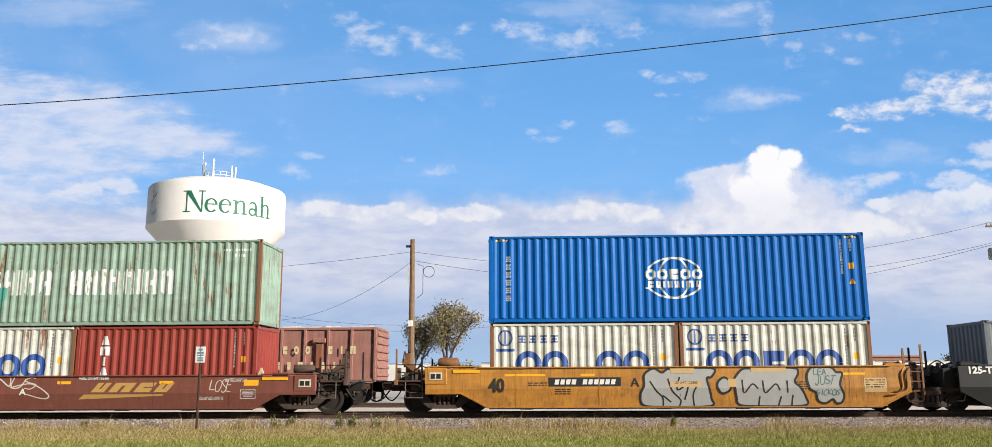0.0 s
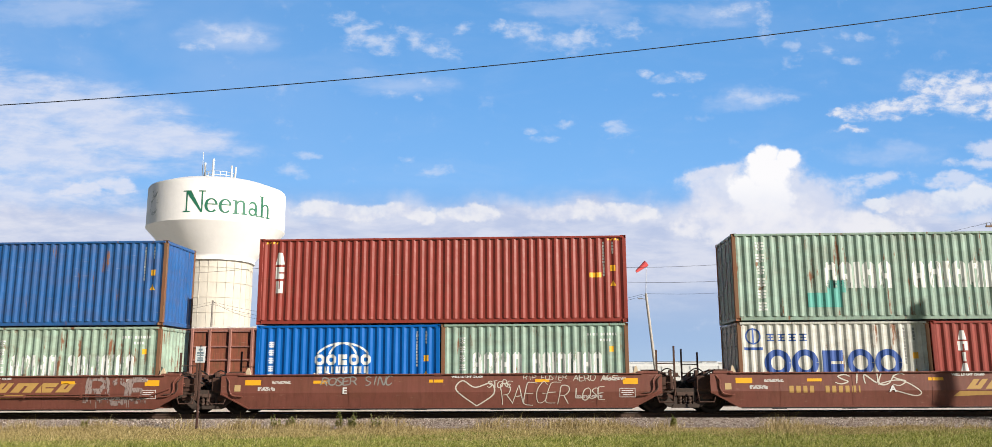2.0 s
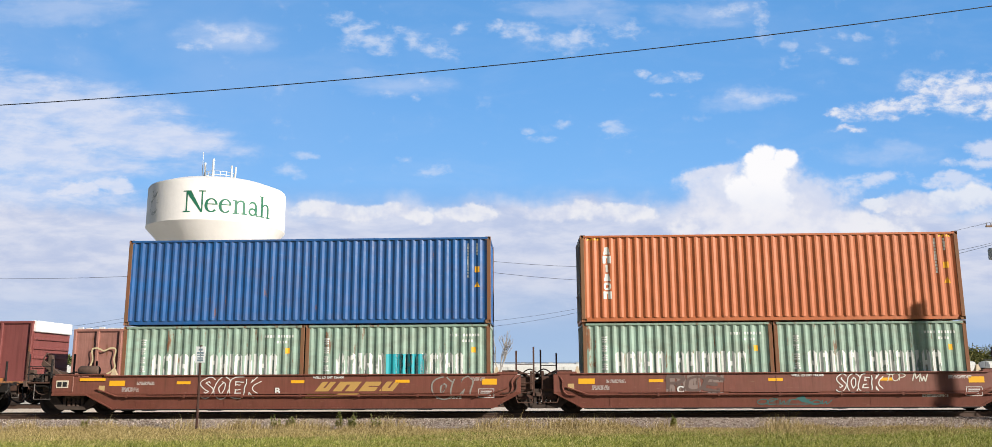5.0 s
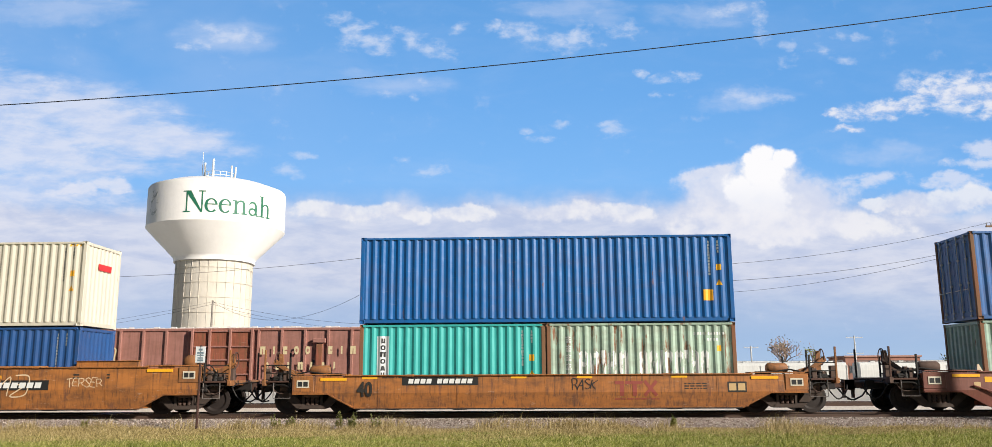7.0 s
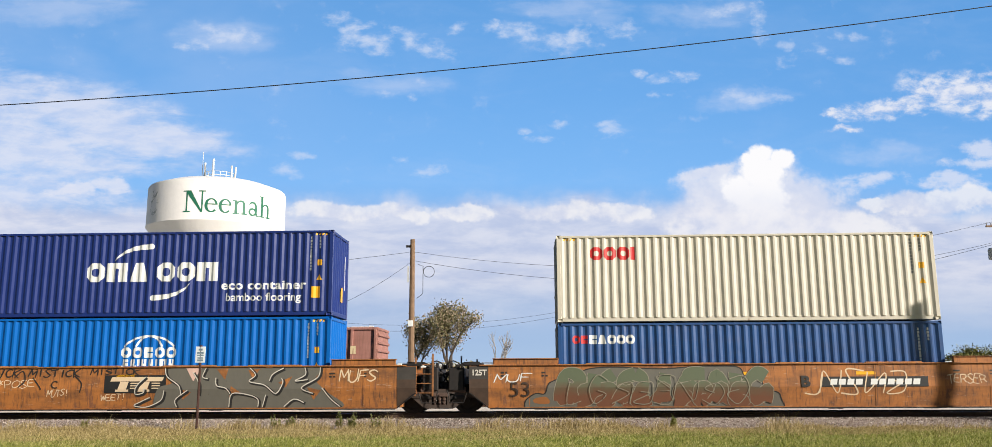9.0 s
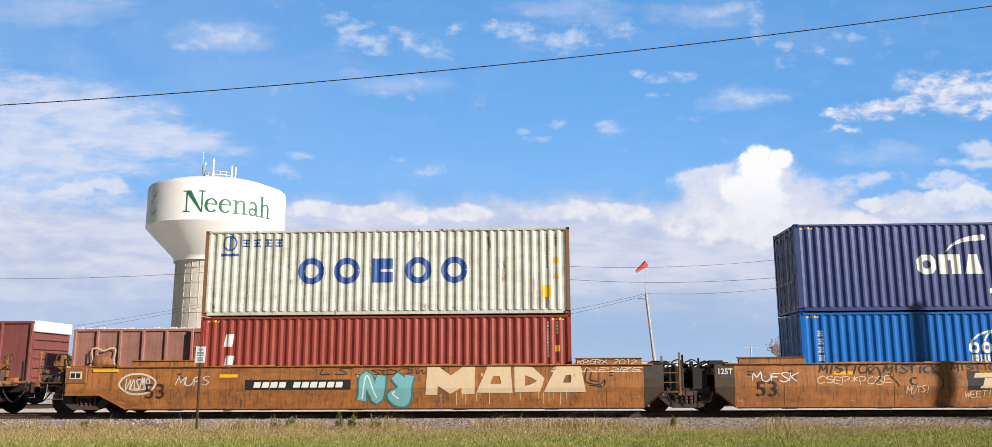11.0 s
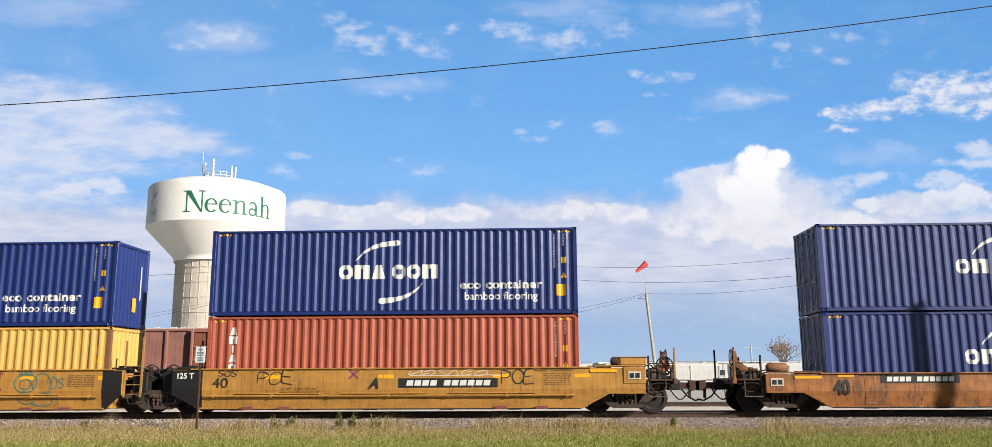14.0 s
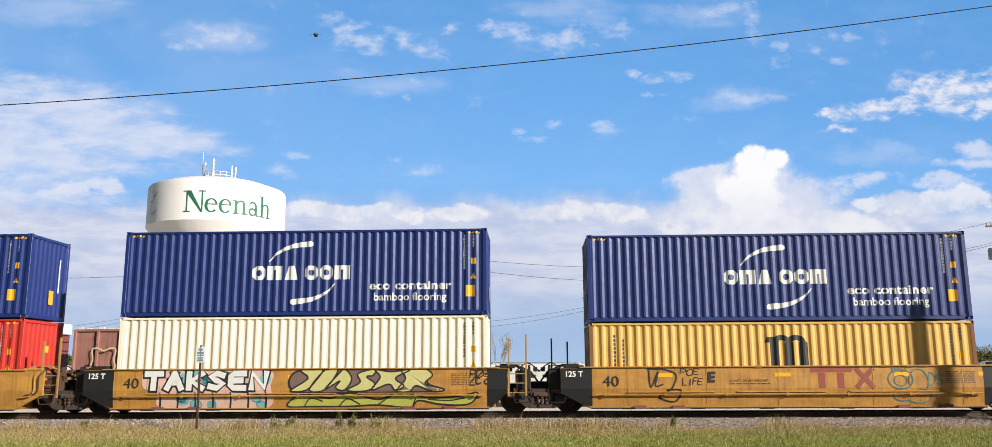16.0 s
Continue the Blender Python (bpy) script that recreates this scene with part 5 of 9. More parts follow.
def warning_sign():
    x, y = -9.95, -2.5
    g = ground_height(x, y)
    s = empty("warning_sign", (x, y, g))
    tagged(s, "small white metal notice sign on a brown steel post", "sign")
    part("post", add_box(box(-0.035, 0.035, -0.012, 0.012, -0.1, 2.5, 0.004), -0.012, 0.012, -0.03, 0.03, -0.1, 2.5), plain("post_brown", (0.07, 0.032, 0.024), 0.75), s)
    part("panel", box(-0.15, 0.15, -0.03, -0.018, 1.98, 2.46, 0.004), plain("sign_white", (0.7, 0.72, 0.74), 0.4, 0, 0.08), s, "white notice panel with grey bars of writing")
    ink = plain("sign_ink", (0.16, 0.22, 0.27), 0.5)
    for z, w, h in ((2.37, 0.12, 0.06), (2.27, 0.2, 0.05), (2.2, 0.2, 0.04), (2.12, 0.16, 0.04), (2.05, 0.18, 0.055)):
        bm = bmesh.new()
        add_bar(bm, -w / 2, w / 2, z - h / 2, z + h / 2)
        part("writing", wrap(bm, lambda x, z: -0.03, (), (), 0.003), ink, s)


def build_poles():
    utility_pole(-8.1, 29.2, 10.55, "tall brown wooden utility pole with brackets", (), 0.2)
    utility_pole(31.05, 29.2, 11.55, "dark wooden utility pole with a grey transformer", ((11.0, 1.2),), 0.17)
    b = SUN_FROM
    # pole at the roadside whose shadow falls across the passing cars
    k = 9.0 / -b.y
    utility_pole(12.45 + b.x * k, -9.0, 3.4 + b.z * k, "wooden utility pole beside the grass verge", (), 0.19)
    # wires
    utility_pole(-19.78, -18.09, 4.64, "wooden utility pole beside the grass verge", (), 0.14)
    utility_pole(19.78, -18.1, 8.06, "tall wooden utility pole beside the grass verge", (), 0.16)
    wire((-19.78, -18, 4.47), (19.78, -18, 7.92), 1.320, 0.0062, n=60)
    # lines behind the yard
    utility_pole(-33.6, 60, 9.4, "slim grey pole with a street lamp arm", (), 0.12, 0, plain("grey_pole", (0.22, 0.2, 0.18), 0.85))
    wire((-8.1, 29.2, 9.7), (31.3, 29.2, 11.4), 2.0, 0.011)
    wire((-8.1, 29.2, 9.1), (31.3, 29.2, 10.0), 2.1, 0.012)
    wire((-60, 29.2, 9.7), (-8.1, 29.2, 9.7), 1.6, 0.012)
    wire((-8.1, 29.2, 9.05), (-33.6, 60, 9.3), 2.9, 0.012)
    wire((-33.6, 60, 9.25), (10.75, 52, 8.95), 2.7, 0.012)
    wire((-33.6, 60, 9.0), (10.75, 52, 8.8), 3.1, 0.012)
    wire((10.75, 52, 8.95), (31.3, 29.2, 9.9), 1.1, 0.012)
    wire((-95, 62, 5.5), (-33.6, 60, 9.25), 2.0, 0.012)
    wire((-95, 62, 5.0), (-33.6, 60, 9.0), 2.2, 0.012)


build_ground()
BALLAST = ballast_material()
for yc, x0, x1 in ((TRACK_Y, -60, 60), (GOND_Y, -60, 60)):
    build_bed(yc, x0, x1, BALLAST if yc == TRACK_Y else ballast_material("pale_ballast", 0.3))
    for s in (-1, 1):
        build_rail(yc + s * 0.7525, x0, x1)
scatter_stones()
build_verge()
for k, (x, h) in enumerate(((-7.65, 0.5), (-5.75, 0.62), (-5.35, 0.55), (-4.6, 0.5), (-7.2, 0.42), (13.25, 0.45), (-13.4, 0.4), (4.1, 0.42))):
    weed(x, -2.3 + 0.12 * math.sin(k * 2.1), h, 200 + k)
build_gondolas()
build_tower()
warning_sign()
build_poles()

# ---- the train ----
BROWN = paint("car_brown", (0.19, 0.06, 0.042), 0.15, 0.35, 0.55, 0.3, stain=0.3)
OCHRE = paint("car_ochre", (0.5, 0.22, 0.03), 0.3, 0.45, 0.55, 0.3, stain=0.55)
ORANGE_RUST = paint("car_ochre_rusty", (0.4, 0.145, 0.032), 0.5, 0.5, 0.65, 0.3, stain=0.85)
YELLOW_CAR = paint("car_yellow", (0.5, 0.25, 0.05), 0.2, 0.45, 0.5, 0.3, stain=0.4)
POST_OCHRE = paint("post_ochre", (0.3, 0.12, 0.035), 0.5, 0.5, 0.7, stain=0.8)
POST_YELLOW = paint("post_yellow", (0.42, 0.24, 0.075), 0.4, 0.45, 0.65, stain=0.4)
DARK_CAR = paint("car_black", (0.03, 0.026, 0.024), 0.2, 0.3, 0.6)

SEA_BLUE = paint("box_sea_blue", (0.0, 0.12, 0.46), 0.05, 0.3, 0.42, 0.1, spec=0.3)
WEST_BLUE = paint("box_deep_blue", (0.001, 0.11, 0.36), 0.24, 0.4, 0.42, 0.2, spec=0.5, stain=0.2)
APL_BLUE = paint("box_mid_blue", (0.014, 0.105, 0.33), 0.3, 0.45, 0.42, 0.4, spec=0.6, stain=0.25)
DUSK_BLUE = paint("box_dusk_blue", (0.012, 0.07, 0.23), 0.2, 0.45, 0.4, spec=0.6, stain=0.1)
NAVY = paint("box_navy", (0.003, 0.02, 0.16), 0.0, 0.25, 0.45, 0.1, spec=0.8)
MINT = paint("box_mint", (0.26, 0.375, 0.31), 0.42, 0.45, 0.45, 0.6, spec=0.55, stain=0.34)
TEAL = paint("box_teal", (0.04, 0.4, 0.38), 0.1, 0.3, 0.4, spec=0.55)
PALE_MINT = paint("box_pale_mint", (0.33, 0.45, 0.36), 0.5, 0.35, 0.55, 0.4, spec=0.55, stain=0.4)
OFF_WHITE = paint("box_off_white", (0.62, 0.62, 0.57), 0.4, 0.35, 0.55, spec=0.55, stain=0.35)
CREAM = paint("box_cream", (0.6, 0.55, 0.46), 0.1, 0.2, 0.5)
DULL_CREAM = paint("box_dull_cream", (0.54, 0.48, 0.42), 0.3, 0.4, 0.55, stain=0.25)
CREAM_CLEAN = paint("box_cream_clean", (0.83, 0.76, 0.6), 0.0, 0.15, 0.5)
RED = paint("box_oxide_red", (0.27, 0.036, 0.026), 0.12, 0.35, 0.42, 0.35, spec=0.5, stain=0.18)
BRICK = paint("box_brick", (0.38, 0.088, 0.05), 0.06, 0.3, 0.42, 0.3, spec=0.55)
ORANGE = paint("box_orange", (0.5, 0.14, 0.05), 0.06, 0.3, 0.5, 0.3, spec=0.55, stain=0.12)
SCARLET = paint("box_scarlet", (0.5, 0.03, 0.02), 0.0, 0.25, 0.45, spec=0.55)
SAND = paint("box_sand", (0.68, 0.4, 0.1), 0.05, 0.25, 0.5, spec=0.55)
GREY_BOX = paint("box_slate", (0.12, 0.14, 0.16), 0.2, 0.4, 0.55)
RUSTY_POST = paint("rusty_post", (0.2, 0.1, 0.05), 0.7, 0.5, 0.8)
INK_BLUE = decal("ink_blue", (0.03, 0.09, 0.35), 0.1)
INK_RED = decal("ink_red", (0.7, 0.03, 0.03), 0.1)
PALE_WORN = decal("white_worn", (0.82, 0.83, 0.8), 0.75)
PALE_PART = decal("white_part_worn", (0.82, 0.83, 0.8), 0.5)

FLOOR = 0.28
STD, HIGH = 2.585, 2.875
GAP = 0.028


def lower(u, length, h, mat, label, **kw):
    return container(u, FLOOR, length, h, mat, label, **kw)


def upper(u, under, mat, label, **kw):
    return container(u, FLOOR + under + GAP, 40, HIGH, mat, label, **kw)


TRAIN = []


def unit(mid, half, top, mat, label, **kw):
    c = well_car(mid, half, top, mat, label, **kw)
    TRAIN.append(c)
    return c


CARS = {}
CARS[1] = unit(20.45, 6.2, 1.42, DARK_CAR, "dark weathered well car unit carrying one grey container", dark_end=True)
CARS[2] = unit(4.76, 6.2, 1.42, OCHRE, "ochre yellow well car with silver graffiti", rails=POST_OCHRE, left="bogie", right="joint")
CARS[3] = unit(-15.2, 6.2, 1.22, BROWN, "brown well car with a gold railway emblem and white tags", left="joint", right="bogie", cones=True)
CARS[4] = unit(-30.92, 6.2, 1.22, BROWN, "brown well car covered in pale line graffiti", cones=True)
CARS[5] = unit(-46.4, 6.2, 1.22, BROWN, "brown well car with a gold railway emblem and grey graffiti", pipe=True, cones=True)
CARS[6] = unit(-62.1, 6.2, 1.22, BROWN, "brown well car with white bubble graffiti", pipe=True, cones=True)
CARS[7] = unit(-77.35, 6.2, 1.22, BROWN, "brown well car with a gold emblem and bubble graffiti", left="bogie", pipe=True, cones=True)
CARS[8] = unit(-97.33, 6.2, 1.19, ORANGE_RUST, "rusty ochre well car with low sides and a black number patch", rails=POST_OCHRE, left="bogie", right="bogie")
CARS[9] = unit(-119.0, 8.4, 1.5, ORANGE_RUST, "long rusty orange well car with a large brown mural", left="joint", right="bogie", dark_end=True, posts=1.9, rails=POST_OCHRE)
CARS[10] = unit(-138.75, 8.4, 1.5, ORANGE_RUST, "long rusty orange well car with a grey graffiti mural", dark_end=True, posts=1.9, rails=POST_OCHRE)
CARS[11] = unit(-158.4, 8.4, 1.5, ORANGE_RUST, "long rusty orange well car with cream block graffiti", left="bogie", dark_end=True, posts=1.9, rails=POST_OCHRE)
CARS[12] = unit(-180.4, 6.2, 1.19, ORANGE_RUST, "rusty ochre well car with low sides", rails=POST_OCHRE, left="bogie", right="bogie")
CARS[13] = unit(-200.58, 6.2, 1.42, YELLOW_CAR, "yellow well car with a black number patch", right="bogie", dark_end=True, pipe=True, posts=2.5, rails=POST_YELLOW)
CARS[14] = unit(-216.1, 6.2, 1.42, YELLOW_CAR, "yellow well car with faded red lettering", dark_end=True, pipe=True, posts=2.5, rails=POST_YELLOW)
CARS[15] = unit(-231.65, 6.2, 1.42, YELLOW_CAR, "yellow well car covered in white and lime graffiti", dark_end=True, pipe=True, posts=2.5, rails=POST_YELLOW)
CARS[16] = unit(-247.2, 6.2, 1.42, YELLOW_CAR, "yellow well car under a red and a navy container", posts=2.5, rails=POST_YELLOW)

BOX = {}


def load(key, c):
    BOX[key] = c
    TRAIN.append(c)
    return c


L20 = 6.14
load("1a", lower(14.45, 20, STD, GREY_BOX, "slate grey steel container with worn paint", doors=False))
load("2a", lower(-1.35, 20, STD, OFF_WHITE, "dirty off-white container with faded blue marks and rust", post_mat=RUSTY_POST, doors=False))
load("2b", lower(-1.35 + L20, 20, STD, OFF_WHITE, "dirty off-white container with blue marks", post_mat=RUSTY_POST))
load("2t", upper(-1.35, STD, SEA_BLUE, "bright sea-blue container with a white globe emblem"))
load("3a", lower(-21.28, 20, STD, OFF_WHITE, "rust-stained off-white container with blue marks", post_mat=RUSTY_POST))
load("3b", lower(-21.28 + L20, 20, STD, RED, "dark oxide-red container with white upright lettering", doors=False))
load("3t", upper(-21.28, STD, MINT, "faded mint green container with worn white lettering and rusty posts", post_mat=RUSTY_POST, frame_mat=MINT))
load("4a", lower(-37.02, 20, STD, SEA_BLUE, "bright blue container with a white globe emblem", doors=False))
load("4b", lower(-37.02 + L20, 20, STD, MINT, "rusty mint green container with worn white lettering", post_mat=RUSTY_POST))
load("4t", upper(-37.02, STD, RED, "oxide-red container with white lettering and yellow labels"))
load("5a", lower(-52.45, 20, STD, DULL_CREAM, "dirty cream container with red rounded emblem", post_mat=RUSTY_POST))
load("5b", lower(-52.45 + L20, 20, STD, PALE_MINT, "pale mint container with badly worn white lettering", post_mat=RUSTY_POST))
load("5t", upper(-52.45, STD, APL_BLUE, "mid-blue container with a small red and white emblem", post_mat=RUSTY_POST))
load("6a", lower(-68.2, 20, STD, MINT, "mint green container with worn white lettering", post_mat=RUSTY_POST))
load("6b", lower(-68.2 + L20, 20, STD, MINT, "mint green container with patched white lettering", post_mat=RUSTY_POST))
load("6t", upper(-68.2, STD, ORANGE, "orange-brown container with white upright lettering", post_mat=RUSTY_POST))
load("7a", lower(-83.45, 20, STD, MINT, "mint green container with worn white lettering", post_mat=RUSTY_POST, doors=False))
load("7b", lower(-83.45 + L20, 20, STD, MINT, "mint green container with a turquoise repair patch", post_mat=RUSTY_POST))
load("7t", upper(-83.45, STD, APL_BLUE, "dull blue container with rusty corner posts", post_mat=RUSTY_POST))
load("8a", lower(-103.43, 20, STD, TEAL, "turquoise container with a white upright name panel", post_mat=RUSTY_POST))
load("8b", lower(-103.43 + L20, 20, STD, PALE_MINT, "grey-green container with large worn white lettering", post_mat=RUSTY_POST))
load("8t", upper(-103.43, STD, WEST_BLUE, "deep blue container with rust spots and a yellow label"))
load("9a", lower(-125.1, 40, STD, DUSK_BLUE, "dark blue container with red and white emblem"))
load("9t", upper(-125.1, STD, CREAM, "clean cream container with a red rounded emblem"))
load("10a", lower(-144.85, 40, HIGH, SEA_BLUE, "bright blue container with a white globe emblem"))
load("10t", upper(-144.85, HIGH, NAVY, "navy container with white emblem and swoosh"))
load("11a", lower(-164.5, 40, HIGH, RED, "oxide-red container with white lettering"))
load("11t", upper(-164.5, HIGH, OFF_WHITE, "off-white container with large blue lettering", post_mat=RUSTY_POST))
load("12a", lower(-186.55, 40, HIGH, NAVY, "navy container with white emblem and swoosh"))
load("12t", upper(-186.55, HIGH, NAVY, "navy container with white emblem and swoosh"))
load("13a", lower(-206.68, 40, HIGH, BRICK, "brick-red container with white upright lettering"))
load("13t", upper(-206.68, HIGH, NAVY, "navy container with white emblem and swoosh"))
load("14a", lower(-222.2, 40, STD, SAND, "sand yellow container with a large black emblem", post_mat=RUSTY_POST))
load("14t", upper(-222.2, STD, NAVY, "navy container with white emblem and swoosh"))
load("15a", lower(-237.8, 40, HIGH, CREAM_CLEAN, "clean cream container without markings"))
load("15t", upper(-237.8, HIGH, NAVY, "navy container with white emblem and swoosh"))
load("16a", lower(-253.35, 40, HIGH, SCARLET, "scarlet red container with yellow labels"))
load("16t", upper(-253.35, HIGH, NAVY, "navy container with yellow labels"))

# ---- trees ----


def tree(x, y, height, spread, label, mat, bark, seed, leaves=4000, trunk_h=0.3, leaf=0.17, levels=4, name="tree", lump=1.0, twig=0.012):
    """A tapered trunk that forks into limbs and twigs, with loose leaves in clumps round the twig ends."""
    rnd = random.Random(seed)
    t = empty(name, (x, y, ground_height(x, y) - 0.05))
    tagged(t, label, "tree", "trees beyond the yard")
    wood = bmesh.new()
    tips = []

    def grow(p, d, length, r, level):
        mid = p + d * length * 0.5 + Vector((rnd.uniform(-1, 1), rnd.uniform(-1, 1), 0)) * length * 0.07
        q = p + d * length
        r = max(r, twig)
        add_rod(wood, p, mid, r, r * 0.85, 5)
        add_rod(wood, mid, q, r * 0.85, r * 0.68, 5)
        if level == 0:
            tips.append(q)
            return
        if level < levels - 1:
            tips.append(mid)
        for k in range(rnd.choice((2, 3, 3)) if level < levels else 4):
            a = rnd.uniform(0, 6.28)
            side = Vector((math.cos(a), math.sin(a), 0)) * spread / height * 1.5
            nd = (d * 0.75 + side * rnd.uniform(0.35, 0.95) + Vector((0, 0, rnd.uniform(0.05, 0.45)))).normalized()
            grow(q if k else mid.lerp(q, 0.6), nd, length * rnd.uniform(0.6, 0.85), r * 0.6, level - 1)

    grow(Vector((0, 0, 0)), Vector((rnd.uniform(-0.06, 0.06), 0, 1)).normalized(), height * trunk_h, height * 0.02, levels)
    top = max(p.z for p in tips)
    part("trunk", wood, bark, t)
    t.scale = (1, 1, 1)
    if leaves:
        rng = np.random.default_rng(seed)
        c = np.array([p[:] for p in tips])
        k = rng.integers(0, len(c), leaves)
        size = height * 0.055 * lump
        pos = c[k] + np.clip(rng.normal(0, 1, (leaves, 3)), -1.4, 1.4) * size * rng.uniform(0.4, 1.3, (leaves, 1))
        n1 = rng.normal(0, 1, (leaves, 3))
        n1 /= np.linalg.norm(n1, axis=1)[:, None]
        n2 = np.cross(n1, rng.normal(0, 1, (leaves, 3)))
        n2 /= np.linalg.norm(n2, axis=1)[:, None] + 1e-6
        s = leaf * rng.uniform(0.5, 1.2, (leaves, 1))
        v = np.stack([pos - n1 * s, pos + n2 * s * 0.55, pos + n1 * s, pos - n2 * s * 0.55], 1).reshape(-1, 3)
        me = bpy.data.meshes.new("crown")
        me.from_pydata(v.tolist(), [], np.arange(leaves * 4).reshape(-1, 4).tolist())
        part_mesh("crown", me, mat, t)
    return t, top


LEAF_AUTUMN = blade_material("leaf_autumn", [(0, (0.1, 0.1, 0.045)), (0.45, (0.22, 0.2, 0.095)), (0.75, (0.35, 0.26, 0.16)), (1, (0.52, 0.4, 0.29))])
LEAF_GREEN = blade_material("leaf_green", [(0, (0.03, 0.05, 0.014)), (0.6, (0.07, 0.1, 0.03)), (1, (0.16, 0.16, 0.06))])
LEAF_OLIVE = blade_material("leaf_olive", [(0, (0.06, 0.075, 0.02)), (0.6, (0.15, 0.155, 0.05)), (1, (0.28, 0.24, 0.08))])
LEAF_LIME = blade_material("leaf_lime", [(0, (0.16, 0.2, 0.04)), (1, (0.36, 0.38, 0.12))])
BARK = plain("bark", (0.09, 0.07, 0.055), 0.95, 0, 0.4, 4)
BARK_PALE = plain("bark_pale", (0.36, 0.25, 0.19), 0.95, 0, 0.4, 4)
tree(-6.8, 43.0, 10.0, 3.9, "half-bare tree with thin olive and rust leaves", LEAF_AUTUMN, BARK, 4, 9500, 0.25, 0.095, 4, lump=0.68)
tree(-9.9, 44.0, 8.2, 3.2, "half-bare tree with thin olive leaves", LEAF_AUTUMN, BARK, 9, 5000, 0.25, 0.095, 4, lump=0.7)
tree(-5.2, 42.0, 4.6, 3.0, "low bushy tree with olive leaves", LEAF_AUTUMN, BARK, 12, 1500, 0.2, 0.16, 3, lump=1.6)
for k, (x, y, h) in enumerate(((-8.4, 42.6, 4.6), (-6.6, 42.2, 4.2), (-9.6, 43.4, 4.0), (-7.5, 43.8, 5.6))):
    tree(x, y, h, 2.6, "low leafy bush under the half-bare trees", LEAF_AUTUMN, BARK, 90 + k, 1500, 0.16, 0.1, 3, "bush", 1.7)
tree(-3.3, 60.0, 6.6, 2.6, "bare grey dead tree", LEAF_AUTUMN, plain("dead_wood", (0.34, 0.32, 0.3), 0.9), 21, 0, 0.32, twig=0.02)
tree(37.2, 100.0, 13.0, 10.5, "bare tree with fine reddish twigs", LEAF_AUTUMN, BARK_PALE, 33, 260, 0.2, 0.16, 5, lump=0.8, twig=0.03)
tree(42.6, 104.0, 6.6, 3.2, "thin young tree with a few green leaves", LEAF_LIME, BARK_PALE, 36, 130, 0.36, 0.22, 3, lump=0.8, twig=0.03)
tree(0.6, 95.0, 4.2, 3.0, "round yellow-green shrub in the yard", LEAF_LIME, BARK, 44, 1500, 0.15, 0.25, 3, "shrub", 2.2)
for k, (x, y, h) in enumerate(((87, 150, 11.0), (91, 154, 12.5), (97, 152, 13.5), (104, 152, 13.0))):
    tree(x, y, h, 9, "broad olive-green tree on the horizon", LEAF_OLIVE, BARK, 50 + k, 12000, 0.16, 0.22, 4, lump=2.0)
for k, (x, y, h) in enumerate(((-112, 200, 16), (-88, 205, 16), (-106, 210, 14), (150, 260, 9), (-140, 230, 14))):
    tree(x, y, h, 9, "distant tree with thinning dark leaves", LEAF_GREEN, BARK, 70 + k, 1800, 0.2, 0.6, 4, lump=2.0)


def tree_line():
    """Low woods along the horizon."""
    rng = np.random.default_rng(8)
    n = 16000
    x = rng.uniform(-900, 900, n)
    y = rng.uniform(560, 640, n)
    top = 6.0 + 3.5 * np.array([noise.noise(Vector((a * 0.02, 0, 5))) for a in x]) + 2.0 * np.array([noise.noise(Vector((a * 0.09, 0, 9))) for a in x])
    z = rng.random(n) ** 0.6 * top - 0.4
    pos = np.stack([x, y, z], -1)
    n1 = rng.normal(0, 1, (n, 3))
    n1 /= np.linalg.norm(n1, axis=1)[:, None]
    n2 = np.cross(n1, rng.normal(0, 1, (n, 3)))
    n2 /= np.linalg.norm(n2, axis=1)[:, None] + 1e-6
    v = np.stack([pos - n1 * 1.6, pos + n2 * 1.3, pos + n1 * 1.6, pos - n2 * 1.3], 1).reshape(-1, 3)
    me = bpy.data.meshes.new("woods")
    me.from_pydata(v.tolist(), [], np.arange(n * 4).reshape(-1, 4).tolist())
    tagged(part_mesh("woods", me, LEAF_GREEN), "distant dark green line of woods", "woods", kind="stuff")


tree_line()


# ---- far freight cars and buildings ----


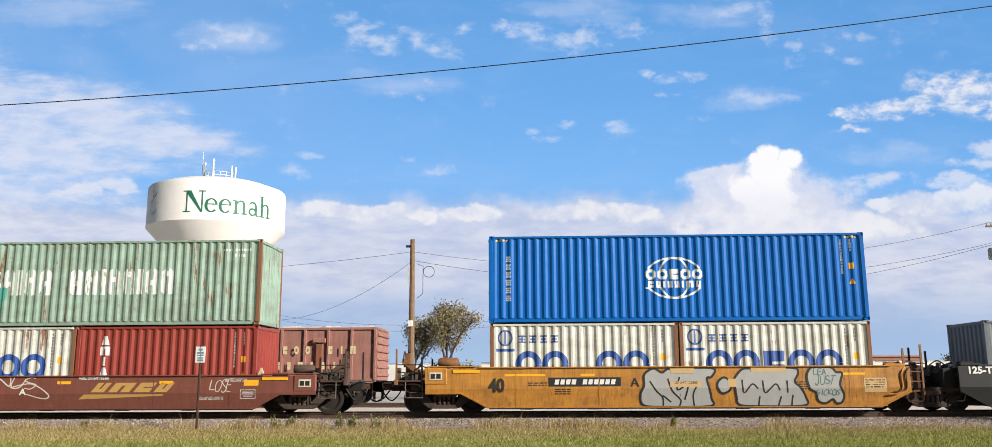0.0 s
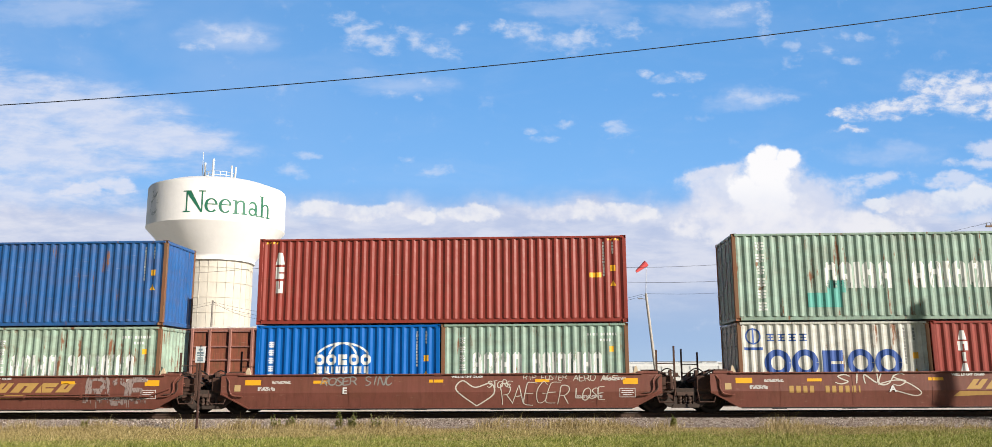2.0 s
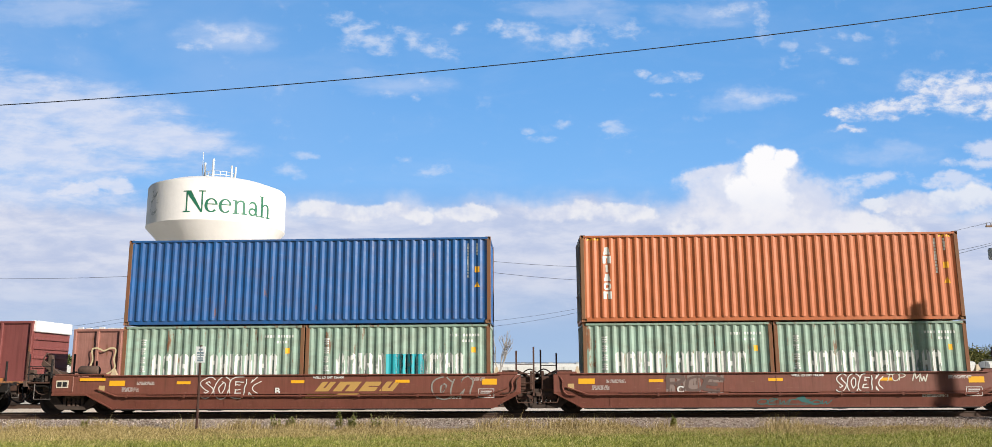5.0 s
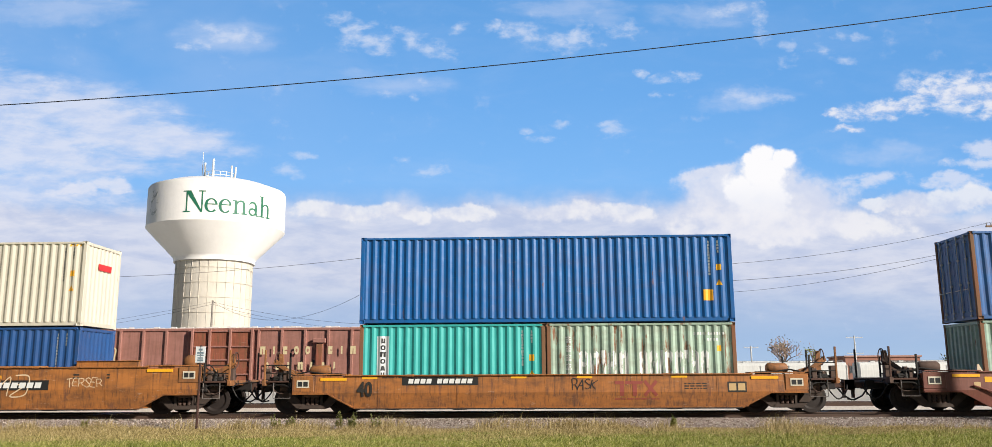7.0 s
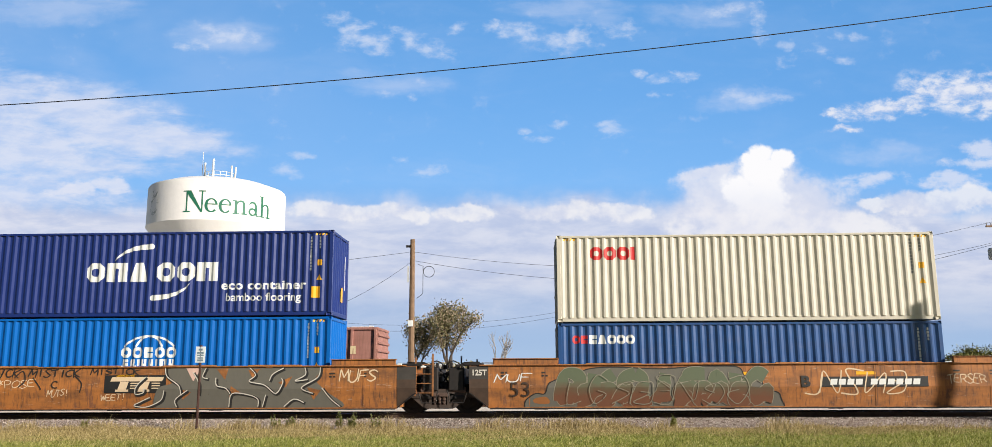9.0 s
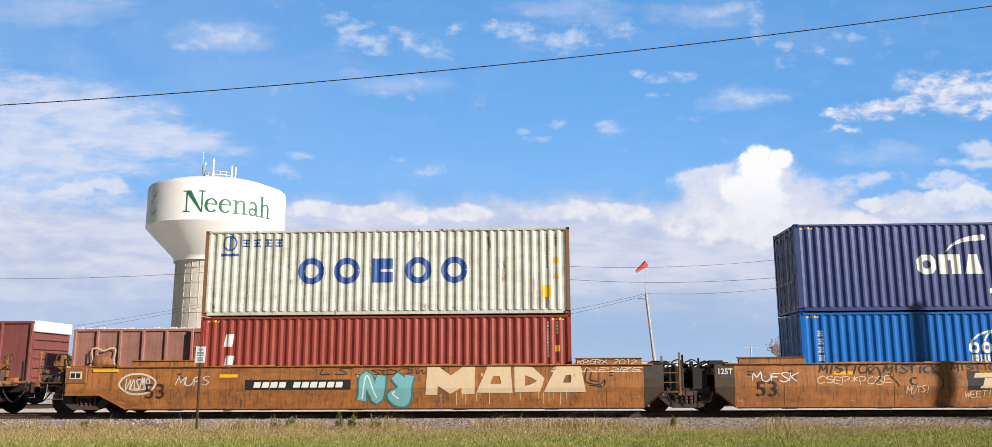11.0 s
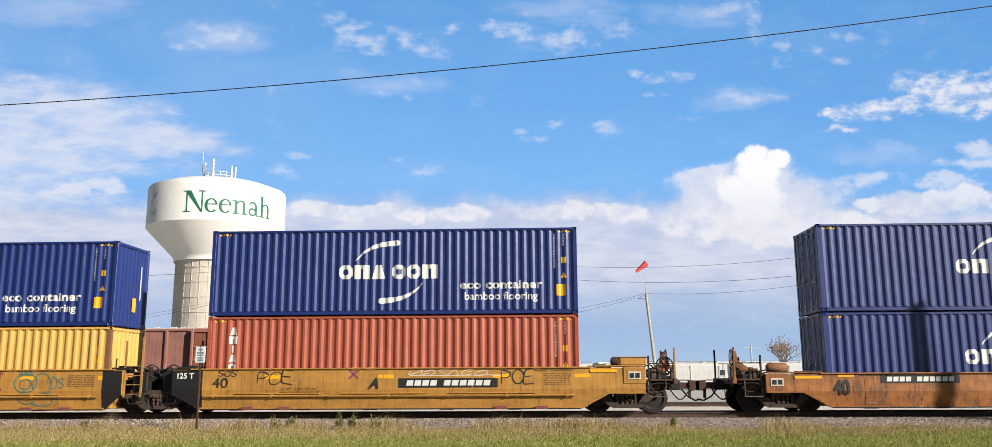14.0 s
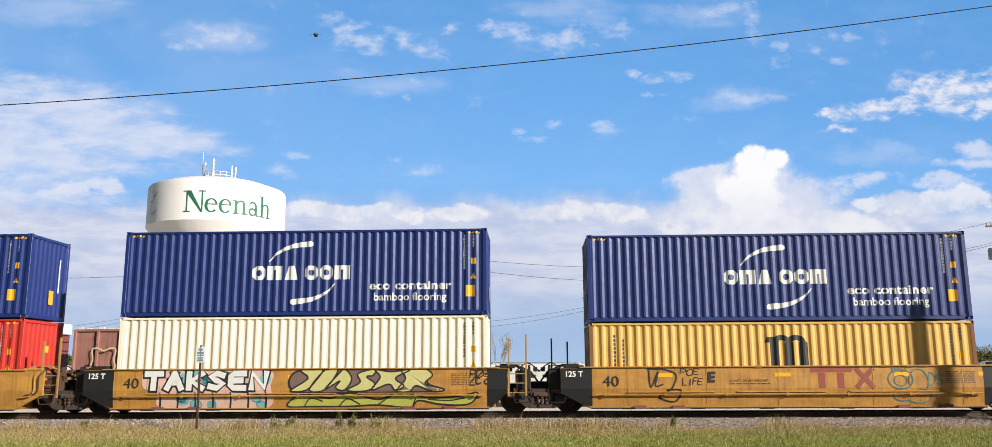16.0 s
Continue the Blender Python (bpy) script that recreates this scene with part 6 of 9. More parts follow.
def hopper_car(x0, length, y, mat):
    """A pale covered hopper: rounded body, roof walk, hatches, end slopes and outlets."""
    h = empty("covered_hopper", (x0 + length / 2, y, -0.35))
    tagged(h, "pale grey covered hopper car standing in the yard", "freight car", "hoppers on the yard track")
    hx, hy = length / 2, 1.5
    prof = [(-1.5, 1.1), (-1.55, 2.4), (-1.5, 3.1), (-1.2, 3.45), (0, 3.62), (1.2, 3.45), (1.5, 3.1), (1.55, 2.4), (1.5, 1.1)]
    bm = bmesh.new()
    a = [bm.verts.new((-hx, q, z)) for q, z in prof]
    b = [bm.verts.new((hx, q, z)) for q, z in prof]
    for i in range(len(prof)):
        j = (i + 1) % len(prof)
        bm.faces.new((a[j], a[i], b[i], b[j]))
    bm.faces.new(a)
    bm.faces.new(b[::-1])
    bmesh.ops.recalc_face_normals(bm, faces=bm.faces)
    part("body", bm, mat, h)
    grey = plain("hopper_dark", (0.12, 0.12, 0.12), 0.8)
    part("side_sill", box(-hx - 0.6, hx + 0.6, -1.57, -1.45, 0.95, 1.15), mat, h)
    part("roof_walk", box(-hx, hx, -0.3, 0.3, 3.72, 3.77), grey, h)
    for k in range(4):
        x = -hx + (k + 0.5) * length / 4
        part("hatch", box(x - 0.3, x + 0.3, -0.85, -0.35, 3.5, 3.68, 0.03), mat, h)
        part("outlet", add_prism(bmesh.new(), [(x - 1.4, 1.1), (x + 1.4, 1.1), (x + 0.35, 0.45), (x - 0.35, 0.45)], -1.2, 1.2), mat, h)
        part("side_rib", box(x + length / 8 - 0.05, x + length / 8 + 0.05, -1.6, -1.5, 1.15, 3.1), mat, h)
    for x in (-hx - 0.5, hx + 0.5):
        for yy in (-1.4, 1.4):
            part("end_post", rod((x, yy, 1.0), (x, yy, 3.4), 0.03, seg=5), grey, h)
    for s in (-1, 1):
        for dx in (-0.9, 0.9):
            bm = rod((s * (hx - 1.2) + dx, -0.8, 0.46), (s * (hx - 1.2) + dx, 0.8, 0.46), 0.45, seg=16)
            part("wheelset", bm, grey, h)


PALE_GREY = paint("hopper_pale", (0.6, 0.6, 0.58), 0.05, 0.3, 0.6)
hx0 = 9.2 - 17.2 * 6
for k in range(13):
    hopper_car(hx0 + k * 17.2 + 0.9, 15.4, 92.0, PALE_GREY)


def far_shed(x, y, w, d, h, wall, roof, label):
    s = empty("warehouse", (x, y, -0.5))
    tagged(s, label, "building")
    part("wall", box(-w / 2, w / 2, -d / 2, d / 2, 0, h), wall, s)
    part("roof", box(-w / 2 - 0.3, w / 2 + 0.3, -d / 2 - 0.3, d / 2 + 0.3, h, h + 0.35, 0.05), roof, s)
    for k in range(5):
        u = -w / 2 + (k + 0.5) * w / 5
        part("window", box(u - 0.8, u + 0.8, -d / 2 - 0.06, -d / 2 + 0.05, h * 0.45, h * 0.7), plain("far_glass", (0.05, 0.06, 0.07), 0.15), s)
        part("window_sill", box(u - 0.9, u + 0.9, -d / 2 - 0.12, -d / 2 + 0.05, h * 0.45 - 0.12, h * 0.45), roof, s)


far_shed(71.5, 155, 15, 10, 5.7, plain("far_brick", (0.3, 0.14, 0.1), 0.9, 0, 0.2, 1), plain("far_roof", (0.36, 0.2, 0.16), 0.8), "low red brick building beyond the yard")
far_shed(60, 175, 90, 20, 4.9, plain("far_pale_wall", (0.62, 0.62, 0.6), 0.8, 0, 0.1, 0.5), plain("far_flat_roof", (0.7, 0.7, 0.7), 0.7), "long pale flat-roofed warehouse beyond the yard")
for x, z in ((62.4, 9.1), (42.5, 7.2)):
    utility_pole(x, 140, z, "distant pole with two pale cross arms", ((z - 0.4, 3.2), (z - 3.4, 3.2)) if z > 8 else ((z - 0.3, 2.8),), 0.16, 0, plain("pale_pole", (0.5, 0.5, 0.5), 0.8))

# windsock on its pole
p = utility_pole(10.75, 52.0, 8.95, "slim pale pole with a pink windsock", (), 0.14, 0.85, plain("pale_timber", (0.42, 0.38, 0.33), 0.85))
part("mast", rod((0, 0, 9.5), (0.15, 0, 12.5), 0.035, 0.025, 6), plain("mast_grey", (0.5, 0.5, 0.5), 0.5), p)
part("windsock", rod((0.15, 0, 12.4), (-0.85, -0.1, 11.6), 0.3, 0.12, 10), plain("sock_pink", (0.75, 0.1, 0.1), 0.8, 0, 0.15), p, "faded pink fabric windsock")
part("lamp_arm", add_box(rod((0, 0, 9.0), (-0.55, 0, 9.1), 0.03, seg=6), -0.75, -0.4, -0.08, 0.08, 9.02, 9.14), plain("lamp_grey", (0.2, 0.2, 0.22), 0.5), p)

# fittings on the near wooden pole
for ob in list(bpy.data.objects):
    if ob.get("label", "") == "tall brown wooden utility pole with brackets":
        part("top_bracket", box(-0.45, 0.1, -0.06, 0.06, 10.6, 10.75), black_iron(), ob)
        part("conduit", box(-0.32, -0.22, -0.1, 0.0, 8.2, 9.3), plain("conduit_grey", (0.5, 0.5, 0.48), 0.6), ob)
        part("meter", box(-0.2, 0.12, -0.3, -0.15, 5.2, 5.6), plain("meter_white", (0.7, 0.7, 0.68), 0.4), ob, "white meter box")
        bm = bmesh.new()
        add_ring(bm, (1.15, -0.1, 8.9), (0, 1, 0), 0.38, 0.02, 14)
        add_tube(bm, [(0.4, -0.1, 9.4), (0.75, -0.1, 9.3), (0.75, -0.1, 7.4), (0.35, -0.1, 7.1)], 0.02)
        part("cable_loop", bm, WIRE(), ob)
    if ob.get("label", "") == "dark wooden utility pole with a grey transformer":
        part("transformer", lathe([(0, 0), (0.25, 0.02), (0.28, 0.1), (0.28, 0.7), (0.2, 0.8), (0, 0.82)], 14), plain("transformer_grey", (0.35, 0.37, 0.38), 0.5), ob, "grey transformer can", (-0.45, -0.2, 9.3))

# ---- clouds and blue sky far behind everything ----
FAR, UNIT = 3600.0, 3600.0 / 1335.0 * 100


def sky_material():
    m = bpy.data.materials.new("sky_backdrop")
    m.use_nodes = True
    nt = m.node_tree
    nt.nodes.clear()
    tc = nt.nodes.new("ShaderNodeTexCoord")
    mp = nt.nodes.new("ShaderNodeMapping")
    mp.inputs["Scale"].default_value = (1 / UNIT,) * 3
    nt.links.new(tc.outputs["Object"], mp.inputs["Vector"])
    sep = nt.nodes.new("ShaderNodeSeparateXYZ")
    nt.links.new(mp.outputs[0], sep.inputs[0])
    X, Y = sep.outputs[0], sep.outputs[1]

    def fbm(scale, sx=1.0, sy=1.0, detail=8, rough=0.6, warp=0.0, turn=0.0, off=0.0):
        mm = nt.nodes.new("ShaderNodeMapping")
        mm.inputs["Scale"].default_value = (sx, sy, 1)
        mm.inputs["Rotation"].default_value = (0, 0, radians(turn))
        mm.inputs["Location"].default_value = (off, off * 0.7, off)
        nt.links.new(mp.outputs[0], mm.inputs["Vector"])
        n = node(nt, "ShaderNodeTexNoise", Scale=scale, Detail=detail, Roughness=rough, Distortion=warp)
        nt.links.new(mm.outputs[0], n.inputs["Vector"])
        return n.outputs["Fac"]

    # coordinates bent by noise, so that no mound stays round
    wn1 = node(nt, "ShaderNodeTexNoise", Scale=1.3, Detail=5.0, Roughness=0.6)
    nt.links.new(mp.outputs[0], wn1.inputs["Vector"])
    bend = nt.nodes.new("ShaderNodeSeparateColor")
    nt.links.new(wn1.outputs["Color"], bend.inputs[0])
    XB = math2(nt, "ADD", X, math2(nt, "MULTIPLY", math2(nt, "ADD", bend.outputs[0], -0.5), 0.9))
    YB = math2(nt, "ADD", Y, math2(nt, "MULTIPLY", math2(nt, "ADD", bend.outputs[1], -0.5), 0.45))

    def patch(px, py, rx, ry, tilt=0.0, bent=True):
        """A soft mound, 1 in its middle and 0 at its rim; tilt leans it down to the east."""
        ax, ay = (XB, YB) if bent else (X, Y)
        dx = math2(nt, "ADD", ax, -(px - 784) / 100)
        dy = math2(nt, "ADD", ay, -(353 - py) / 100)
        if tilt:
            dy = math2(nt, "ADD", dy, math2(nt, "MULTIPLY", dx, tilt))
        dx, dy = math2(nt, "MULTIPLY", dx, 100 / rx), math2(nt, "MULTIPLY", dy, 100 / ry)
        r = math2(nt, "SQRT", math2(nt, "ADD", math2(nt, "MULTIPLY", dx, dx), math2(nt, "MULTIPLY", dy, dy)))
        return math2(nt, "SUBTRACT", 1.0, r, True)

    def most(*socks):
        out = socks[0]
        for s in socks[1:]:
            out = math2(nt, "MAXIMUM", out, s)
        return out

    def step(src, lo, hi):
        r = nt.nodes.new("ShaderNodeMapRange")
        r.interpolation_type = "SMOOTHSTEP"
        r.inputs[1].default_value, r.inputs[2].default_value = lo, hi
        nt.links.new(src, r.inputs[0])
        return r.outputs[0]

    down = math2(nt, "MULTIPLY", Y, -1.0)          # grows towards the ground
    h = math2(nt, "MULTIPLY", down, 1 / 6.0)
    h = math2(nt, "ADD", h, 0.5883)                # 0 at the top edge, 1 near the horizon
    blue = ramp(nt, h, [(0.0, (0.14, 0.39, 0.82)), (0.25, (0.175, 0.45, 0.91)), (0.48, (0.235, 0.53, 0.99)), (0.72, (0.34, 0.49, 0.77)), (0.9, (0.4, 0.56, 0.82)), (1.0, (0.46, 0.62, 0.83))])
    # broad pale veil on the western side
    veil = math2(nt, "MULTIPLY", step(X, 0.0, -8.5), step(fbm(0.35, 1, 1.6, 4, 0.5, 0.3, 10, 3.0), 0.3, 0.75))
    c = mix(nt, math2(nt, "MULTIPLY", veil, 0.28), blue, (0.66, 0.76, 0.98))
    # deeper blue high up on the eastern side, and faint mottling all over
    deep = math2(nt, "MULTIPLY", step(X, 1.0, 7.5), step(Y, -0.3, 2.2))
    c = mix(nt, math2(nt, "MULTIPLY", deep, 0.32), c, (0.12, 0.36, 0.78))
    c = mix(nt, math2(nt, "MULTIPLY", step(fbm(0.9, 0.6, 1.5, 8, 0.6, 0.3, 12, 6.1), 0.46, 0.75), 0.1), c, (0.62, 0.74, 0.96))
    def lay_cloud(c, mounds, grain, gain, lo, hi, cover, tint):
        """Cloud where mounds and grain together rise over a level; fades out with the mound."""
        d = step(math2(nt, "ADD", math2(nt, "MULTIPLY", grain, gain), math2(nt, "MULTIPLY", mounds, 0.6)), lo, hi)
        d = math2(nt, "MULTIPLY", d, step(mounds, 0.0, 0.35))
        return mix(nt, math2(nt, "MULTIPLY", d, cover), c, tint)

    # broad streaky high cloud in the west, running down to the east
    streak = fbm(1.5, 0.5, 1.9, 9, 0.62, 0.35, 17, 1.3)
    fine = fbm(3.2, 0.6, 1.7, 7, 0.6, 0.2, 17, 8.2)
    grain = math2(nt, "ADD", math2(nt, "MULTIPLY", streak, 0.7), math2(nt, "MULTIPLY", fine, 0.3))
    west = most(patch(-40, 160, 330, 120, 0.3), patch(150, 190, 260, 85, 0.25), patch(290, 222, 150, 42, 0.12), patch(60, 250, 260, 75, 0.05), patch(-20, 310, 330, 90, 0.0))
    c = lay_cloud(c, west, grain, 1.5, 0.72, 1.28, 0.74, mix(nt, step(fine, 0.35, 0.65), (0.68, 0.75, 0.95), (0.86, 0.87, 0.97)))
    c = lay_cloud(c, most(patch(180, 293, 40, 16), patch(120, 300, 60, 14)), fine, 1.2, 0.6, 1.0, 0.7, (0.84, 0.86, 0.97))
    # thin veils high up
    veils = most(patch(90, 12, 170, 40), patch(360, 55, 110, 34), patch(900, 14, 150, 28), patch(1120, 20, 130, 32), patch(1400, 240, 120, 26), patch(1180, 155, 120, 22, -0.1), patch(620, 130, 120, 30))
    c = lay_cloud(c, veils, grain, 1.6, 0.75, 1.45, 0.36, (0.72, 0.79, 0.97))
    # loose flocks of small soft puffs
    rag = fbm(4.2, 0.75, 1.35, 7, 0.6, 0.15, 12, 7.7)
    flock = most(patch(535, 28, 48, 17), patch(566, 44, 40, 18), patch(580, 66, 66, 30), patch(665, 64, 75, 26, 0.35), patch(727, 44, 24, 18), patch(776, 48, 22, 18), patch(365, 54, 62, 18), patch(330, 44, 40, 12), patch(300, 70, 44, 14), patch(820, 55, 52, 26), patch(880, 66, 66, 28),
                 patch(920, 52, 34, 26), patch(980, 42, 52, 18), patch(1142, 16, 44, 16), patch(1197, 20, 20, 34), patch(1060, 122, 60, 12, -0.1), patch(1010, 112, 20, 10), patch(1036, 151, 26, 10))
    c = lay_cloud(c, flock, rag, 2.0, 1.05, 2.0, 0.72, (0.78, 0.84, 0.98))
    dots = most(patch(1195, 62, 22, 18), patch(1238, 71, 22, 13), patch(1241, 98, 24, 16), patch(1290, 82, 26, 12), patch(1324, 56, 22, 11), patch(1360, 56, 24, 12), patch(1322, 96, 32, 10), patch(1188, 155, 66, 13), patch(1236, 153, 32, 11),
                patch(970, 208, 34, 18), patch(958, 194, 24, 9), patch(885, 193, 26, 9), patch(825, 206, 22, 8), patch(850, 219, 34, 8), patch(470, 245, 34, 8), patch(456, 270, 40, 15), patch(640, 255, 20, 9), patch(676, 272, 42, 12), patch(666, 124, 18, 9),
                patch(606, 144, 26, 9), patch(655, 153, 14, 10))
    c = lay_cloud(c, dots, rag, 1.8, 0.92, 1.75, 0.48, (0.8, 0.85, 0.98))
    # the long ragged cloud in the east
    east = most(patch(1400, 172, 100, 24, -0.15), patch(1500, 142, 110, 40, -0.1), patch(1575, 150, 120, 52), patch(1322, 177, 30, 14), patch(1332, 205, 44, 8))
    c = lay_cloud(c, east, rag, 2.0, 0.95, 1.7, 0.85, mix(nt, step(rag, 0.42, 0.62), (0.72, 0.77, 0.94), (0.94, 0.94, 0.99)))
    c = lay_cloud(c, most(patch(1380, 281, 76, 20, -0.1), patch(1565, 240, 60, 24), patch(1500, 285, 80, 18), patch(1555, 258, 90, 14)), rag, 1.2, 0.64, 1.1, 0.7, (0.82, 0.85, 0.97))
    # grey-blue layers low down, then the pale bank above them
    lay = fbm(0.5, 0.35, 2.2, 6, 0.5, 0.2, 2, 4.4)
    bank = math2(nt, "MULTIPLY", step(math2(nt, "ADD", YB, math2(nt, "MULTIPLY", math2(nt, "ADD", fbm(0.8, 1, 1, 5, 0.55, 0, 0, 9.0), -0.5), 0.9)), 0.5, 0.08),
                 step(math2(nt, "ADD", Y, math2(nt, "MULTIPLY", lay, 1.2)), -1.35, -0.05))
    c = mix(nt, math2(nt, "MULTIPLY", bank, 0.85), c, mix(nt, step(grain, 0.35, 0.62), (0.58, 0.64, 0.84), (0.82, 0.83, 0.93)))
    low = math2(nt, "MULTIPLY", step(Y, -0.5, -1.3), step(lay, 0.5, 0.7))
    c = mix(nt, math2(nt, "MULTIPLY", low, 0.4), c, (0.55, 0.62, 0.78))
    # heaped cloud along the bank and the tall one
    puff = fbm(2.6, 1, 1.15, 7, 0.58, 0.0, 0, 2.1)
    big = fbm(0.9, 1, 1, 5, 0.5, 0.0, 0, 5.5)
    row = most(patch(890, 336, 120, 26), patch(985, 332, 70, 24), patch(560, 332, 170, 22), patch(1470, 322, 130, 36), patch(1250, 360, 300, 42), patch(650, 342, 50, 16), patch(735, 335, 66, 20), patch(1545, 312, 60, 30), patch(1390, 322, 46, 18))
    d = step(math2(nt, "ADD", math2(nt, "MULTIPLY", row, 0.8), math2(nt, "MULTIPLY", math2(nt, "ADD", math2(nt, "MULTIPLY", puff, 0.75), math2(nt, "MULTIPLY", big, 0.25)), 0.8)), 0.6, 0.84)
    c = mix(nt, math2(nt, "MULTIPLY", d, 0.78), c, mix(nt, step(puff, 0.36, 0.64), (0.72, 0.76, 0.91), (0.97, 0.96, 0.98)))
    tall = most(patch(1205, 300, 105, 70), patch(1150, 305, 100, 60), patch(1270, 310, 100, 52), patch(1120, 275, 66, 18, -0.25), patch(1210, 345, 190, 60))
    d = step(math2(nt, "ADD", math2(nt, "MULTIPLY", tall, 0.9), math2(nt, "MULTIPLY", math2(nt, "ADD", puff, -0.5), 0.7)), 0.06, 0.5)
    c = mix(nt, math2(nt, "MULTIPLY", d, 0.86), c, mix(nt, step(math2(nt, "ADD", puff, big), 0.78, 1.2), (0.74, 0.78, 0.93), (0.9, 0.9, 0.97)))
    knob = fbm(5.0, 1, 1, 5, 0.55, 0.0, 0, 3.3)
    heap = most(patch(1203, 246, 30, 26, 0, False), patch(1197, 276, 40, 44, 0, False), patch(1236, 252, 28, 22, 0, False), patch(1218, 268, 34, 30, 0, False), patch(1205, 320, 56, 80, 0, False), patch(1186, 252, 18, 16, 0, False), patch(1170, 300, 40, 40, 0, False))
    core = step(math2(nt, "ADD", heap, math2(nt, "MULTIPLY", math2(nt, "ADD", math2(nt, "ADD", puff, knob), -1.0), 0.8)), 0.1, 0.5)
    core = math2(nt, "MULTIPLY", math2(nt, "MULTIPLY", core, step(heap, 0.0, 0.2)), step(Y, -0.2, 0.75))
    c = mix(nt, core, c, (1.05, 1.04, 1.06))
    em = nt.nodes.new("ShaderNodeEmission")
    nt.links.new(c, em.inputs[0])
    em.inputs[1].default_value = 0.66
    out = nt.nodes.new("ShaderNodeOutputMaterial")
    nt.links.new(em.outputs[0], out.inputs[0])
    return m


bm = bmesh.new()
vs = [bm.verts.new((x * UNIT, y * UNIT, 0)) for x, y in ((-13, -9), (13, -9), (13, 9), (-13, 9))]
bm.faces.new(vs)
CLOUDS = part("sky_backdrop", bm, sky_material())
tagged(CLOUDS, "blue sky with high streaks and white heaped clouds", "sky", kind="structure")
CLOUDS.matrix_world = STAND @ Matrix.Translation((0, 0, -FAR))

# ---- markings on the containers ----
W = white_paint()


def globe_emblem(c, x, z, size=1.0):
    """White globe of curved lines with two rows of plain blocks across it."""
    k = size
    bm = bmesh.new()
    for rx in (0.95, 0.5):
        add_stroke(bm, arc(0, 0, rx * k, 0.66 * k, 28, 152), 0.065 * k)
        add_stroke(bm, arc(0, 0, rx * k, 0.66 * k, 208, 332), 0.065 * k)
    add_stroke(bm, [(-0.95 * k, -0.33 * k), (-0.8 * k, -0.33 * k)], 0.05)
    mark(c, bm, W, x, z, "globe_emblem", "white curved globe lines")
    mark(c, emblem_shapes("rrsrr", 0.34 * k, 0.2), W, x, z + 0.12 * k, "emblem_block")
    mark(c, emblem_shapes("shbhhbnh", 0.22 * k, 0.34), W, x, z - 0.21 * k, "emblem_block")


def swoosh_emblem(c, x, z, size=1.0, sweep=1.0):
    """Six heavy white blocks between two curved swooshes."""
    k = size
    mark(c, emblem_shapes("rnt-rrn", 0.47 * k, 0.12), W, x, z, "emblem_block")
    up = flow([(-1.1, 0.38), (-0.8, 0.68), (-0.3, 0.9), (0.38, 0.98)], 6)
    if sweep < 1:
        up = [((px - 0.38) * 0.9 + 0.02, 0.4 + (pz - 0.38) * 0.8) for px, pz in up]
    n = len(up)
    widths = [0.02 + 0.17 * min(i / (n - 3), 1.0) for i in range(n - 1)] + [0.09]
    bm = add_stroke(bmesh.new(), up, widths)
    mark(c, bm, W, x, z, "swoosh", "white curved swoosh")
    bm = add_stroke(bmesh.new(), [(-px + (0.0 if sweep < 1 else 0.05), -pz) for px, pz in up], widths)
    mark(c, bm, W, x, z, "swoosh", "white curved swoosh")


def eco_words(c, x, z, size=1.0):
    mark(c, text_bm("eco container", 0.27 * size, 1.18, 0, 1.05, 0.012), W, x, z, "lettering")
    mark(c, text_bm("bamboo flooring", 0.25 * size, 1.0, 0, 1.0, 0.006), W, x, z - 0.38 * size, "lettering")


def yellow_plate(c, x, z, w=0.3, h=0.4):
    bm = bmesh.new()
    add_bar(bm, -w / 2, w / 2, -h / 2, h / 2)
    mark(c, bm, yellow_tape(), x, z, "yellow_plate", "yellow warning plate")


def upright_blocks(c, x, z, n, size, mat, wide=0.8, gap=1.3):
    """A column of blocks, in place of upright brand lettering or foreign signs."""
    rnd = random.Random(n + int(size * 100))
    for i in range(n):
        bm = bmesh.new()
        w, h = size * wide, size
        for k in range(3):
            zz = -h / 2 + (k + 0.5) * h / 3
            ww = w * rnd.uniform(0.7, 1.0)
            add_bar(bm, -ww / 2, ww / 2, zz - h * 0.1, zz + h * 0.1)
        add_bar(bm, -w * 0.1, w * 0.1, -h / 2, h / 2)
        mark(c, bm, mat, x, z - i * size * gap, "upright_sign")


def stacked_shapes(c, x, z, kinds, size, mat, wide=1.0, gap=1.18):
    """Heavy plain shapes one over the other, in place of an upright brand name."""
    for i, kind in enumerate(kinds):
        bm = emblem_shapes(kind, size, 0.16)
        for v in bm.verts:
            v.co.x *= wide
        mark(c, bm, mat, x, z - i * size * gap, "upright_sign")


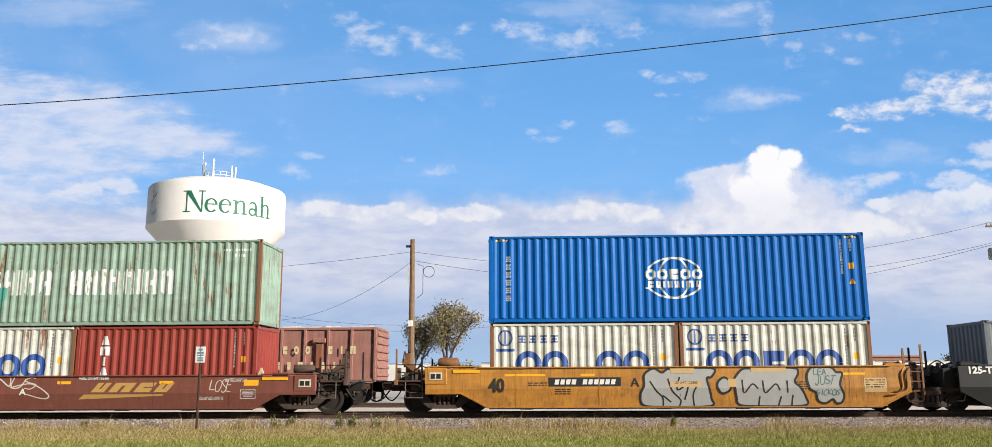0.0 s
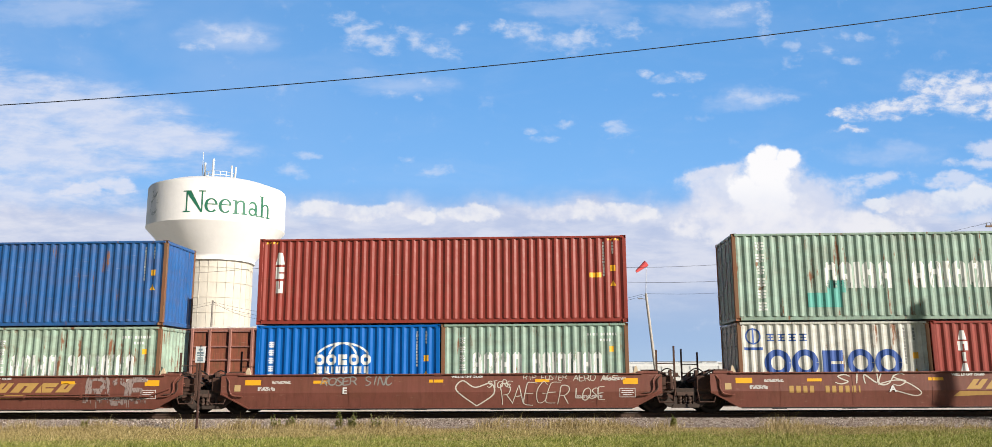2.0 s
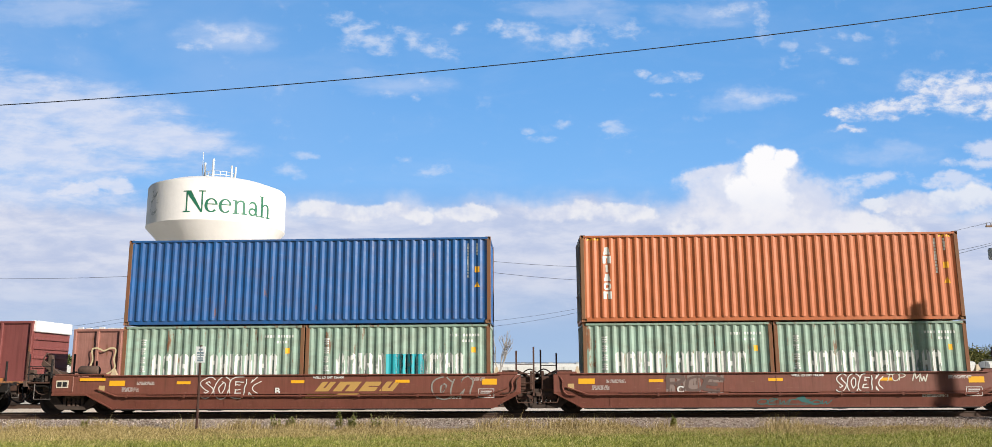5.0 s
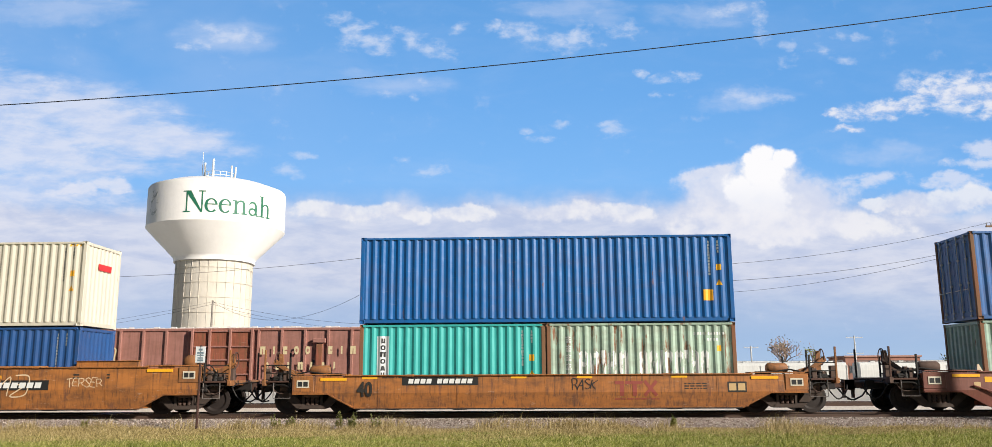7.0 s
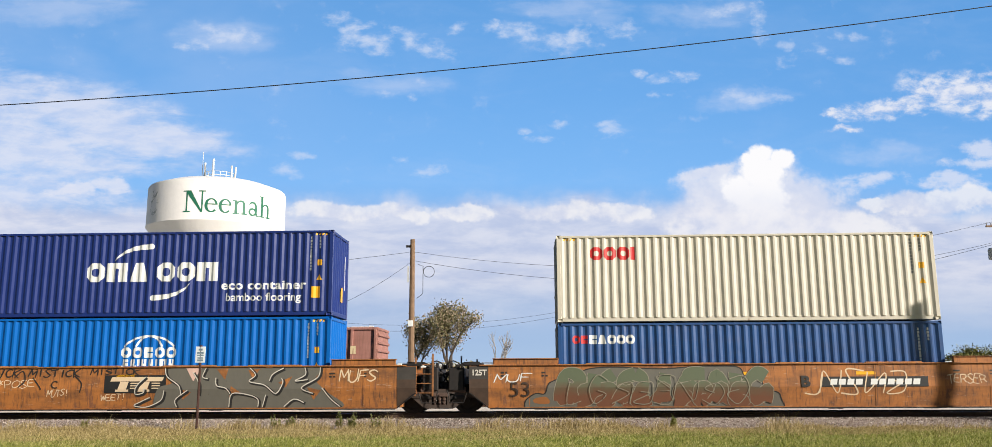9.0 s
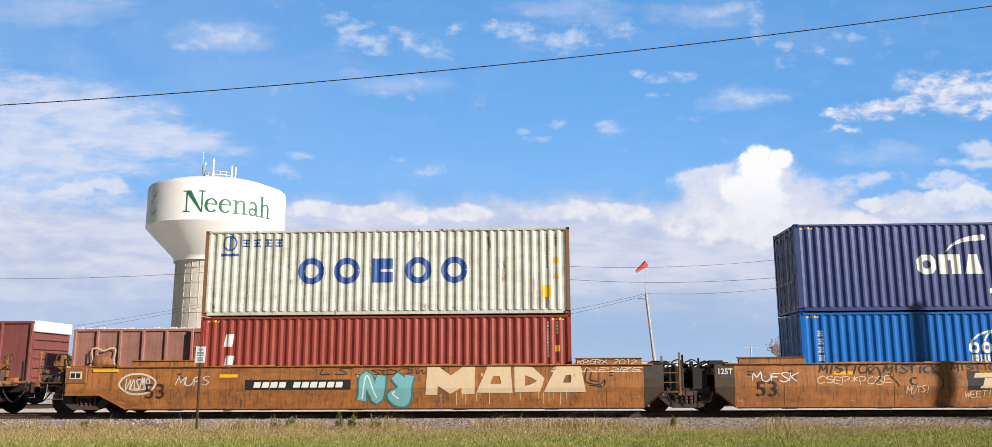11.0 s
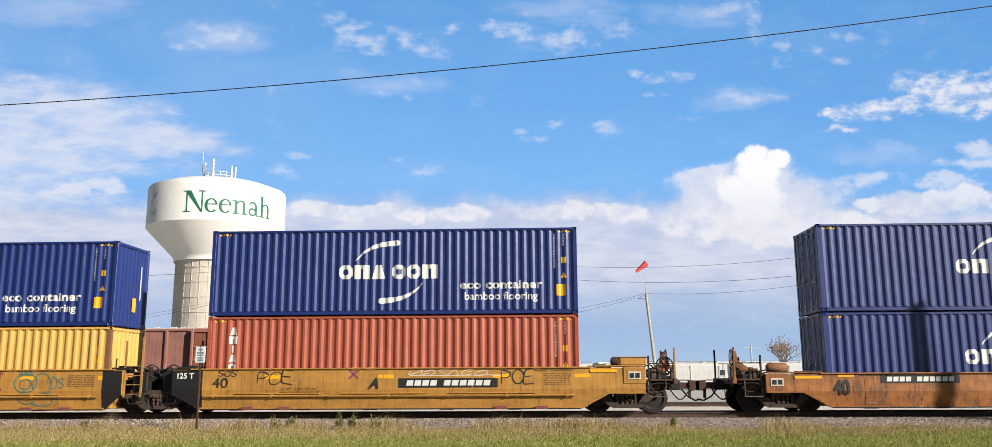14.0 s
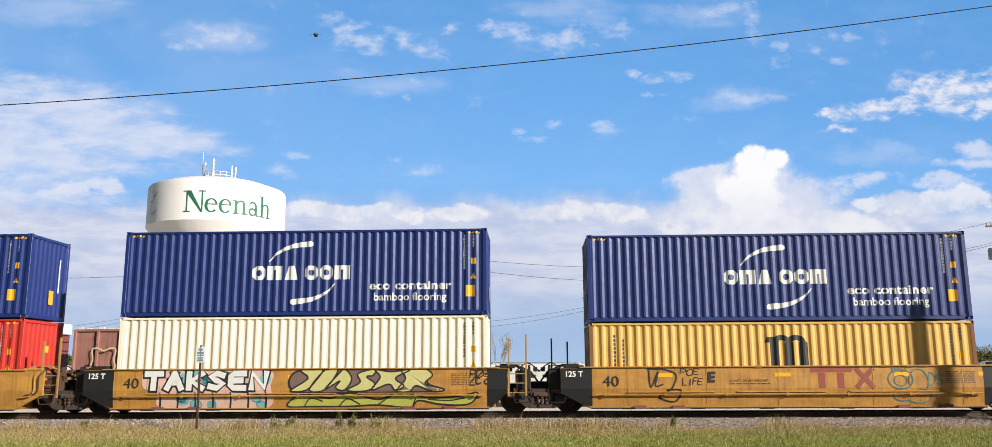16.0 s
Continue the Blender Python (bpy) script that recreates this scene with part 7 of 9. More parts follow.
def wide_letters(c, x0, x1, z, h, mat, groups, gap=0.22):
    """Two words' worth of tall blocks."""
    total = sum(abs(g) for g in groups)
    unit_w = (x1 - x0) / total
    x = x0
    for g in groups:
        if g > 0:
            bm = bmesh.new()
            w = g * unit_w * (1 - gap)
            k = 0.12 * h
            rnd = random.Random(int(x * 100))
            if g > 0.6:
                add_poly(bm, [(-w / 2, -h / 2 + k), (-w / 2 + k, -h / 2), (-w * 0.12, -h / 2), (-w * 0.12, h / 2), (-w / 2 + k, h / 2), (-w / 2, h / 2 - k)])
                add_poly(bm, [(w * 0.12, -h / 2), (w / 2, -h / 2), (w / 2, h / 2 - k), (w / 2 - k, h / 2), (w * 0.12, h / 2)])
                zz = rnd.choice((-0.05, 0.1, 0.3)) * h
                add_bar(bm, -w * 0.12, w * 0.12, zz - 0.1 * h, zz + 0.1 * h)
            else:
                add_bar(bm, -w / 2, w / 2, -h / 2, h / 2)
            mark(c, bm, mat, x + g * unit_w / 2, z, "worn_block")
        x += abs(g) * unit_w


def blue_rings(c, xs, z, size, skip=()):
    """Big blue open rings and blocks in place of the owner's name."""
    for i, x in enumerate(xs):
        if i in skip:
            continue
        if i == 2:
            bm = emblem_shapes("s", 0.95 * size, 0.16)
        else:
            bm = add_stroke(bmesh.new(), arc(0, 0, 0.4 * size, 0.4 * size, 0, 360, 24), 0.24 * size)
        mark(c, bm, INK_BLUE, x, z, "blue_ring")


def small_signs(c, x, z, mat, n=4, size=0.26):
    for i in range(n):
        bm = bmesh.new()
        add_bar(bm, -size * 0.42, size * 0.42, size * 0.26, size * 0.42)
        add_bar(bm, -size * 0.42, size * 0.42, -size * 0.42, -size * 0.28)
        add_bar(bm, -size * 0.3, size * 0.3, -size * 0.08, size * 0.06)
        add_bar(bm, -size * 0.09, size * 0.09, -size * 0.42, size * 0.42)
        mark(c, bm, mat, x + i * size * 1.25, z, "small_sign")


def ship_emblem(c, x, z, mat):
    bm = bmesh.new()
    add_stroke(bm, arc(0, 0.1, 0.22, 0.24, 0, 360, 20), 0.05)
    add_bar(bm, -0.03, 0.03, -0.12, 0.32)
    add_bar(bm, -0.3, 0.3, -0.34, -0.25)
    mark(c, bm, mat, x, z, "ring_emblem")


B = BOX
# blue globe boxes
globe_emblem(B["2t"], 6.08, 1.43)
upright_blocks(B["2t"], 0.64, 2.1, 6, 0.2, W, 0.9, 1.3)
globe_emblem(B["4a"], 2.9, 1.33)
upright_blocks(B["4a"], 0.52, 1.95, 5, 0.2, W, 0.9, 1.3)
globe_emblem(B["10a"], 6.2, 1.6)
upright_blocks(B["10a"], 0.62, 2.2, 6, 0.2, W, 0.9, 1.3)
# off-white boxes with blue rings
for key in ("2a", "2b", "3a"):
    c = B[key]
    ship_emblem(c, 0.5, 2.02, INK_BLUE)
    small_signs(c, 1.05, 2.08, INK_BLUE, 4, 0.28)
    blue_rings(c, [1.25 + 0.87 * i for i in range(5)], 1.27, 0.82, (2,) if key == "2a" else ())
    id_marks(c, plain("grey_marks", (0.2, 0.2, 0.2), 0.6), True, 5.3)
c = B["11t"]
ship_emblem(c, 0.85, 2.35, INK_BLUE)
small_signs(c, 1.4, 2.45, INK_BLUE, 4, 0.3)
blue_rings(c, [3.65 + 1.2 * i for i in range(5)], 1.48, 0.85)
id_marks(c, plain("grey_marks", (0.2, 0.2, 0.2), 0.6), True)
yellow_plate(c, 11.5, 0.75)
# mint boxes with worn words
MINTS = {"3t": (2.9, 5.15, 5.7, 9.35, 1.47, 0.86, PALE_PART), "4b": (1.0, 2.67, 2.95, 5.25, 1.3, 0.72, PALE_PART), "5b": (1.0, 2.67, 2.95, 5.25, 1.3, 0.72, PALE_WORN),
         "6a": (1.0, 2.67, 2.95, 5.25, 1.3, 0.72, PALE_PART), "6b": (1.0, 2.67, 2.95, 5.25, 1.3, 0.72, PALE_PART), "7a": (1.0, 2.67, 2.95, 5.25, 1.3, 0.72, PALE_PART),
         "7b": (1.0, 2.67, 2.95, 5.25, 1.3, 0.72, PALE_WORN), "8b": (1.0, 2.67, 2.95, 5.25, 1.3, 0.8, PALE_WORN)}
for key, (a, b, d, e, z, h, m) in MINTS.items():
    c = B[key]
    wide_letters(c, a, b, z, h, m, [1, 1, 0.5, 1.05, 1.05])
    wide_letters(c, d, e, z, h, m, [1, 1, 0.5, 1, 1, 0.5, 1.05, 1])
    tall = key == "3t"
    upright_blocks(c, 0.9 if tall else 0.7, 2.45 if tall else 2.05, 6, 0.3 if tall else 0.22, PALE_PART, 0.95, 1.32)
    L = c["length"]
    mark(c, bars([0.7] * 4 + [-0.4] + [0.7] * 6, 0.085, 0.4), PALE_PART, L - 0.85, c["tall"] - 0.36, "number_marking")
    mark(c, bars([0.7] * 4, 0.085, 0.4), PALE_PART, L - 0.75, c["tall"] - 0.55, "number_marking")
    if not tall:
        bm = bmesh.new()
        add_bar(bm, -0.07, 0.07, -0.09, 0.09)
        mark(c, bm, yellow_tape(), L - 0.55, 1.75, "height_label", "yellow height label")
bm = bmesh.new()
add_bar(bm, -0.55, 0.55, -0.42, 0.05)
add_bar(bm, 0.1, 0.7, 0.05, 0.45)
mark(B["3t"], bm, decal("fresh_teal", (0.1, 0.42, 0.36), 0.3), 2.9, 0.85, "repair_patch", "darker teal repair patch")
bm = bmesh.new()
add_bar(bm, -0.62, 0.62, -0.32, 0.32)
mark(B["7b"], bm, decal("turquoise_patch", (0.02, 0.42, 0.5), 0.0), 3.3, 1.3, "repair_patch", "bright turquoise repair patch")
# red and brown boxes with upright white blocks
stacked_shapes(B["3b"], 0.97, 2.12, "tnbtrn", 0.29, W)
stacked_shapes(B["6t"], 0.87, 2.35, "tnbtrn", 0.25, W)
stacked_shapes(B["13a"], 0.88, 2.4, "tnbtrn", 0.25, W)
stacked_shapes(B["4t"], 0.72, 2.2, "tsh", 0.4, W, 0.85, 1.2)
for i in range(4):
    bm = bmesh.new()
    add_bar(bm, -0.15, 0.13, -0.2, 0.2, 0.06)
    mark(B["11a"], bm, W, 0.95 + 0.03 * i, 2.1 - 0.7 * i, "upright_sign")
# small red emblems
mark(B["9t"], emblem_shapes("rrrb", 0.43, 0.08), INK_RED, 1.85, 2.26, "red_emblem", "red rounded emblem blocks")
mark(B["5a"], emblem_shapes("rrrb", 0.34, 0.08), INK_RED, 1.15, 1.95, "red_emblem", "red rounded emblem blocks")
mark(B["9a"], emblem_shapes("rs", 0.26, 0.1), INK_RED, 0.72, 2.05, "red_emblem")
mark(B["9a"], emblem_shapes("strrr", 0.29, 0.08), W, 1.75, 2.05, "white_emblem")
mark(B["5t"], emblem_shapes("thb", 0.3, 0.12, 0.2), W, 0.72, 2.28, "white_emblem")
bm = bmesh.new()
add_bar(bm, -0.28, 0.38, -0.04, 0.04)
mark(B["5t"], bm, INK_RED, 0.72, 2.52, "red_bar")
# white panel on the turquoise box
bm = bmesh.new()
add_bar(bm, -0.2, 0.2, -0.85, 0.6)
mark(B["8a"], bm, decal("white_panel", (0.8, 0.82, 0.84), 0.0), 0.78, 1.6, "name_panel", "white upright name panel")
INK = plain("black_ink", (0.02, 0.02, 0.022), 0.6)
for i, kind in enumerate("hrnrth"):
    bm = emblem_shapes(kind, 0.16, 0.16)
    L = B["8a"]["length"]
    surface, xs = rib_surface(L)
    part("upright_sign", wrap(bm, surface, xs, (), 0.008, 0.78 - L / 2, 2.05 - 0.22 * i), INK, B["8a"])
# navy boxes
for key, x, z, s, ex, ez, es in (("10t", 6.13, 1.5, 1.36, 9.95, 1.02, 1.05), ("12a", 6.05, 1.43, 1.0, 9.72, 0.97, 1.0), ("12t", 6.05, 1.43, 1.0, 9.72, 0.97, 1.0), ("13t", 6.0, 1.43, 1.0, 9.75, 0.97, 1.0),
                                 ("14t", 6.1, 1.43, 1.0, 9.75, 0.97, 1.0), ("15t", 6.05, 1.43, 1.0, 9.72, 0.97, 1.0), ("16t", 6.05, 1.43, 1.0, 9.72, 0.97, 1.0)):
    swoosh_emblem(B[key], x, z, s, 0.8 if key == "10t" else 1.0)
    eco_words(B[key], ex, ez, es)
    yellow_plate(B[key], 11.72, 0.78, 0.3, 0.38)
    hazard_stripes(B[key])
# heavy dark emblem on the sand box
bm = bmesh.new()
for x in (-0.36, 0.1, 0.56):
    add_bar(bm, x - 0.14, x + 0.14, -0.5, 0.3)
for x in (-0.13, 0.33):
    add_stroke(bm, arc(x, 0.24, 0.25, 0.22, 0, 180, 10), 0.17)
add_bar(bm, -0.66, -0.22, 0.3, 0.48, 0.08)
add_bar(bm, -0.75, 0.85, -0.6, -0.5, 0.05)
mark(B["14a"], bm, INK, 6.3, 1.62, "dark_emblem", "heavy black wave emblem")
mark(B["14a"], column(9, 0.1, 1.3), INK, 0.82, 2.2, "upright_marking")
mark(B["14a"], column(7, 0.1, 1.3), INK, 1.1, 2.05, "upright_marking")
for key in ("2t", "4a", "4t", "5t", "6t", "7t", "8t", "9a", "9t", "10a", "10t", "11a", "12a", "12t", "13a", "13t", "14a", "14t", "15a", "15t", "16a", "16t", "3b", "5a", "8a"):
    id_marks(B[key], plain("grey_marks", (0.2, 0.2, 0.2), 0.6) if key in ("9t", "15a", "5a", "14a") else None, key not in ("9a",))
for key in ("2t", "4t", "6t", "9t", "10a", "13a", "11a", "16a"):
    hazard_stripes(B[key])
yellow_plate(B["8t"], 11.45, 0.86, 0.32, 0.36)
yellow_plate(B["4t"], 11.25, 1.55, 0.4, 0.16)


# marks on the front end of some boxes, seen as they come into view
def end_mark(c, y, z, w, h, mat, name="end_label"):
    x = c["length"] / 2 + 0.005
    bm = bmesh.new()
    vs = [bm.verts.new(v) for v in ((x, y - w / 2, z - h / 2), (x, y + w / 2, z - h / 2), (x, y + w / 2, z + h / 2), (x, y - w / 2, z + h / 2))]
    bm.faces.new(vs)
    return part(name, bm, mat, c)


for key in ("10t", "12t", "13t", "14t", "15t", "16t"):
    end_mark(B[key], 0.2, 0.8, 0.28, 0.5, yellow_tape())
    end_mark(B[key], 0.62, 1.6, 0.08, 1.2, W)
end_mark(B["9t"], 0.1, 2.1, 0.9, 0.22, INK_RED)
end_mark(B["4t"], -0.4, 2.35, 0.7, 0.3, W)
end_mark(B["4t"], 0.3, 0.55, 0.35, 0.28, yellow_tape())
end_mark(B["16a"], 0.2, 1.9, 0.3, 0.24, yellow_tape())


# ---- markings and graffiti on the cars ----
def block_text(c, words, x, z, h, mat, squeeze=1.0, shear=0.0, bold=0.0, name="lettering"):
    return sign_on(c, text_bm(words, h, squeeze, shear, 1.0, bold), mat, x, z, name, lift=0.019)


def number_patch(c, x0, x1, z, h=0.3, patch=True):
    """Car number as bars, on a black patch."""
    if patch:
        bm = bmesh.new()
        add_bar(bm, x0, x1, -h / 2, h / 2)
        sign_on(c, bm, decal("black_patch", (0.02, 0.02, 0.02), 0.1), 0, z, "number_patch", "black number patch")
    k = h * 0.56
    per = (x1 - x0) / k * 0.94
    g = 0.3
    w = (per - 1.2) / 11 - g
    sign_on(c, bars([w] * 4 + [-0.8] + [w] * 6, k, g, 0.2), W, (x0 + x1) / 2, z, "number_bar", lift=0.009)


def reflector(c, x, z, w=0.5, h=0.12):
    bm = bmesh.new()
    add_bar(bm, x - w / 2, x + w / 2, z - h / 2, z + h / 2)
    sign_on(c, bm, yellow_tape(), 0, 0, "reflector", "yellow reflective strip")


def fine_print(c, x, z, w, rows, mat=None, size=0.035):
    rnd = random.Random(int(x * 31 + z * 17))
    bm = bmesh.new()
    for r in range(rows):
        p = x - w / 2
        while p < x + w / 2 - 0.05:
            q = p + rnd.uniform(0.05, 0.22)
            add_bar(bm, p, min(q, x + w / 2), z - r * size * 2 - size / 2, z - r * size * 2 + size / 2)
            p = q + 0.035
    sign_on(c, bm, mat or W, 0, 0, "fine_print")


STROKES = [[(0, 1), (0.05, 0), (0.7, 0.08)], [(0.85, 0.8), (0.3, 1), (0, 0.5), (0.35, 0), (0.85, 0.25), (0.4, 0.5)], [(0, 0.95), (0.8, 0.9), (0.1, 0.08), (0.95, 0)],
           [(0, 0), (0.42, 1), (0.85, 0)], [(0, 0), (0.05, 1), (0.75, 0.78), (0.12, 0.5), (0.85, 0)], [(0.8, 0.95), (0.1, 0.85), (0.2, 0.55), (0.8, 0.4), (0.6, 0.02), (0, 0.08)],
           [(0, 1), (0.25, 0), (0.45, 0.7), (0.65, 0), (0.95, 1)], [(0.45, 1), (0.0, 0.6), (0.2, 0.02), (0.8, 0.1), (0.9, 0.7), (0.45, 1.0)], [(0, 0), (0.05, 0.95), (0.85, 0.05), (0.9, 1)],
           [(0.8, 0.9), (0.1, 0.95), (0.05, 0.05), (0.85, 0.0), (0.15, 0.5), (0.6, 0.52)]]


def scribble(c, x0, x1, z0, z1, mat, width, seed, loops=9, name="tag_graffiti", lift=0.005):
    """A quick hand-sprayed line of hooks, loops and slashes."""
    rnd = random.Random(seed)
    n = max(2, round(loops * 0.6))
    w = (x1 - x0) / n
    bm = bmesh.new()
    for i in range(n):
        fx, fz = rnd.random() < 0.5, rnd.random() < 0.4
        s = [(1 - a if fx else a, 1 - b if fz else b) for a, b in rnd.choice(STROKES)]
        up = rnd.uniform(-0.12, 0.12)
        tall = rnd.uniform(0.75, 1.0)
        pts = []
        for px, pz in s:
            zz = z0 + (z1 - z0) * min(max(pz * tall + up + rnd.uniform(-0.06, 0.06), 0), 1)
            pts.append((x0 + w * (i + 0.06 + 0.98 * px + 0.2 * (pz - 0.5)), zz))
        add_stroke(bm, flow(pts, 6), width * rnd.uniform(0.8, 1.15))
    tail = flow([(x0 + rnd.uniform(0, 0.3) * (x1 - x0), z0 + 0.06 * (z1 - z0)), ((x0 + x1) / 2, z0), (x1 - 0.1 * (x1 - x0), z0 + 0.1 * (z1 - z0))], 5)
    if rnd.random() < 0.5:
        add_stroke(bm, tail, width * 0.9)
    ob = sign_on(c, bm, mat, 0, 0, name, lift=lift)
    return ob


RING = [(0.5, 1.0), (0.12, 0.82), (0.02, 0.45), (0.2, 0.05), (0.65, 0.0), (0.95, 0.35), (0.9, 0.8), (0.5, 1.0)]
LET = {"R": [[(0.02, 0), (0.04, 0.5), (0.02, 1), (0.6, 0.98), (0.8, 0.74), (0.55, 0.5), (0.1, 0.47)], [(0.42, 0.47), (0.9, 0)]], "O": [RING],
       "E": [[(0.9, 0.98), (0.2, 0.98), (0.04, 0.8), (0.02, 0.2), (0.2, 0.02), (0.9, 0)], [(0.05, 0.5), (0.7, 0.52)]], "S": [[(0.88, 0.86), (0.5, 1), (0.1, 0.78), (0.45, 0.52), (0.9, 0.3), (0.5, 0), (0.05, 0.12)]],
       "K": [[(0.05, 1), (0.05, 0)], [(0.9, 1), (0.2, 0.5), (0.9, 0)]], "J": [[(0.2, 1), (0.9, 0.97)], [(0.62, 0.97), (0.6, 0.2), (0.3, 0), (0.02, 0.22)]], "B": [[(0.05, 0), (0.05, 1), (0.6, 0.95), (0.65, 0.6), (0.1, 0.52)], [(0.3, 0.52), (0.85, 0.4), (0.75, 0.05), (0.05, 0)]],
       "Y": [[(0, 1), (0.45, 0.5)], [(0.95, 1), (0.4, 0)]], "N": [[(0.02, 0), (0.06, 1), (0.85, 0.02), (0.95, 1)]], "I": [[(0.5, 0), (0.5, 1)]], "C": [[(0.9, 0.85), (0.5, 1), (0.05, 0.6), (0.2, 0.08), (0.6, 0), (0.92, 0.2)]]}
LET.update({"A": [[(0, 0), (0.45, 1)], [(0.45, 1), (0.9, 0)], [(0.2, 0.38), (0.72, 0.4)]], "D": [[(0.05, 0), (0.05, 1), (0.6, 0.9), (0.92, 0.5), (0.6, 0.08), (0.05, 0)]], "F": [[(0.9, 1), (0.1, 0.97)], [(0.1, 0.97), (0.08, 0)], [(0.1, 0.52), (0.7, 0.55)]],
            "G": [[(0.9, 0.85), (0.5, 1), (0.05, 0.6), (0.2, 0.08), (0.6, 0), (0.92, 0.2), (0.9, 0.45)], [(0.9, 0.45), (0.55, 0.45)]], "H": [[(0.05, 1), (0.05, 0)], [(0.9, 1), (0.9, 0)], [(0.05, 0.5), (0.9, 0.52)]],
            "L": [[(0.08, 1), (0.05, 0.02)], [(0.05, 0.02), (0.85, 0)]], "M": [[(0.0, 0), (0.1, 1)], [(0.1, 1), (0.48, 0.3)], [(0.48, 0.3), (0.9, 1)], [(0.9, 1), (0.98, 0)]], "P": [[(0.05, 0), (0.05, 1), (0.6, 0.97), (0.85, 0.72), (0.55, 0.48), (0.1, 0.47)]],
            "T": [[(0, 0.97), (0.95, 1)], [(0.48, 0.98), (0.45, 0)]], "U": [[(0.05, 1), (0.08, 0.25), (0.45, 0), (0.85, 0.25), (0.92, 1)]], "W": [[(0, 1), (0.22, 0)], [(0.22, 0), (0.48, 0.7)], [(0.48, 0.7), (0.72, 0)], [(0.72, 0), (0.98, 1)]],
            "!": [[(0.45, 1), (0.4, 0.35)], [(0.38, 0.12), (0.36, 0.0)]], "*": [[(0.1, 0.3), (0.8, 0.75)], [(0.1, 0.75), (0.8, 0.3)], [(0.45, 0.2), (0.45, 0.85)]], " ": [], "2": [[(0.1, 0.8), (0.5, 1), (0.85, 0.75), (0.1, 0.02), (0.9, 0)]], "0": [RING], "1": [[(0.3, 0.8), (0.5, 1), (0.5, 0)]],
            "V": [[(0, 1), (0.45, 0)], [(0.45, 0), (0.95, 1)]], "X": [[(0, 1), (0.95, 0)], [(0, 0), (0.95, 1)]], "Q": [RING, [(0.55, 0.3), (0.98, -0.05)]], "Z": [[(0.05, 0.97), (0.9, 1)], [(0.9, 1), (0.05, 0.02)], [(0.05, 0.02), (0.95, 0)]]})


def hand_letters(c, word, x0, x1, z0, z1, mat, width, seed=1, drips=0, lift=0.008, name="tag_graffiti"):
    """Brushed or sprayed letters, loosely spaced; drips run down from some."""
    rnd = random.Random(seed)
    w = (x1 - x0) / len(word)
    tall = z1 - z0
    bm = bmesh.new()
    for i, ch in enumerate(word):
        dz, size, turn, slant = rnd.uniform(-0.09, 0.09) * tall, rnd.uniform(0.8, 1.12), rnd.uniform(-0.16, 0.16), rnd.uniform(0.0, 0.28)
        cx, cz = x0 + w * (i + 0.5), (z0 + z1) / 2 + dz
        for path in LET[ch]:
            pts = []
            for px, pz in path:
                u, v = (px - 0.48) * w * 1.02, (pz - 0.5) * tall * size
                u += slant * v + rnd.uniform(-0.03, 0.03) * w
                pts.append((cx + u - turn * v, cz + v + turn * u))
            line = flow(pts, 6)
            base = width * rnd.uniform(0.8, 1.1)
            add_stroke(bm, line, [base * (0.75 + 0.35 * math.sin(math.pi * q / (len(line) - 1))) for q in range(len(line))])
    for i in range(drips):
        px = rnd.uniform(x0, x1)
        add_bar(bm, px, px + 0.03, max(0.2, z0 - rnd.uniform(0.05, 0.25)), z0 + 0.1)
    sign_on(c, bm, mat, 0, 0, name, lift=lift)


def slab_letters(c, word, x0, x1, z0, z1, fill, line, thick, edge=0.05, lift=0.010):
    """Straight heavy letters with a dark edge, each with square ends."""
    w = (x1 - x0) / len(word)
    for i, ch in enumerate(word):
        paths = [[(x0 + w * (i + 0.14 + 0.74 * px), z0 + thick / 2 + (z1 - z0 - thick) * pz) for px, pz in path] for path in LET[ch]]
        for width, mat, name, up in ((thick + 2 * edge, line, "graffiti_outline", 0.0), (thick, fill, "graffiti_letter", 0.0015)):
            for path in paths:
                a, b = Vector(path[0]), Vector(path[-1])
                p, q = Vector(path[1]), Vector(path[-2])
                more = 0.4 * thick + (edge if mat is line else 0)
                path = [tuple(a + (a - p).normalized() * more)] + path[1:-1] + [tuple(b + (b - q).normalized() * more)]
                bm = add_stroke(bmesh.new(), path, width)
                for v in bm.verts:
                    hold_in(v, c["drawn"] - 0.012)
                sign_on(c, bm, mat, 0, 0, name, lift=lift + up + 0.0004 * i)


def throw_up(c, outline, lines, fill, line, edge=0.07, inner=0.05, lift=0.010):
    """One swollen sprayed shape with a heavy edge and a few lines drawn into it."""
    top = c["drawn"] - 0.012
    ring = [(x, min(max(z, 0.185), top)) for x, z in flow(outline, 5, True)]
    sign_on(c, add_poly(bmesh.new(), ring), fill, 0, 0, "graffiti_shape", lift=lift)
    if line:
        bm = add_stroke(bmesh.new(), ring + ring[:1], edge)
        for v in bm.verts:
            hold_in(v, top)
        sign_on(c, bm, line, 0, 0, "graffiti_outline", lift=lift + 0.0015)
    for path in lines:
        bm = add_stroke(bmesh.new(), flow(path, 5), inner)
        for v in bm.verts:
            hold_in(v, top)
        sign_on(c, bm, line, 0, 0, "graffiti_line", lift=lift + 0.003)


def spray_lines(c, paths, mat, width, lift=0.016, name="graffiti_line"):
    for path in paths:
        bm = add_stroke(bmesh.new(), flow(path, 5), width)
        for v in bm.verts:
            hold_in(v, c["drawn"] - 0.012)
        sign_on(c, bm, mat, 0, 0, name, lift=lift)


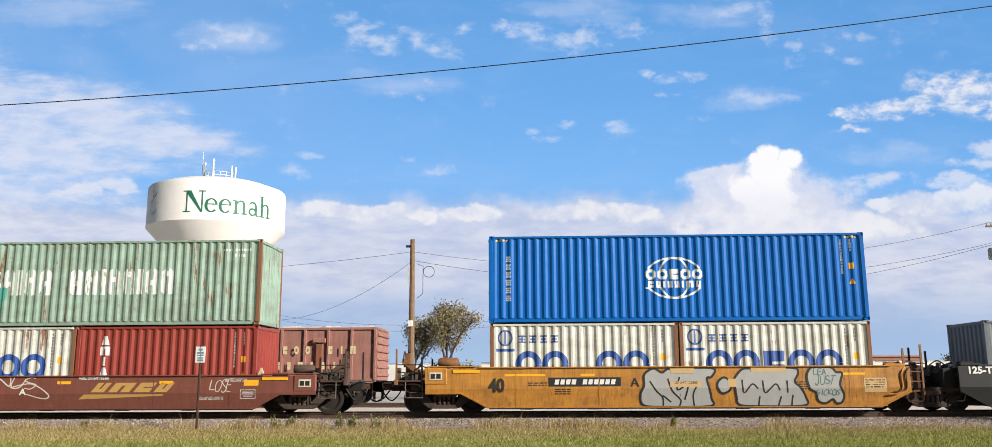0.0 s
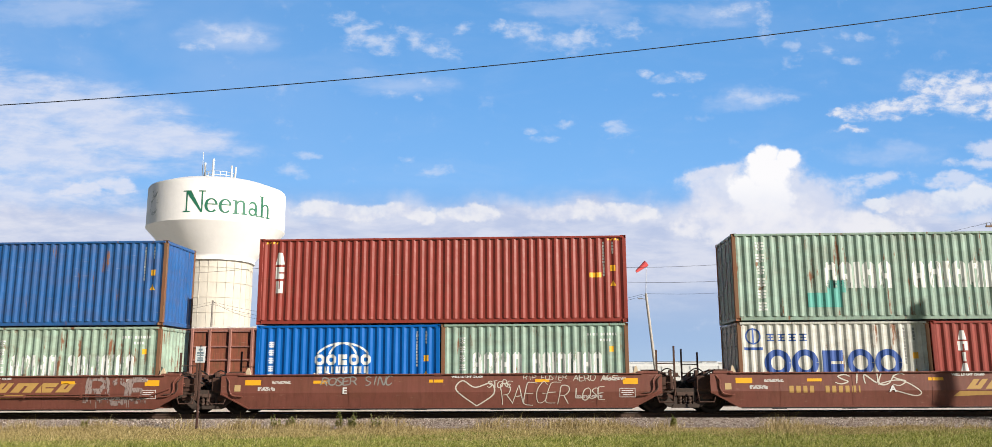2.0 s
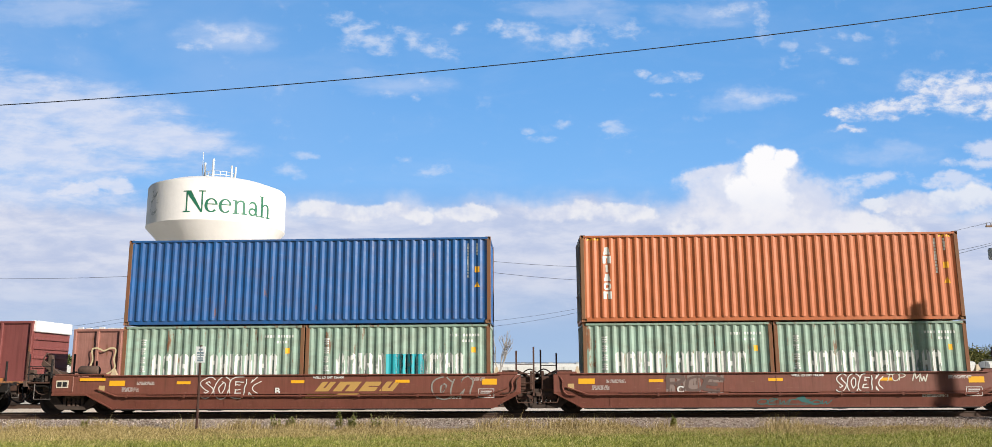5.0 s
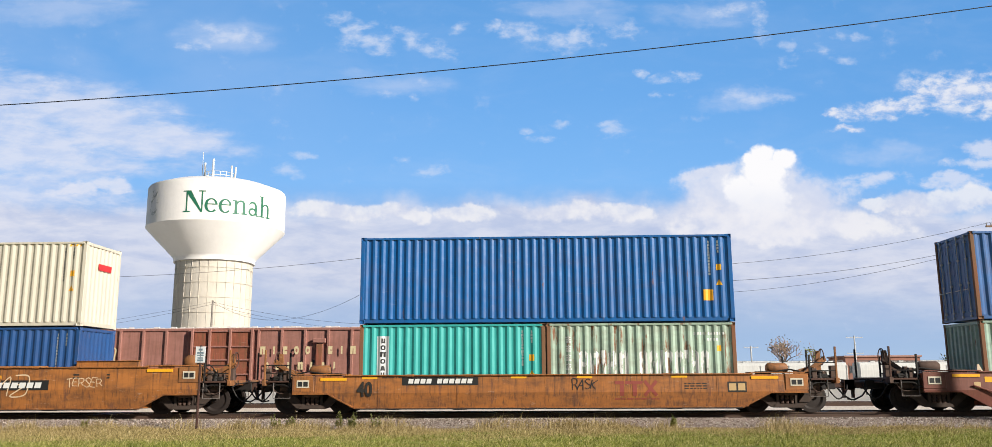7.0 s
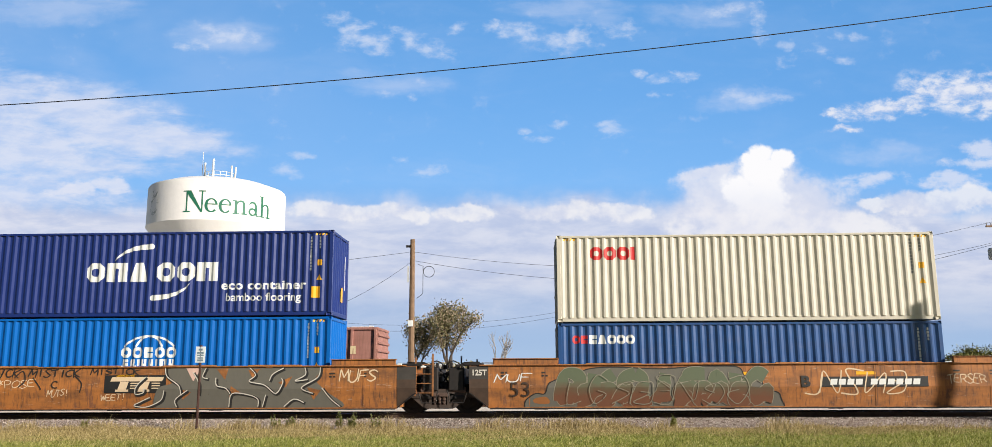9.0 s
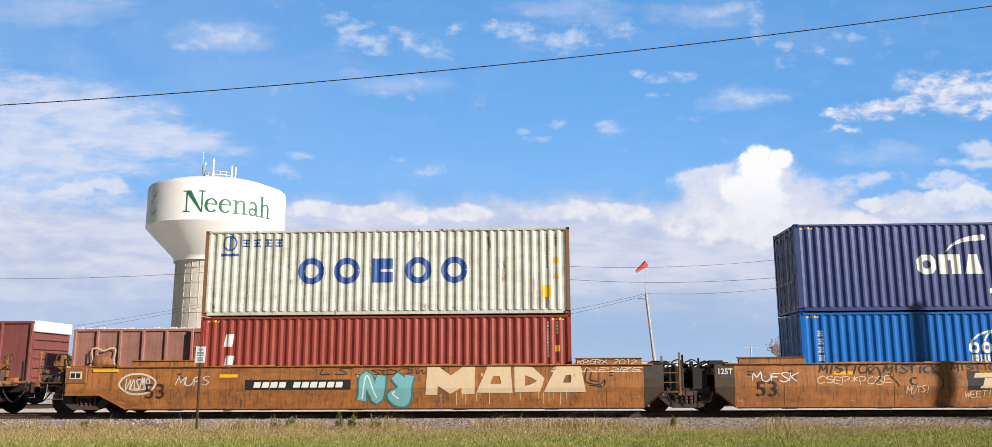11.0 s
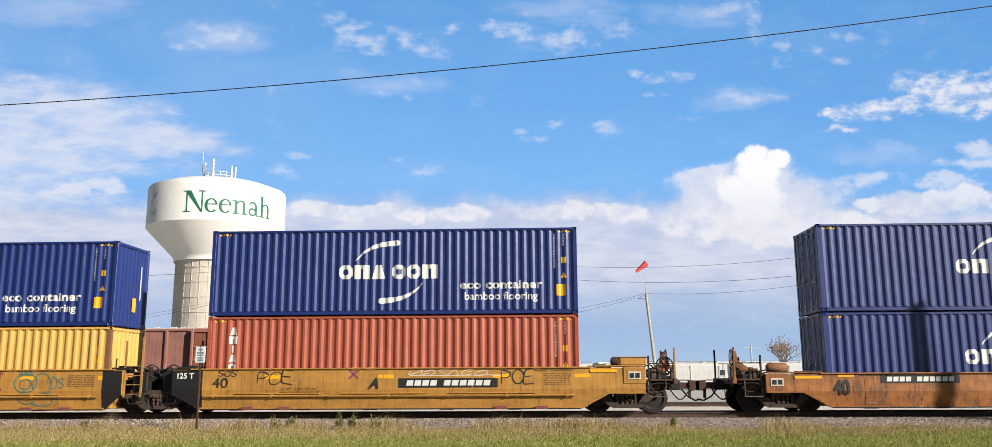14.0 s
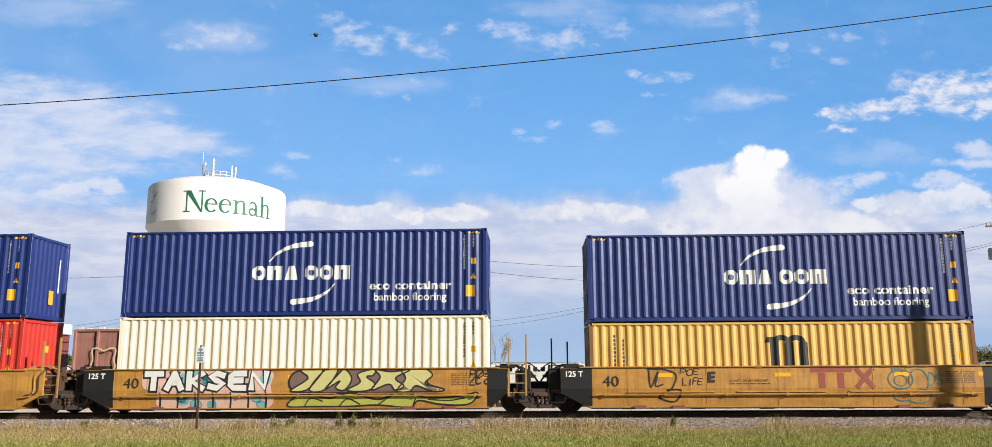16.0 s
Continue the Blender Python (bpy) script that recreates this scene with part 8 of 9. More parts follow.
def holed(c, outer, hole, mat, x, z, name="block_graffiti", lift=0.012):
    """A heavy shape with an opening of as many corners."""
    bm = bmesh.new()
    a = [bm.verts.new((px, 0, pz)) for px, pz in outer]
    b = [bm.verts.new((px, 0, pz)) for px, pz in hole]
    for i in range(len(a)):
        j = (i + 1) % len(a)
        bm.faces.new((a[i], a[j], b[j], b[i]))
    sign_on(c, bm, mat, x, z, name, lift=lift)


def bubble_graffiti(c, x0, x1, z0, z1, n, fill, line, seed, inner=None, width=0.05, back=None, halo=0.0, word="", thick=0.34):
    """Fat sprayed strokes with dark edges, one letter shape pushed over the next."""
    rnd = random.Random(seed)
    w = (x1 - x0) / n
    top = c["drawn"] - 0.012
    clip = lambda bm: [hold_in(v, top) for v in bm.verts] and bm
    if back:
        big = flow([(x0 - halo, (z0 + z1) / 2), (x0 - halo * 0.4, z1 - 0.12), (x0 + 0.14 * (x1 - x0), z1 + halo * 0.3), (x0 + 0.33 * (x1 - x0), z1 - 0.05), (x0 + 0.52 * (x1 - x0), z1 + halo * 0.3), (x0 + 0.7 * (x1 - x0), z1 - 0.06), (x1 - 0.1 * (x1 - x0), z1 + halo * 0.3),
                    (x1 + halo * 0.5, z1 - 0.3), (x1 + halo, z0 + 0.15), (x1, z0 - halo * 0.3), (x0 + 0.5 * (x1 - x0), z0 - halo * 0.3), (x0, z0 - halo * 0.3)], 6, True)
        big = [(x, min(max(z, 0.185), top)) for x, z in big]
        sign_on(c, add_poly(bmesh.new(), big), back, 0, 0, "mural_ground", lift=0.006)
        sign_on(c, add_stroke(bmesh.new(), big + big[:1], width * 1.2), line, 0, 0, "mural_outline", lift=0.008)
    fat = min(w, (z1 - z0)) * thick
    for i in range(n):
        fx, fz = rnd.random() < 0.5, rnd.random() < 0.4
        shapes = LET[word[i]] if word else [[(1 - a if fx else a, 1 - b if fz else b) for a, b in rnd.choice(STROKES)]]
        lift = 0.010 + 0.0022 * i
        paths = []
        for s in shapes:
            pts = [(x0 + w * (i + 0.14 + 0.72 * px + 0.15 * (pz - 0.5)) + rnd.uniform(-0.03, 0.03), z0 + fat * 0.5 + (z1 - z0 - fat) * pz) for px, pz in s]
            path = flow(pts, 7)
            m = len(path)
            paths.append((path, [fat * (0.75 + 0.5 * abs(math.sin(2.2 * q / m * math.pi + seed))) for q in range(m)]))
        for path, shape in paths:
            sign_on(c, clip(add_stroke(bmesh.new(), path, [v + 2 * width for v in shape])), line, 0, 0, "graffiti_outline", lift=lift)
        for path, shape in paths:
            sign_on(c, clip(add_stroke(bmesh.new(), path, shape)), fill, 0, 0, "graffiti_letter", lift=lift + 0.001)
        path, m = paths[0][0], len(paths[0][0])
        if inner:
            k0, k1 = sorted((rnd.randint(0, m - 6), rnd.randint(5, m - 1)))
            if k1 - k0 > 3:
                off = fat * 0.2
                bm = add_stroke(bmesh.new(), [(px + off * 0.4, pz + off) for px, pz in path[k0:k1]], width * 0.8)
                sign_on(c, clip(bm), inner, 0, 0, "graffiti_highlight", lift=lift + 0.0022)


def hold_in(v, top):
    v.co.z = min(max(v.co.z, 0.185), top)
    return True


SILVER = decal("spray_silver", (0.42, 0.42, 0.41), 0.1)
BLACK_SPRAY = decal("spray_black", (0.025, 0.023, 0.022), 0.0)
PALE_SPRAY = decal("spray_pale", (0.68, 0.64, 0.56), 0.12)
CREAM_SPRAY = decal("spray_cream", (0.78, 0.6, 0.4), 0.08)
GREY_SPRAY = decal("spray_grey", (0.3, 0.29, 0.27), 0.35)
SMOKE_SPRAY = decal("spray_smoke", (0.15, 0.14, 0.115), 0.05)
BRUSHED = decal("brushed_grey", (0.36, 0.28, 0.26), 0.85)
EDGE_SPRAY = decal("spray_edge", (0.3, 0.27, 0.2), 0.25)
TEAL_SPRAY = decal("spray_teal", (0.06, 0.2, 0.2), 0.15)
AQUA_SPRAY = decal("spray_aqua", (0.2, 0.5, 0.55), 0.1)
LIME_SPRAY = decal("spray_lime", (0.5, 0.52, 0.1), 0.05)
WHITE_SPRAY = decal("spray_white", (0.8, 0.8, 0.77), 0.05)
PINK_SPRAY = decal("spray_pink", (0.75, 0.5, 0.42), 0.1)
FADED_RED = decal("faded_red", (0.32, 0.07, 0.05), 0.25)
GOLD = decal("gold_stencil", (0.55, 0.33, 0.1), 0.12)
BLACK_TEXT = decal("black_stencil", (0.03, 0.026, 0.022), 0.1)
PINK_TTX = decal("faded_pink", (0.62, 0.42, 0.33), 0.3)


def stem_emblem(c, x, z, h, mat):
    """A long bar on two stems beside a crossed pair of bars."""
    bm = bmesh.new()
    add_poly(bm, [(-1.9 * h, 0.28 * h), (0.15 * h, 0.28 * h), (0.25 * h, 0.5 * h), (-1.9 * h, 0.5 * h)])
    for dx in (-1.35, -0.4):
        add_bar(bm, (dx - 0.17) * h, (dx + 0.17) * h, -0.5 * h, 0.26 * h)
    sign_on(c, bm, mat, x, z, "faded_emblem")
    bm = add_stroke(bmesh.new(), [(0.35 * h, -0.5 * h), (1.25 * h, 0.5 * h)], 0.24 * h)
    sign_on(c, bm, mat, x, z, "faded_emblem")
    bm = add_stroke(bmesh.new(), [(0.35 * h, 0.5 * h), (1.25 * h, -0.5 * h)], 0.24 * h)
    sign_on(c, bm, mat, x, z, "faded_emblem", lift=0.0065)


def gold_emblem(c, x):
    """Slanted gold blocks over a tapering gold wedge."""
    bm = emblem_shapes("hnsh", 0.36, 0.22, 0.0)
    for v in bm.verts:
        v.co.x = v.co.x * 1.75 + 0.7 * v.co.z
    sign_on(c, bm, GOLD, x + 0.2, 1.0, "gold_emblem", "gold slanted emblem blocks")
    bm = bmesh.new()
    add_poly(bm, [(-1.6, -0.13), (1.2, 0.0), (1.22, 0.06), (-1.4, 0.06)])
    sign_on(c, bm, GOLD, x, 0.68, "gold_wedge")


def brown_markings(c, letter, lx, emblem=None, load="WELL LD LMT 124,400", lo=-0.4):
    for x, w, h, z in ((-6.05, 0.52, 0.2, 1.16), (-3.85, 0.46, 0.11, 1.17), (-0.1, 0.46, 0.11, 1.19), (3.3, 0.46, 0.11, 1.19), (6.1, 0.48, 0.22, 1.16)):
        reflector(c, x, z, w, h)
    block_text(c, letter, lx, 0.83, 0.23, W, 0.95, 0, 0.01)
    block_text(c, load, lo + 1.3, 1.34, 0.075, W, 0.95, 0, 0.004)
    fine_print(c, -5.1, 1.2, 0.6400000000000001, 3, None, 0.02)
    fine_print(c, -5.6, 0.98, 0.5599999999999999, 4, None, 0.02)
    fine_print(c, 5.6, 1.3, 0.7200000000000001, 3, None, 0.02)
    fine_print(c, 4.8, 0.62, 0.8, 3, None, 0.02)
    bm = bmesh.new()
    for a, b, d, e in ((-0.25, 0.25, 0.16, 0.18), (-0.25, 0.25, -0.16, -0.14), (-0.25, -0.235, -0.16, 0.18), (0.235, 0.25, -0.16, 0.18), (-0.18, 0.18, 0.07, 0.1), (-0.2, 0.2, 0.0, 0.03), (-0.15, 0.15, -0.08, -0.05)):
        add_bar(bm, a, b, d, e)
    sign_on(c, bm, W, 6.0, 0.72, "data_plate", "white outlined data stencil")
    if emblem is not None:
        gold_emblem(c, emblem)
    bm = bmesh.new()
    add_bar(bm, -0.1, 0.1, -0.12, 0.12)
    sign_on(c, bm, decal("tan_plate", (0.6, 0.42, 0.2), 0.1), -6.55, 0.95, "tan_plate")


k = CARS
# 2: ochre with silver letters
c = k[2]
block_text(c, "40", -5.9, 0.86, 0.4, BLACK_TEXT, 0.85, 0, 0.02)
number_patch(c, -4.25, -1.95, 0.98, 0.28)
block_text(c, "A", -1.5, 0.95, 0.28, BLACK_TEXT)
throw_up(c, [(-1.20, 1.21), (-0.90, 1.39), (-0.64, 1.26), (-0.34, 1.39), (0.95, 1.39), (0.91, 1.12), (0.76, 1.08), (0.83, 0.75), (0.89, 0.44), (0.84, 0.21), (-0.64, 0.19), (-1.25, 0.25), (-1.34, 0.58), (-1.22, 0.86)],
         [[(-1.04, 1.00), (-0.84, 0.69), (-0.64, 0.48), (-0.63, 0.19)], [(-0.47, 1.07), (-0.34, 0.69), (-0.08, 0.41), (-0.12, 0.21)], [(-0.10, 1.12), (-0.18, 0.72), (0.15, 0.86), (0.05, 0.41)], [(0.45, 0.86), (0.32, 0.58), (0.35, 0.21)], [(-0.64, 0.55), (-0.38, 0.34)]], SILVER, BLACK_SPRAY)
throw_up(c, [(1.1, 0.95), (1.3, 1.1), (1.5, 0.95), (1.48, 0.72), (1.25, 0.6), (1.1, 0.75)], [], SILVER, BLACK_SPRAY)
throw_up(c, [(1.61, 1.03), (1.87, 1.34), (2.20, 1.38), (3.46, 1.39), (3.62, 1.22), (3.50, 0.96), (3.67, 0.78), (3.83, 0.48), (3.78, 0.22), (2.40, 0.20), (1.77, 0.25), (1.67, 0.51), (1.63, 0.79)],
         [[(1.86, 1.03), (1.91, 0.62), (2.17, 0.89), (2.35, 0.75)], [(2.40, 0.51), (2.36, 0.21)], [(2.50, 1.00), (2.57, 0.62), (2.90, 0.89), (3.03, 0.69)], [(3.07, 0.51), (2.98, 0.21)], [(3.26, 1.00), (3.27, 0.62)], [(3.43, 0.55), (3.39, 0.21)]], SILVER, BLACK_SPRAY)
throw_up(c, [(3.89, 1.14), (4.05, 1.40), (4.38, 1.43), (4.68, 1.39), (4.81, 1.25), (4.99, 1.21), (4.90, 0.86), (5.02, 0.55), (4.95, 0.32), (4.78, 0.29), (4.67, 0.41), (4.45, 0.29), (4.22, 0.36), (4.15, 0.62), (3.96, 0.75)], [], SILVER, BLACK_SPRAY)
hand_letters(c, "JUST", 4.15, 4.75, 0.85, 1.15, TEAL_SPRAY, 0.025, 5, 0, 0.016)
hand_letters(c, "LEA", 4.1, 4.5, 1.18, 1.36, TEAL_SPRAY, 0.022, 6, 0, 0.016)
hand_letters(c, "SICKOS", 4.15, 4.9, 0.55, 0.72, TEAL_SPRAY, 0.022, 7, 0, 0.016)
for x, z, w, h in ((0.0, 1.31, 0.75, 0.16), (0.1, 0.9, 1.0, 0.18), (2.7, 1.34, 1.1, 0.15), (1.55, 0.93, 0.26, 0.26)):
    bm = bmesh.new()
    add_bar(bm, x - w / 2, x + w / 2, z - h / 2, z + h / 2)
    sign_on(c, bm, decal("buff_patch", (0.62, 0.42, 0.2), 0.1), 0, 0, "stencil_patch", lift=0.016)
block_text(c, "LD LMT 122800", 0.1, 0.94, 0.075, BLACK_TEXT, 1.0)
fine_print(c, 0.0, 1.31, 0.6, 1, BLACK_TEXT, 0.05)
for x, w in ((-5.0, 1.3), (-3.0, 0.45), (0.3, 0.8), (2.6, 0.9), (5.2, 1.0)):
    reflector(c, x, 1.2, w, 0.07)
fine_print(c, -4.6, 0.95, 0.6, 2, BLACK_TEXT)
fine_print(c, -3.8, 0.75, 0.5, 3, BLACK_TEXT)
fine_print(c, 3.9, 0.95, 0.7, 4, BLACK_TEXT)
bm = bmesh.new()
add_bar(bm, -0.35, 0.35, -0.22, 0.22)
sign_on(c, bm, decal("buff_patch", (0.62, 0.42, 0.2), 0.1), 6.0, 0.85, "stencil_patch")
fine_print(c, 6.0, 1.0, 0.6, 4, BLACK_TEXT)
# 1
block_text(k[1], "125-T", -6.45, 1.28, 0.2, W, 1.1, 0, 0.012)
# brown set
brown_markings(k[3], "A", -1.45, 2.0)
sign_on(k[3], bars([0.55, 0.55, 0.5, 0.5, -0.8, 0.5, 0.5, 0.5, 0.5, 0.5, 0.2], 0.25, 0.32), GOLD, -3.55, 0.83, "number_bar")
hand_letters(k[3], "SINUS", -3.2, -1.0, 1.0, 1.4, PALE_SPRAY, 0.045, 41)
add = flow([(-1.9, 1.0), (-1.2, 1.15), (-0.6, 0.75), (-0.75, 0.58), (-1.4, 0.78)], 6)
sign_on(k[3], add_stroke(bmesh.new(), add, 0.04), PALE_SPRAY, 0, 0, "tag_graffiti")
hand_letters(k[3], "LOSE", 4.75, 5.5, 0.85, 1.3, PALE_SPRAY, 0.03, 42)
brown_markings(k[4], "E", -3.05, None)
heart = flow([(1.2, 0.25), (0.55, 0.85), (0.75, 1.2), (1.15, 0.95), (1.65, 1.1), (1.75, 0.7), (1.2, 0.25)], 6)
sign_on(k[4], add_stroke(bmesh.new(), heart, 0.045), PALE_SPRAY, 0, 0, "tag_graffiti")
hand_letters(k[4], "RAEGER", 2.0, 4.2, 0.32, 1.1, PALE_SPRAY, 0.03, 44)
hand_letters(k[4], "STORE", 1.55, 2.35, 0.95, 1.2, PALE_SPRAY, 0.03, 45)
hand_letters(k[4], "RIP FOSTER", 2.7, 4.1, 1.22, 1.4, PALE_SPRAY, 0.022, 46)
hand_letters(k[4], "AERO ACE", 4.3, 5.7, 1.18, 1.4, PALE_SPRAY, 0.028, 47)
hand_letters(k[4], "LOSE", 4.35, 5.3, 0.5, 0.95, PALE_SPRAY, 0.035, 48)
hand_letters(k[4], "ROSER SINC", -3.8, -1.5, 1.05, 1.35, GREY_SPRAY, 0.045, 49)
brown_markings(k[5], "D", -2.75, 2.0)
hand_letters(k[5], "BODER MW", -3.6, -2.0, 1.15, 1.38, PALE_SPRAY, 0.03, 50)
hand_letters(k[5], "RIP FOSTER", -1.6, 0.2, 1.18, 1.38, PALE_SPRAY, 0.03, 51)
hand_letters(k[5], "JOBEY", -1.25, -0.35, 0.52, 0.95, CREAM_SPRAY, 0.035, 52)
hand_letters(k[5], "ROE", 3.95, 6.0, 0.42, 1.3, BRUSHED, 0.2, 53, 7)
hand_letters(k[5], "ROE", 4.0, 5.95, 0.46, 1.27, BRUSHED, 0.09, 153, 0, 0.010)
brown_markings(k[6], "C", -3.1, None)
sign_on(k[6], add_poly(bmesh.new(), [(-3.55, 0.72), (-3.0, 0.7), (-2.95, 0.78), (-2.6, 0.74), (-2.3, 0.66), (-1.75, 0.7), (-1.72, 1.36), (-2.2, 1.39), (-2.9, 1.36), (-3.5, 1.39)]), decal("grey_wash", (0.27, 0.2, 0.18), 0.62), 0, 0, "grey_wash", lift=0.006)
hand_letters(k[6], "ROE", -3.5, -1.75, 0.78, 1.32, decal("spray_dull", (0.14, 0.09, 0.08), 0.2), 0.13, 54, 9, 0.0075)
bubble_graffiti(k[6], 1.75, 3.25, 0.75, 1.38, 4, BROWN, WHITE_SPRAY, 55, None, 0.035, word="SOEK", thick=0.26)
scribble(k[6], -0.7, 1.6, 0.28, 0.5, TEAL_SPRAY, 0.03, 56, 12)
sign_on(k[6], add_poly(bmesh.new(), [(0.5, 0.5), (0.7, 0.35), (1.1, 0.3), (0.85, 0.45), (0.75, 0.6)]), TEAL_SPRAY, 0, 0, "tag_graffiti")
hand_letters(k[6], "TOP MW", 3.3, 4.6, 1.12, 1.4, PALE_SPRAY, 0.035, 57)
brown_markings(k[7], "B", -0.75, 1.65)
bubble_graffiti(k[7], -3.3, -1.3, 0.6, 1.36, 4, BROWN, WHITE_SPRAY, 58, None, 0.035, word="SOEK", thick=0.27)
bubble_graffiti(k[7], 4.3, 5.5, 0.55, 1.35, 2, BROWN, GREY_SPRAY, 59, None, 0.05)
# rusty low-sided cars
for c, seed in ((k[8], 60), (k[12], 65)):
    block_text(c, "40", -5.85, 0.7, 0.4, BLACK_TEXT, 0.85, 0, 0.02)
    number_patch(c, -4.65, -2.2, 0.95, 0.24)
    for x in (-5.7, -0.9, 1.2, 4.2):
        reflector(c, x, 1.05, 0.5, 0.06)
    stem_emblem(c, 2.95, 0.72, 0.42, FADED_RED if seed == 60 else PINK_TTX)
    fine_print(c, 2.85, 0.42, 1.4, 1, FADED_RED)
    fine_print(c, -4.0, 1.05, 2.6, 1, BLACK_TEXT, 0.025)
    fine_print(c, 4.7, 0.85, 0.7, 3, BLACK_TEXT)
    bm = bmesh.new()
    add_bar(bm, -0.3, 0.3, -0.15, 0.15)
    sign_on(c, bm, BLACK_TEXT, 6.0, 0.75, "data_plate", "black data stencil")
    bm = bmesh.new()
    for dx in (-0.14, 0.14):
        add_bar(bm, dx - 0.11, dx + 0.11, -0.1, 0.1)
    sign_on(c, bm, decal("buff_patch", (0.62, 0.42, 0.2), 0.1), 6.0, 0.75, "data_field", lift=0.008)
hand_letters(k[8], "RASK", 0.8, 1.6, 0.68, 1.0, BLACK_SPRAY, 0.03, 61)
scribble(k[12], -1.0, 1.6, 0.85, 1.08, FADED_RED, 0.05, 66, 14)
# long rusty set
for c in (k[9], k[10], k[11]):
    block_text(c, "53", -7.4, 0.72, 0.46, decal("old_stencil", (0.05, 0.03, 0.02), 0.5), 1.1, 0, 0.0)
    for x in (-5.0, -0.5, 3.5):
        reflector(c, x, 1.22, 0.6, 0.1)
    for x in (-7.9, -6.6, 6.3, 7.4):
        fine_print(c, x, 1.28, 0.2, 2, BLACK_TEXT, 0.05)
    # lift lugs along the top edge, and raised lips at both ends of the well
    for x in (-4.4, -1.6, 1.6, 4.4):
        part("top_lug", box(x - 0.9, x + 0.9, -WIDE / 2 - OUT - 0.02, -WIDE / 2 - OUT + 0.1, 1.5, 1.57, 0.03), ORANGE_RUST, c)
    for x in (-7.2, 7.3):
        lip = part("end_lip", box(x - 1.05, x + 1.05, -WIDE / 2 - OUT + 0.02, -WIDE / 2 - OUT + 0.14, 1.5, 1.72, 0.02), ORANGE_RUST, c)
        part("lip_flange", box(x - 1.07, x + 1.07, -WIDE / 2 - OUT - 0.02, -WIDE / 2 - OUT + 0.2, 1.71, 1.735, 0.005), ORANGE_RUST, lip)
for c in (k[9], k[10]):
    block_text(c, "125T", -8.7, 1.28, 0.17, PALE_SPRAY, 0.95, 0, 0.008)


def faded_fill():
    """Sprayed fill that goes over from brown at the foot to olive green at the head."""
    m, nt, b = material("spray_two_tone", 0.6)
    sep = nt.nodes.new("ShaderNodeSeparateXYZ")
    nt.links.new(place(nt, (1, 1, 1), False), sep.inputs[0])
    h = math2(nt, "ADD", sep.outputs[2], math2(nt, "MULTIPLY", noisy(nt, (1.6, 1.6, 2.5), detail=5), 0.5))
    nt.links.new(ramp(nt, math2(nt, "MULTIPLY", h, 0.5), [(0.4, (0.15, 0.06, 0.03)), (0.5, (0.12, 0.08, 0.045)), (0.62, (0.1, 0.12, 0.07))]), b.inputs["Base Color"])
    return m


TWO_TONE = faded_fill()
lobes = flow([(-7.25, 0.2), (-7.2, 0.42), (-6.9, 0.62), (-6.6, 0.62), (-6.45, 0.95), (-6.0, 1.1), (-5.7, 1.05), (-5.3, 1.36), (-4.4, 1.44), (-2.9, 1.38), (-1.6, 1.46), (-0.5, 1.43), (-0.25, 1.1), (0.2, 1.02), (0.35, 0.75), (0.75, 0.62), (0.85, 0.4), (0.95, 0.2)], 6)
sign_on(k[9], add_poly(bmesh.new(), [(x, min(max(z, 0.19), 1.47)) for x, z in lobes]), SMOKE_SPRAY, 0, 0, "mural_ground", lift=0.006)
sign_on(k[9], add_stroke(bmesh.new(), [(x, min(max(z, 0.2), 1.46)) for x, z in lobes], 0.035), BLACK_SPRAY, 0, 0, "mural_outline", lift=0.008)
bubble_graffiti(k[9], -6.2, 0.5, 0.2, 0.95, 11, TWO_TONE, EDGE_SPRAY, 171, None, 0.02, thick=0.5)
bubble_graffiti(k[9], -6.2, 0.5, 0.2, 1.4, 7, TWO_TONE, EDGE_SPRAY, 70, None, 0.02, word="RKOIENC", thick=0.36)
for x0, x1, z0, z1, s in ((-5.9, -3.2, 0.3, 1.2, 174), (-3.3, -0.2, 0.25, 1.15, 175)):
    scribble(k[9], x0, x1, z0, z1, EDGE_SPRAY, 0.022, s, 6, "mural_line", 0.042)
sign_on(k[9], add_poly(bmesh.new(), flow([(-6.95, 0.45), (-6.6, 0.52), (-6.45, 0.4), (-6.5, 0.3), (-6.9, 0.32)], 4, True)), decal("spray_rust", (0.34, 0.13, 0.04), 0.0), 0, 0, "mural_blob", lift=0.009)
number_patch(k[9], 2.1, 5.4, 0.95, 0.32)
block_text(k[9], "B", 1.6, 0.95, 0.32, BLACK_TEXT, 1.1, 0, 0.02)
scribble(k[9], 1.4, 4.7, 0.6, 1.4, CREAM_SPRAY, 0.045, 71, 8)
hand_letters(k[9], "TERSER", 6.0, 7.2, 0.9, 1.18, CREAM_SPRAY, 0.025, 72)
throw_up(k[10], [(0.45, 0.35), (0.62, 0.85), (1.05, 1.0), (0.85, 1.3), (1.0, 1.47), (2.6, 1.48), (4.2, 1.48), (5.9, 1.48), (5.75, 1.1), (6.15, 0.7), (6.65, 0.22), (4.6, 0.19), (2.4, 0.19), (0.7, 0.19)], [], SMOKE_SPRAY, None)
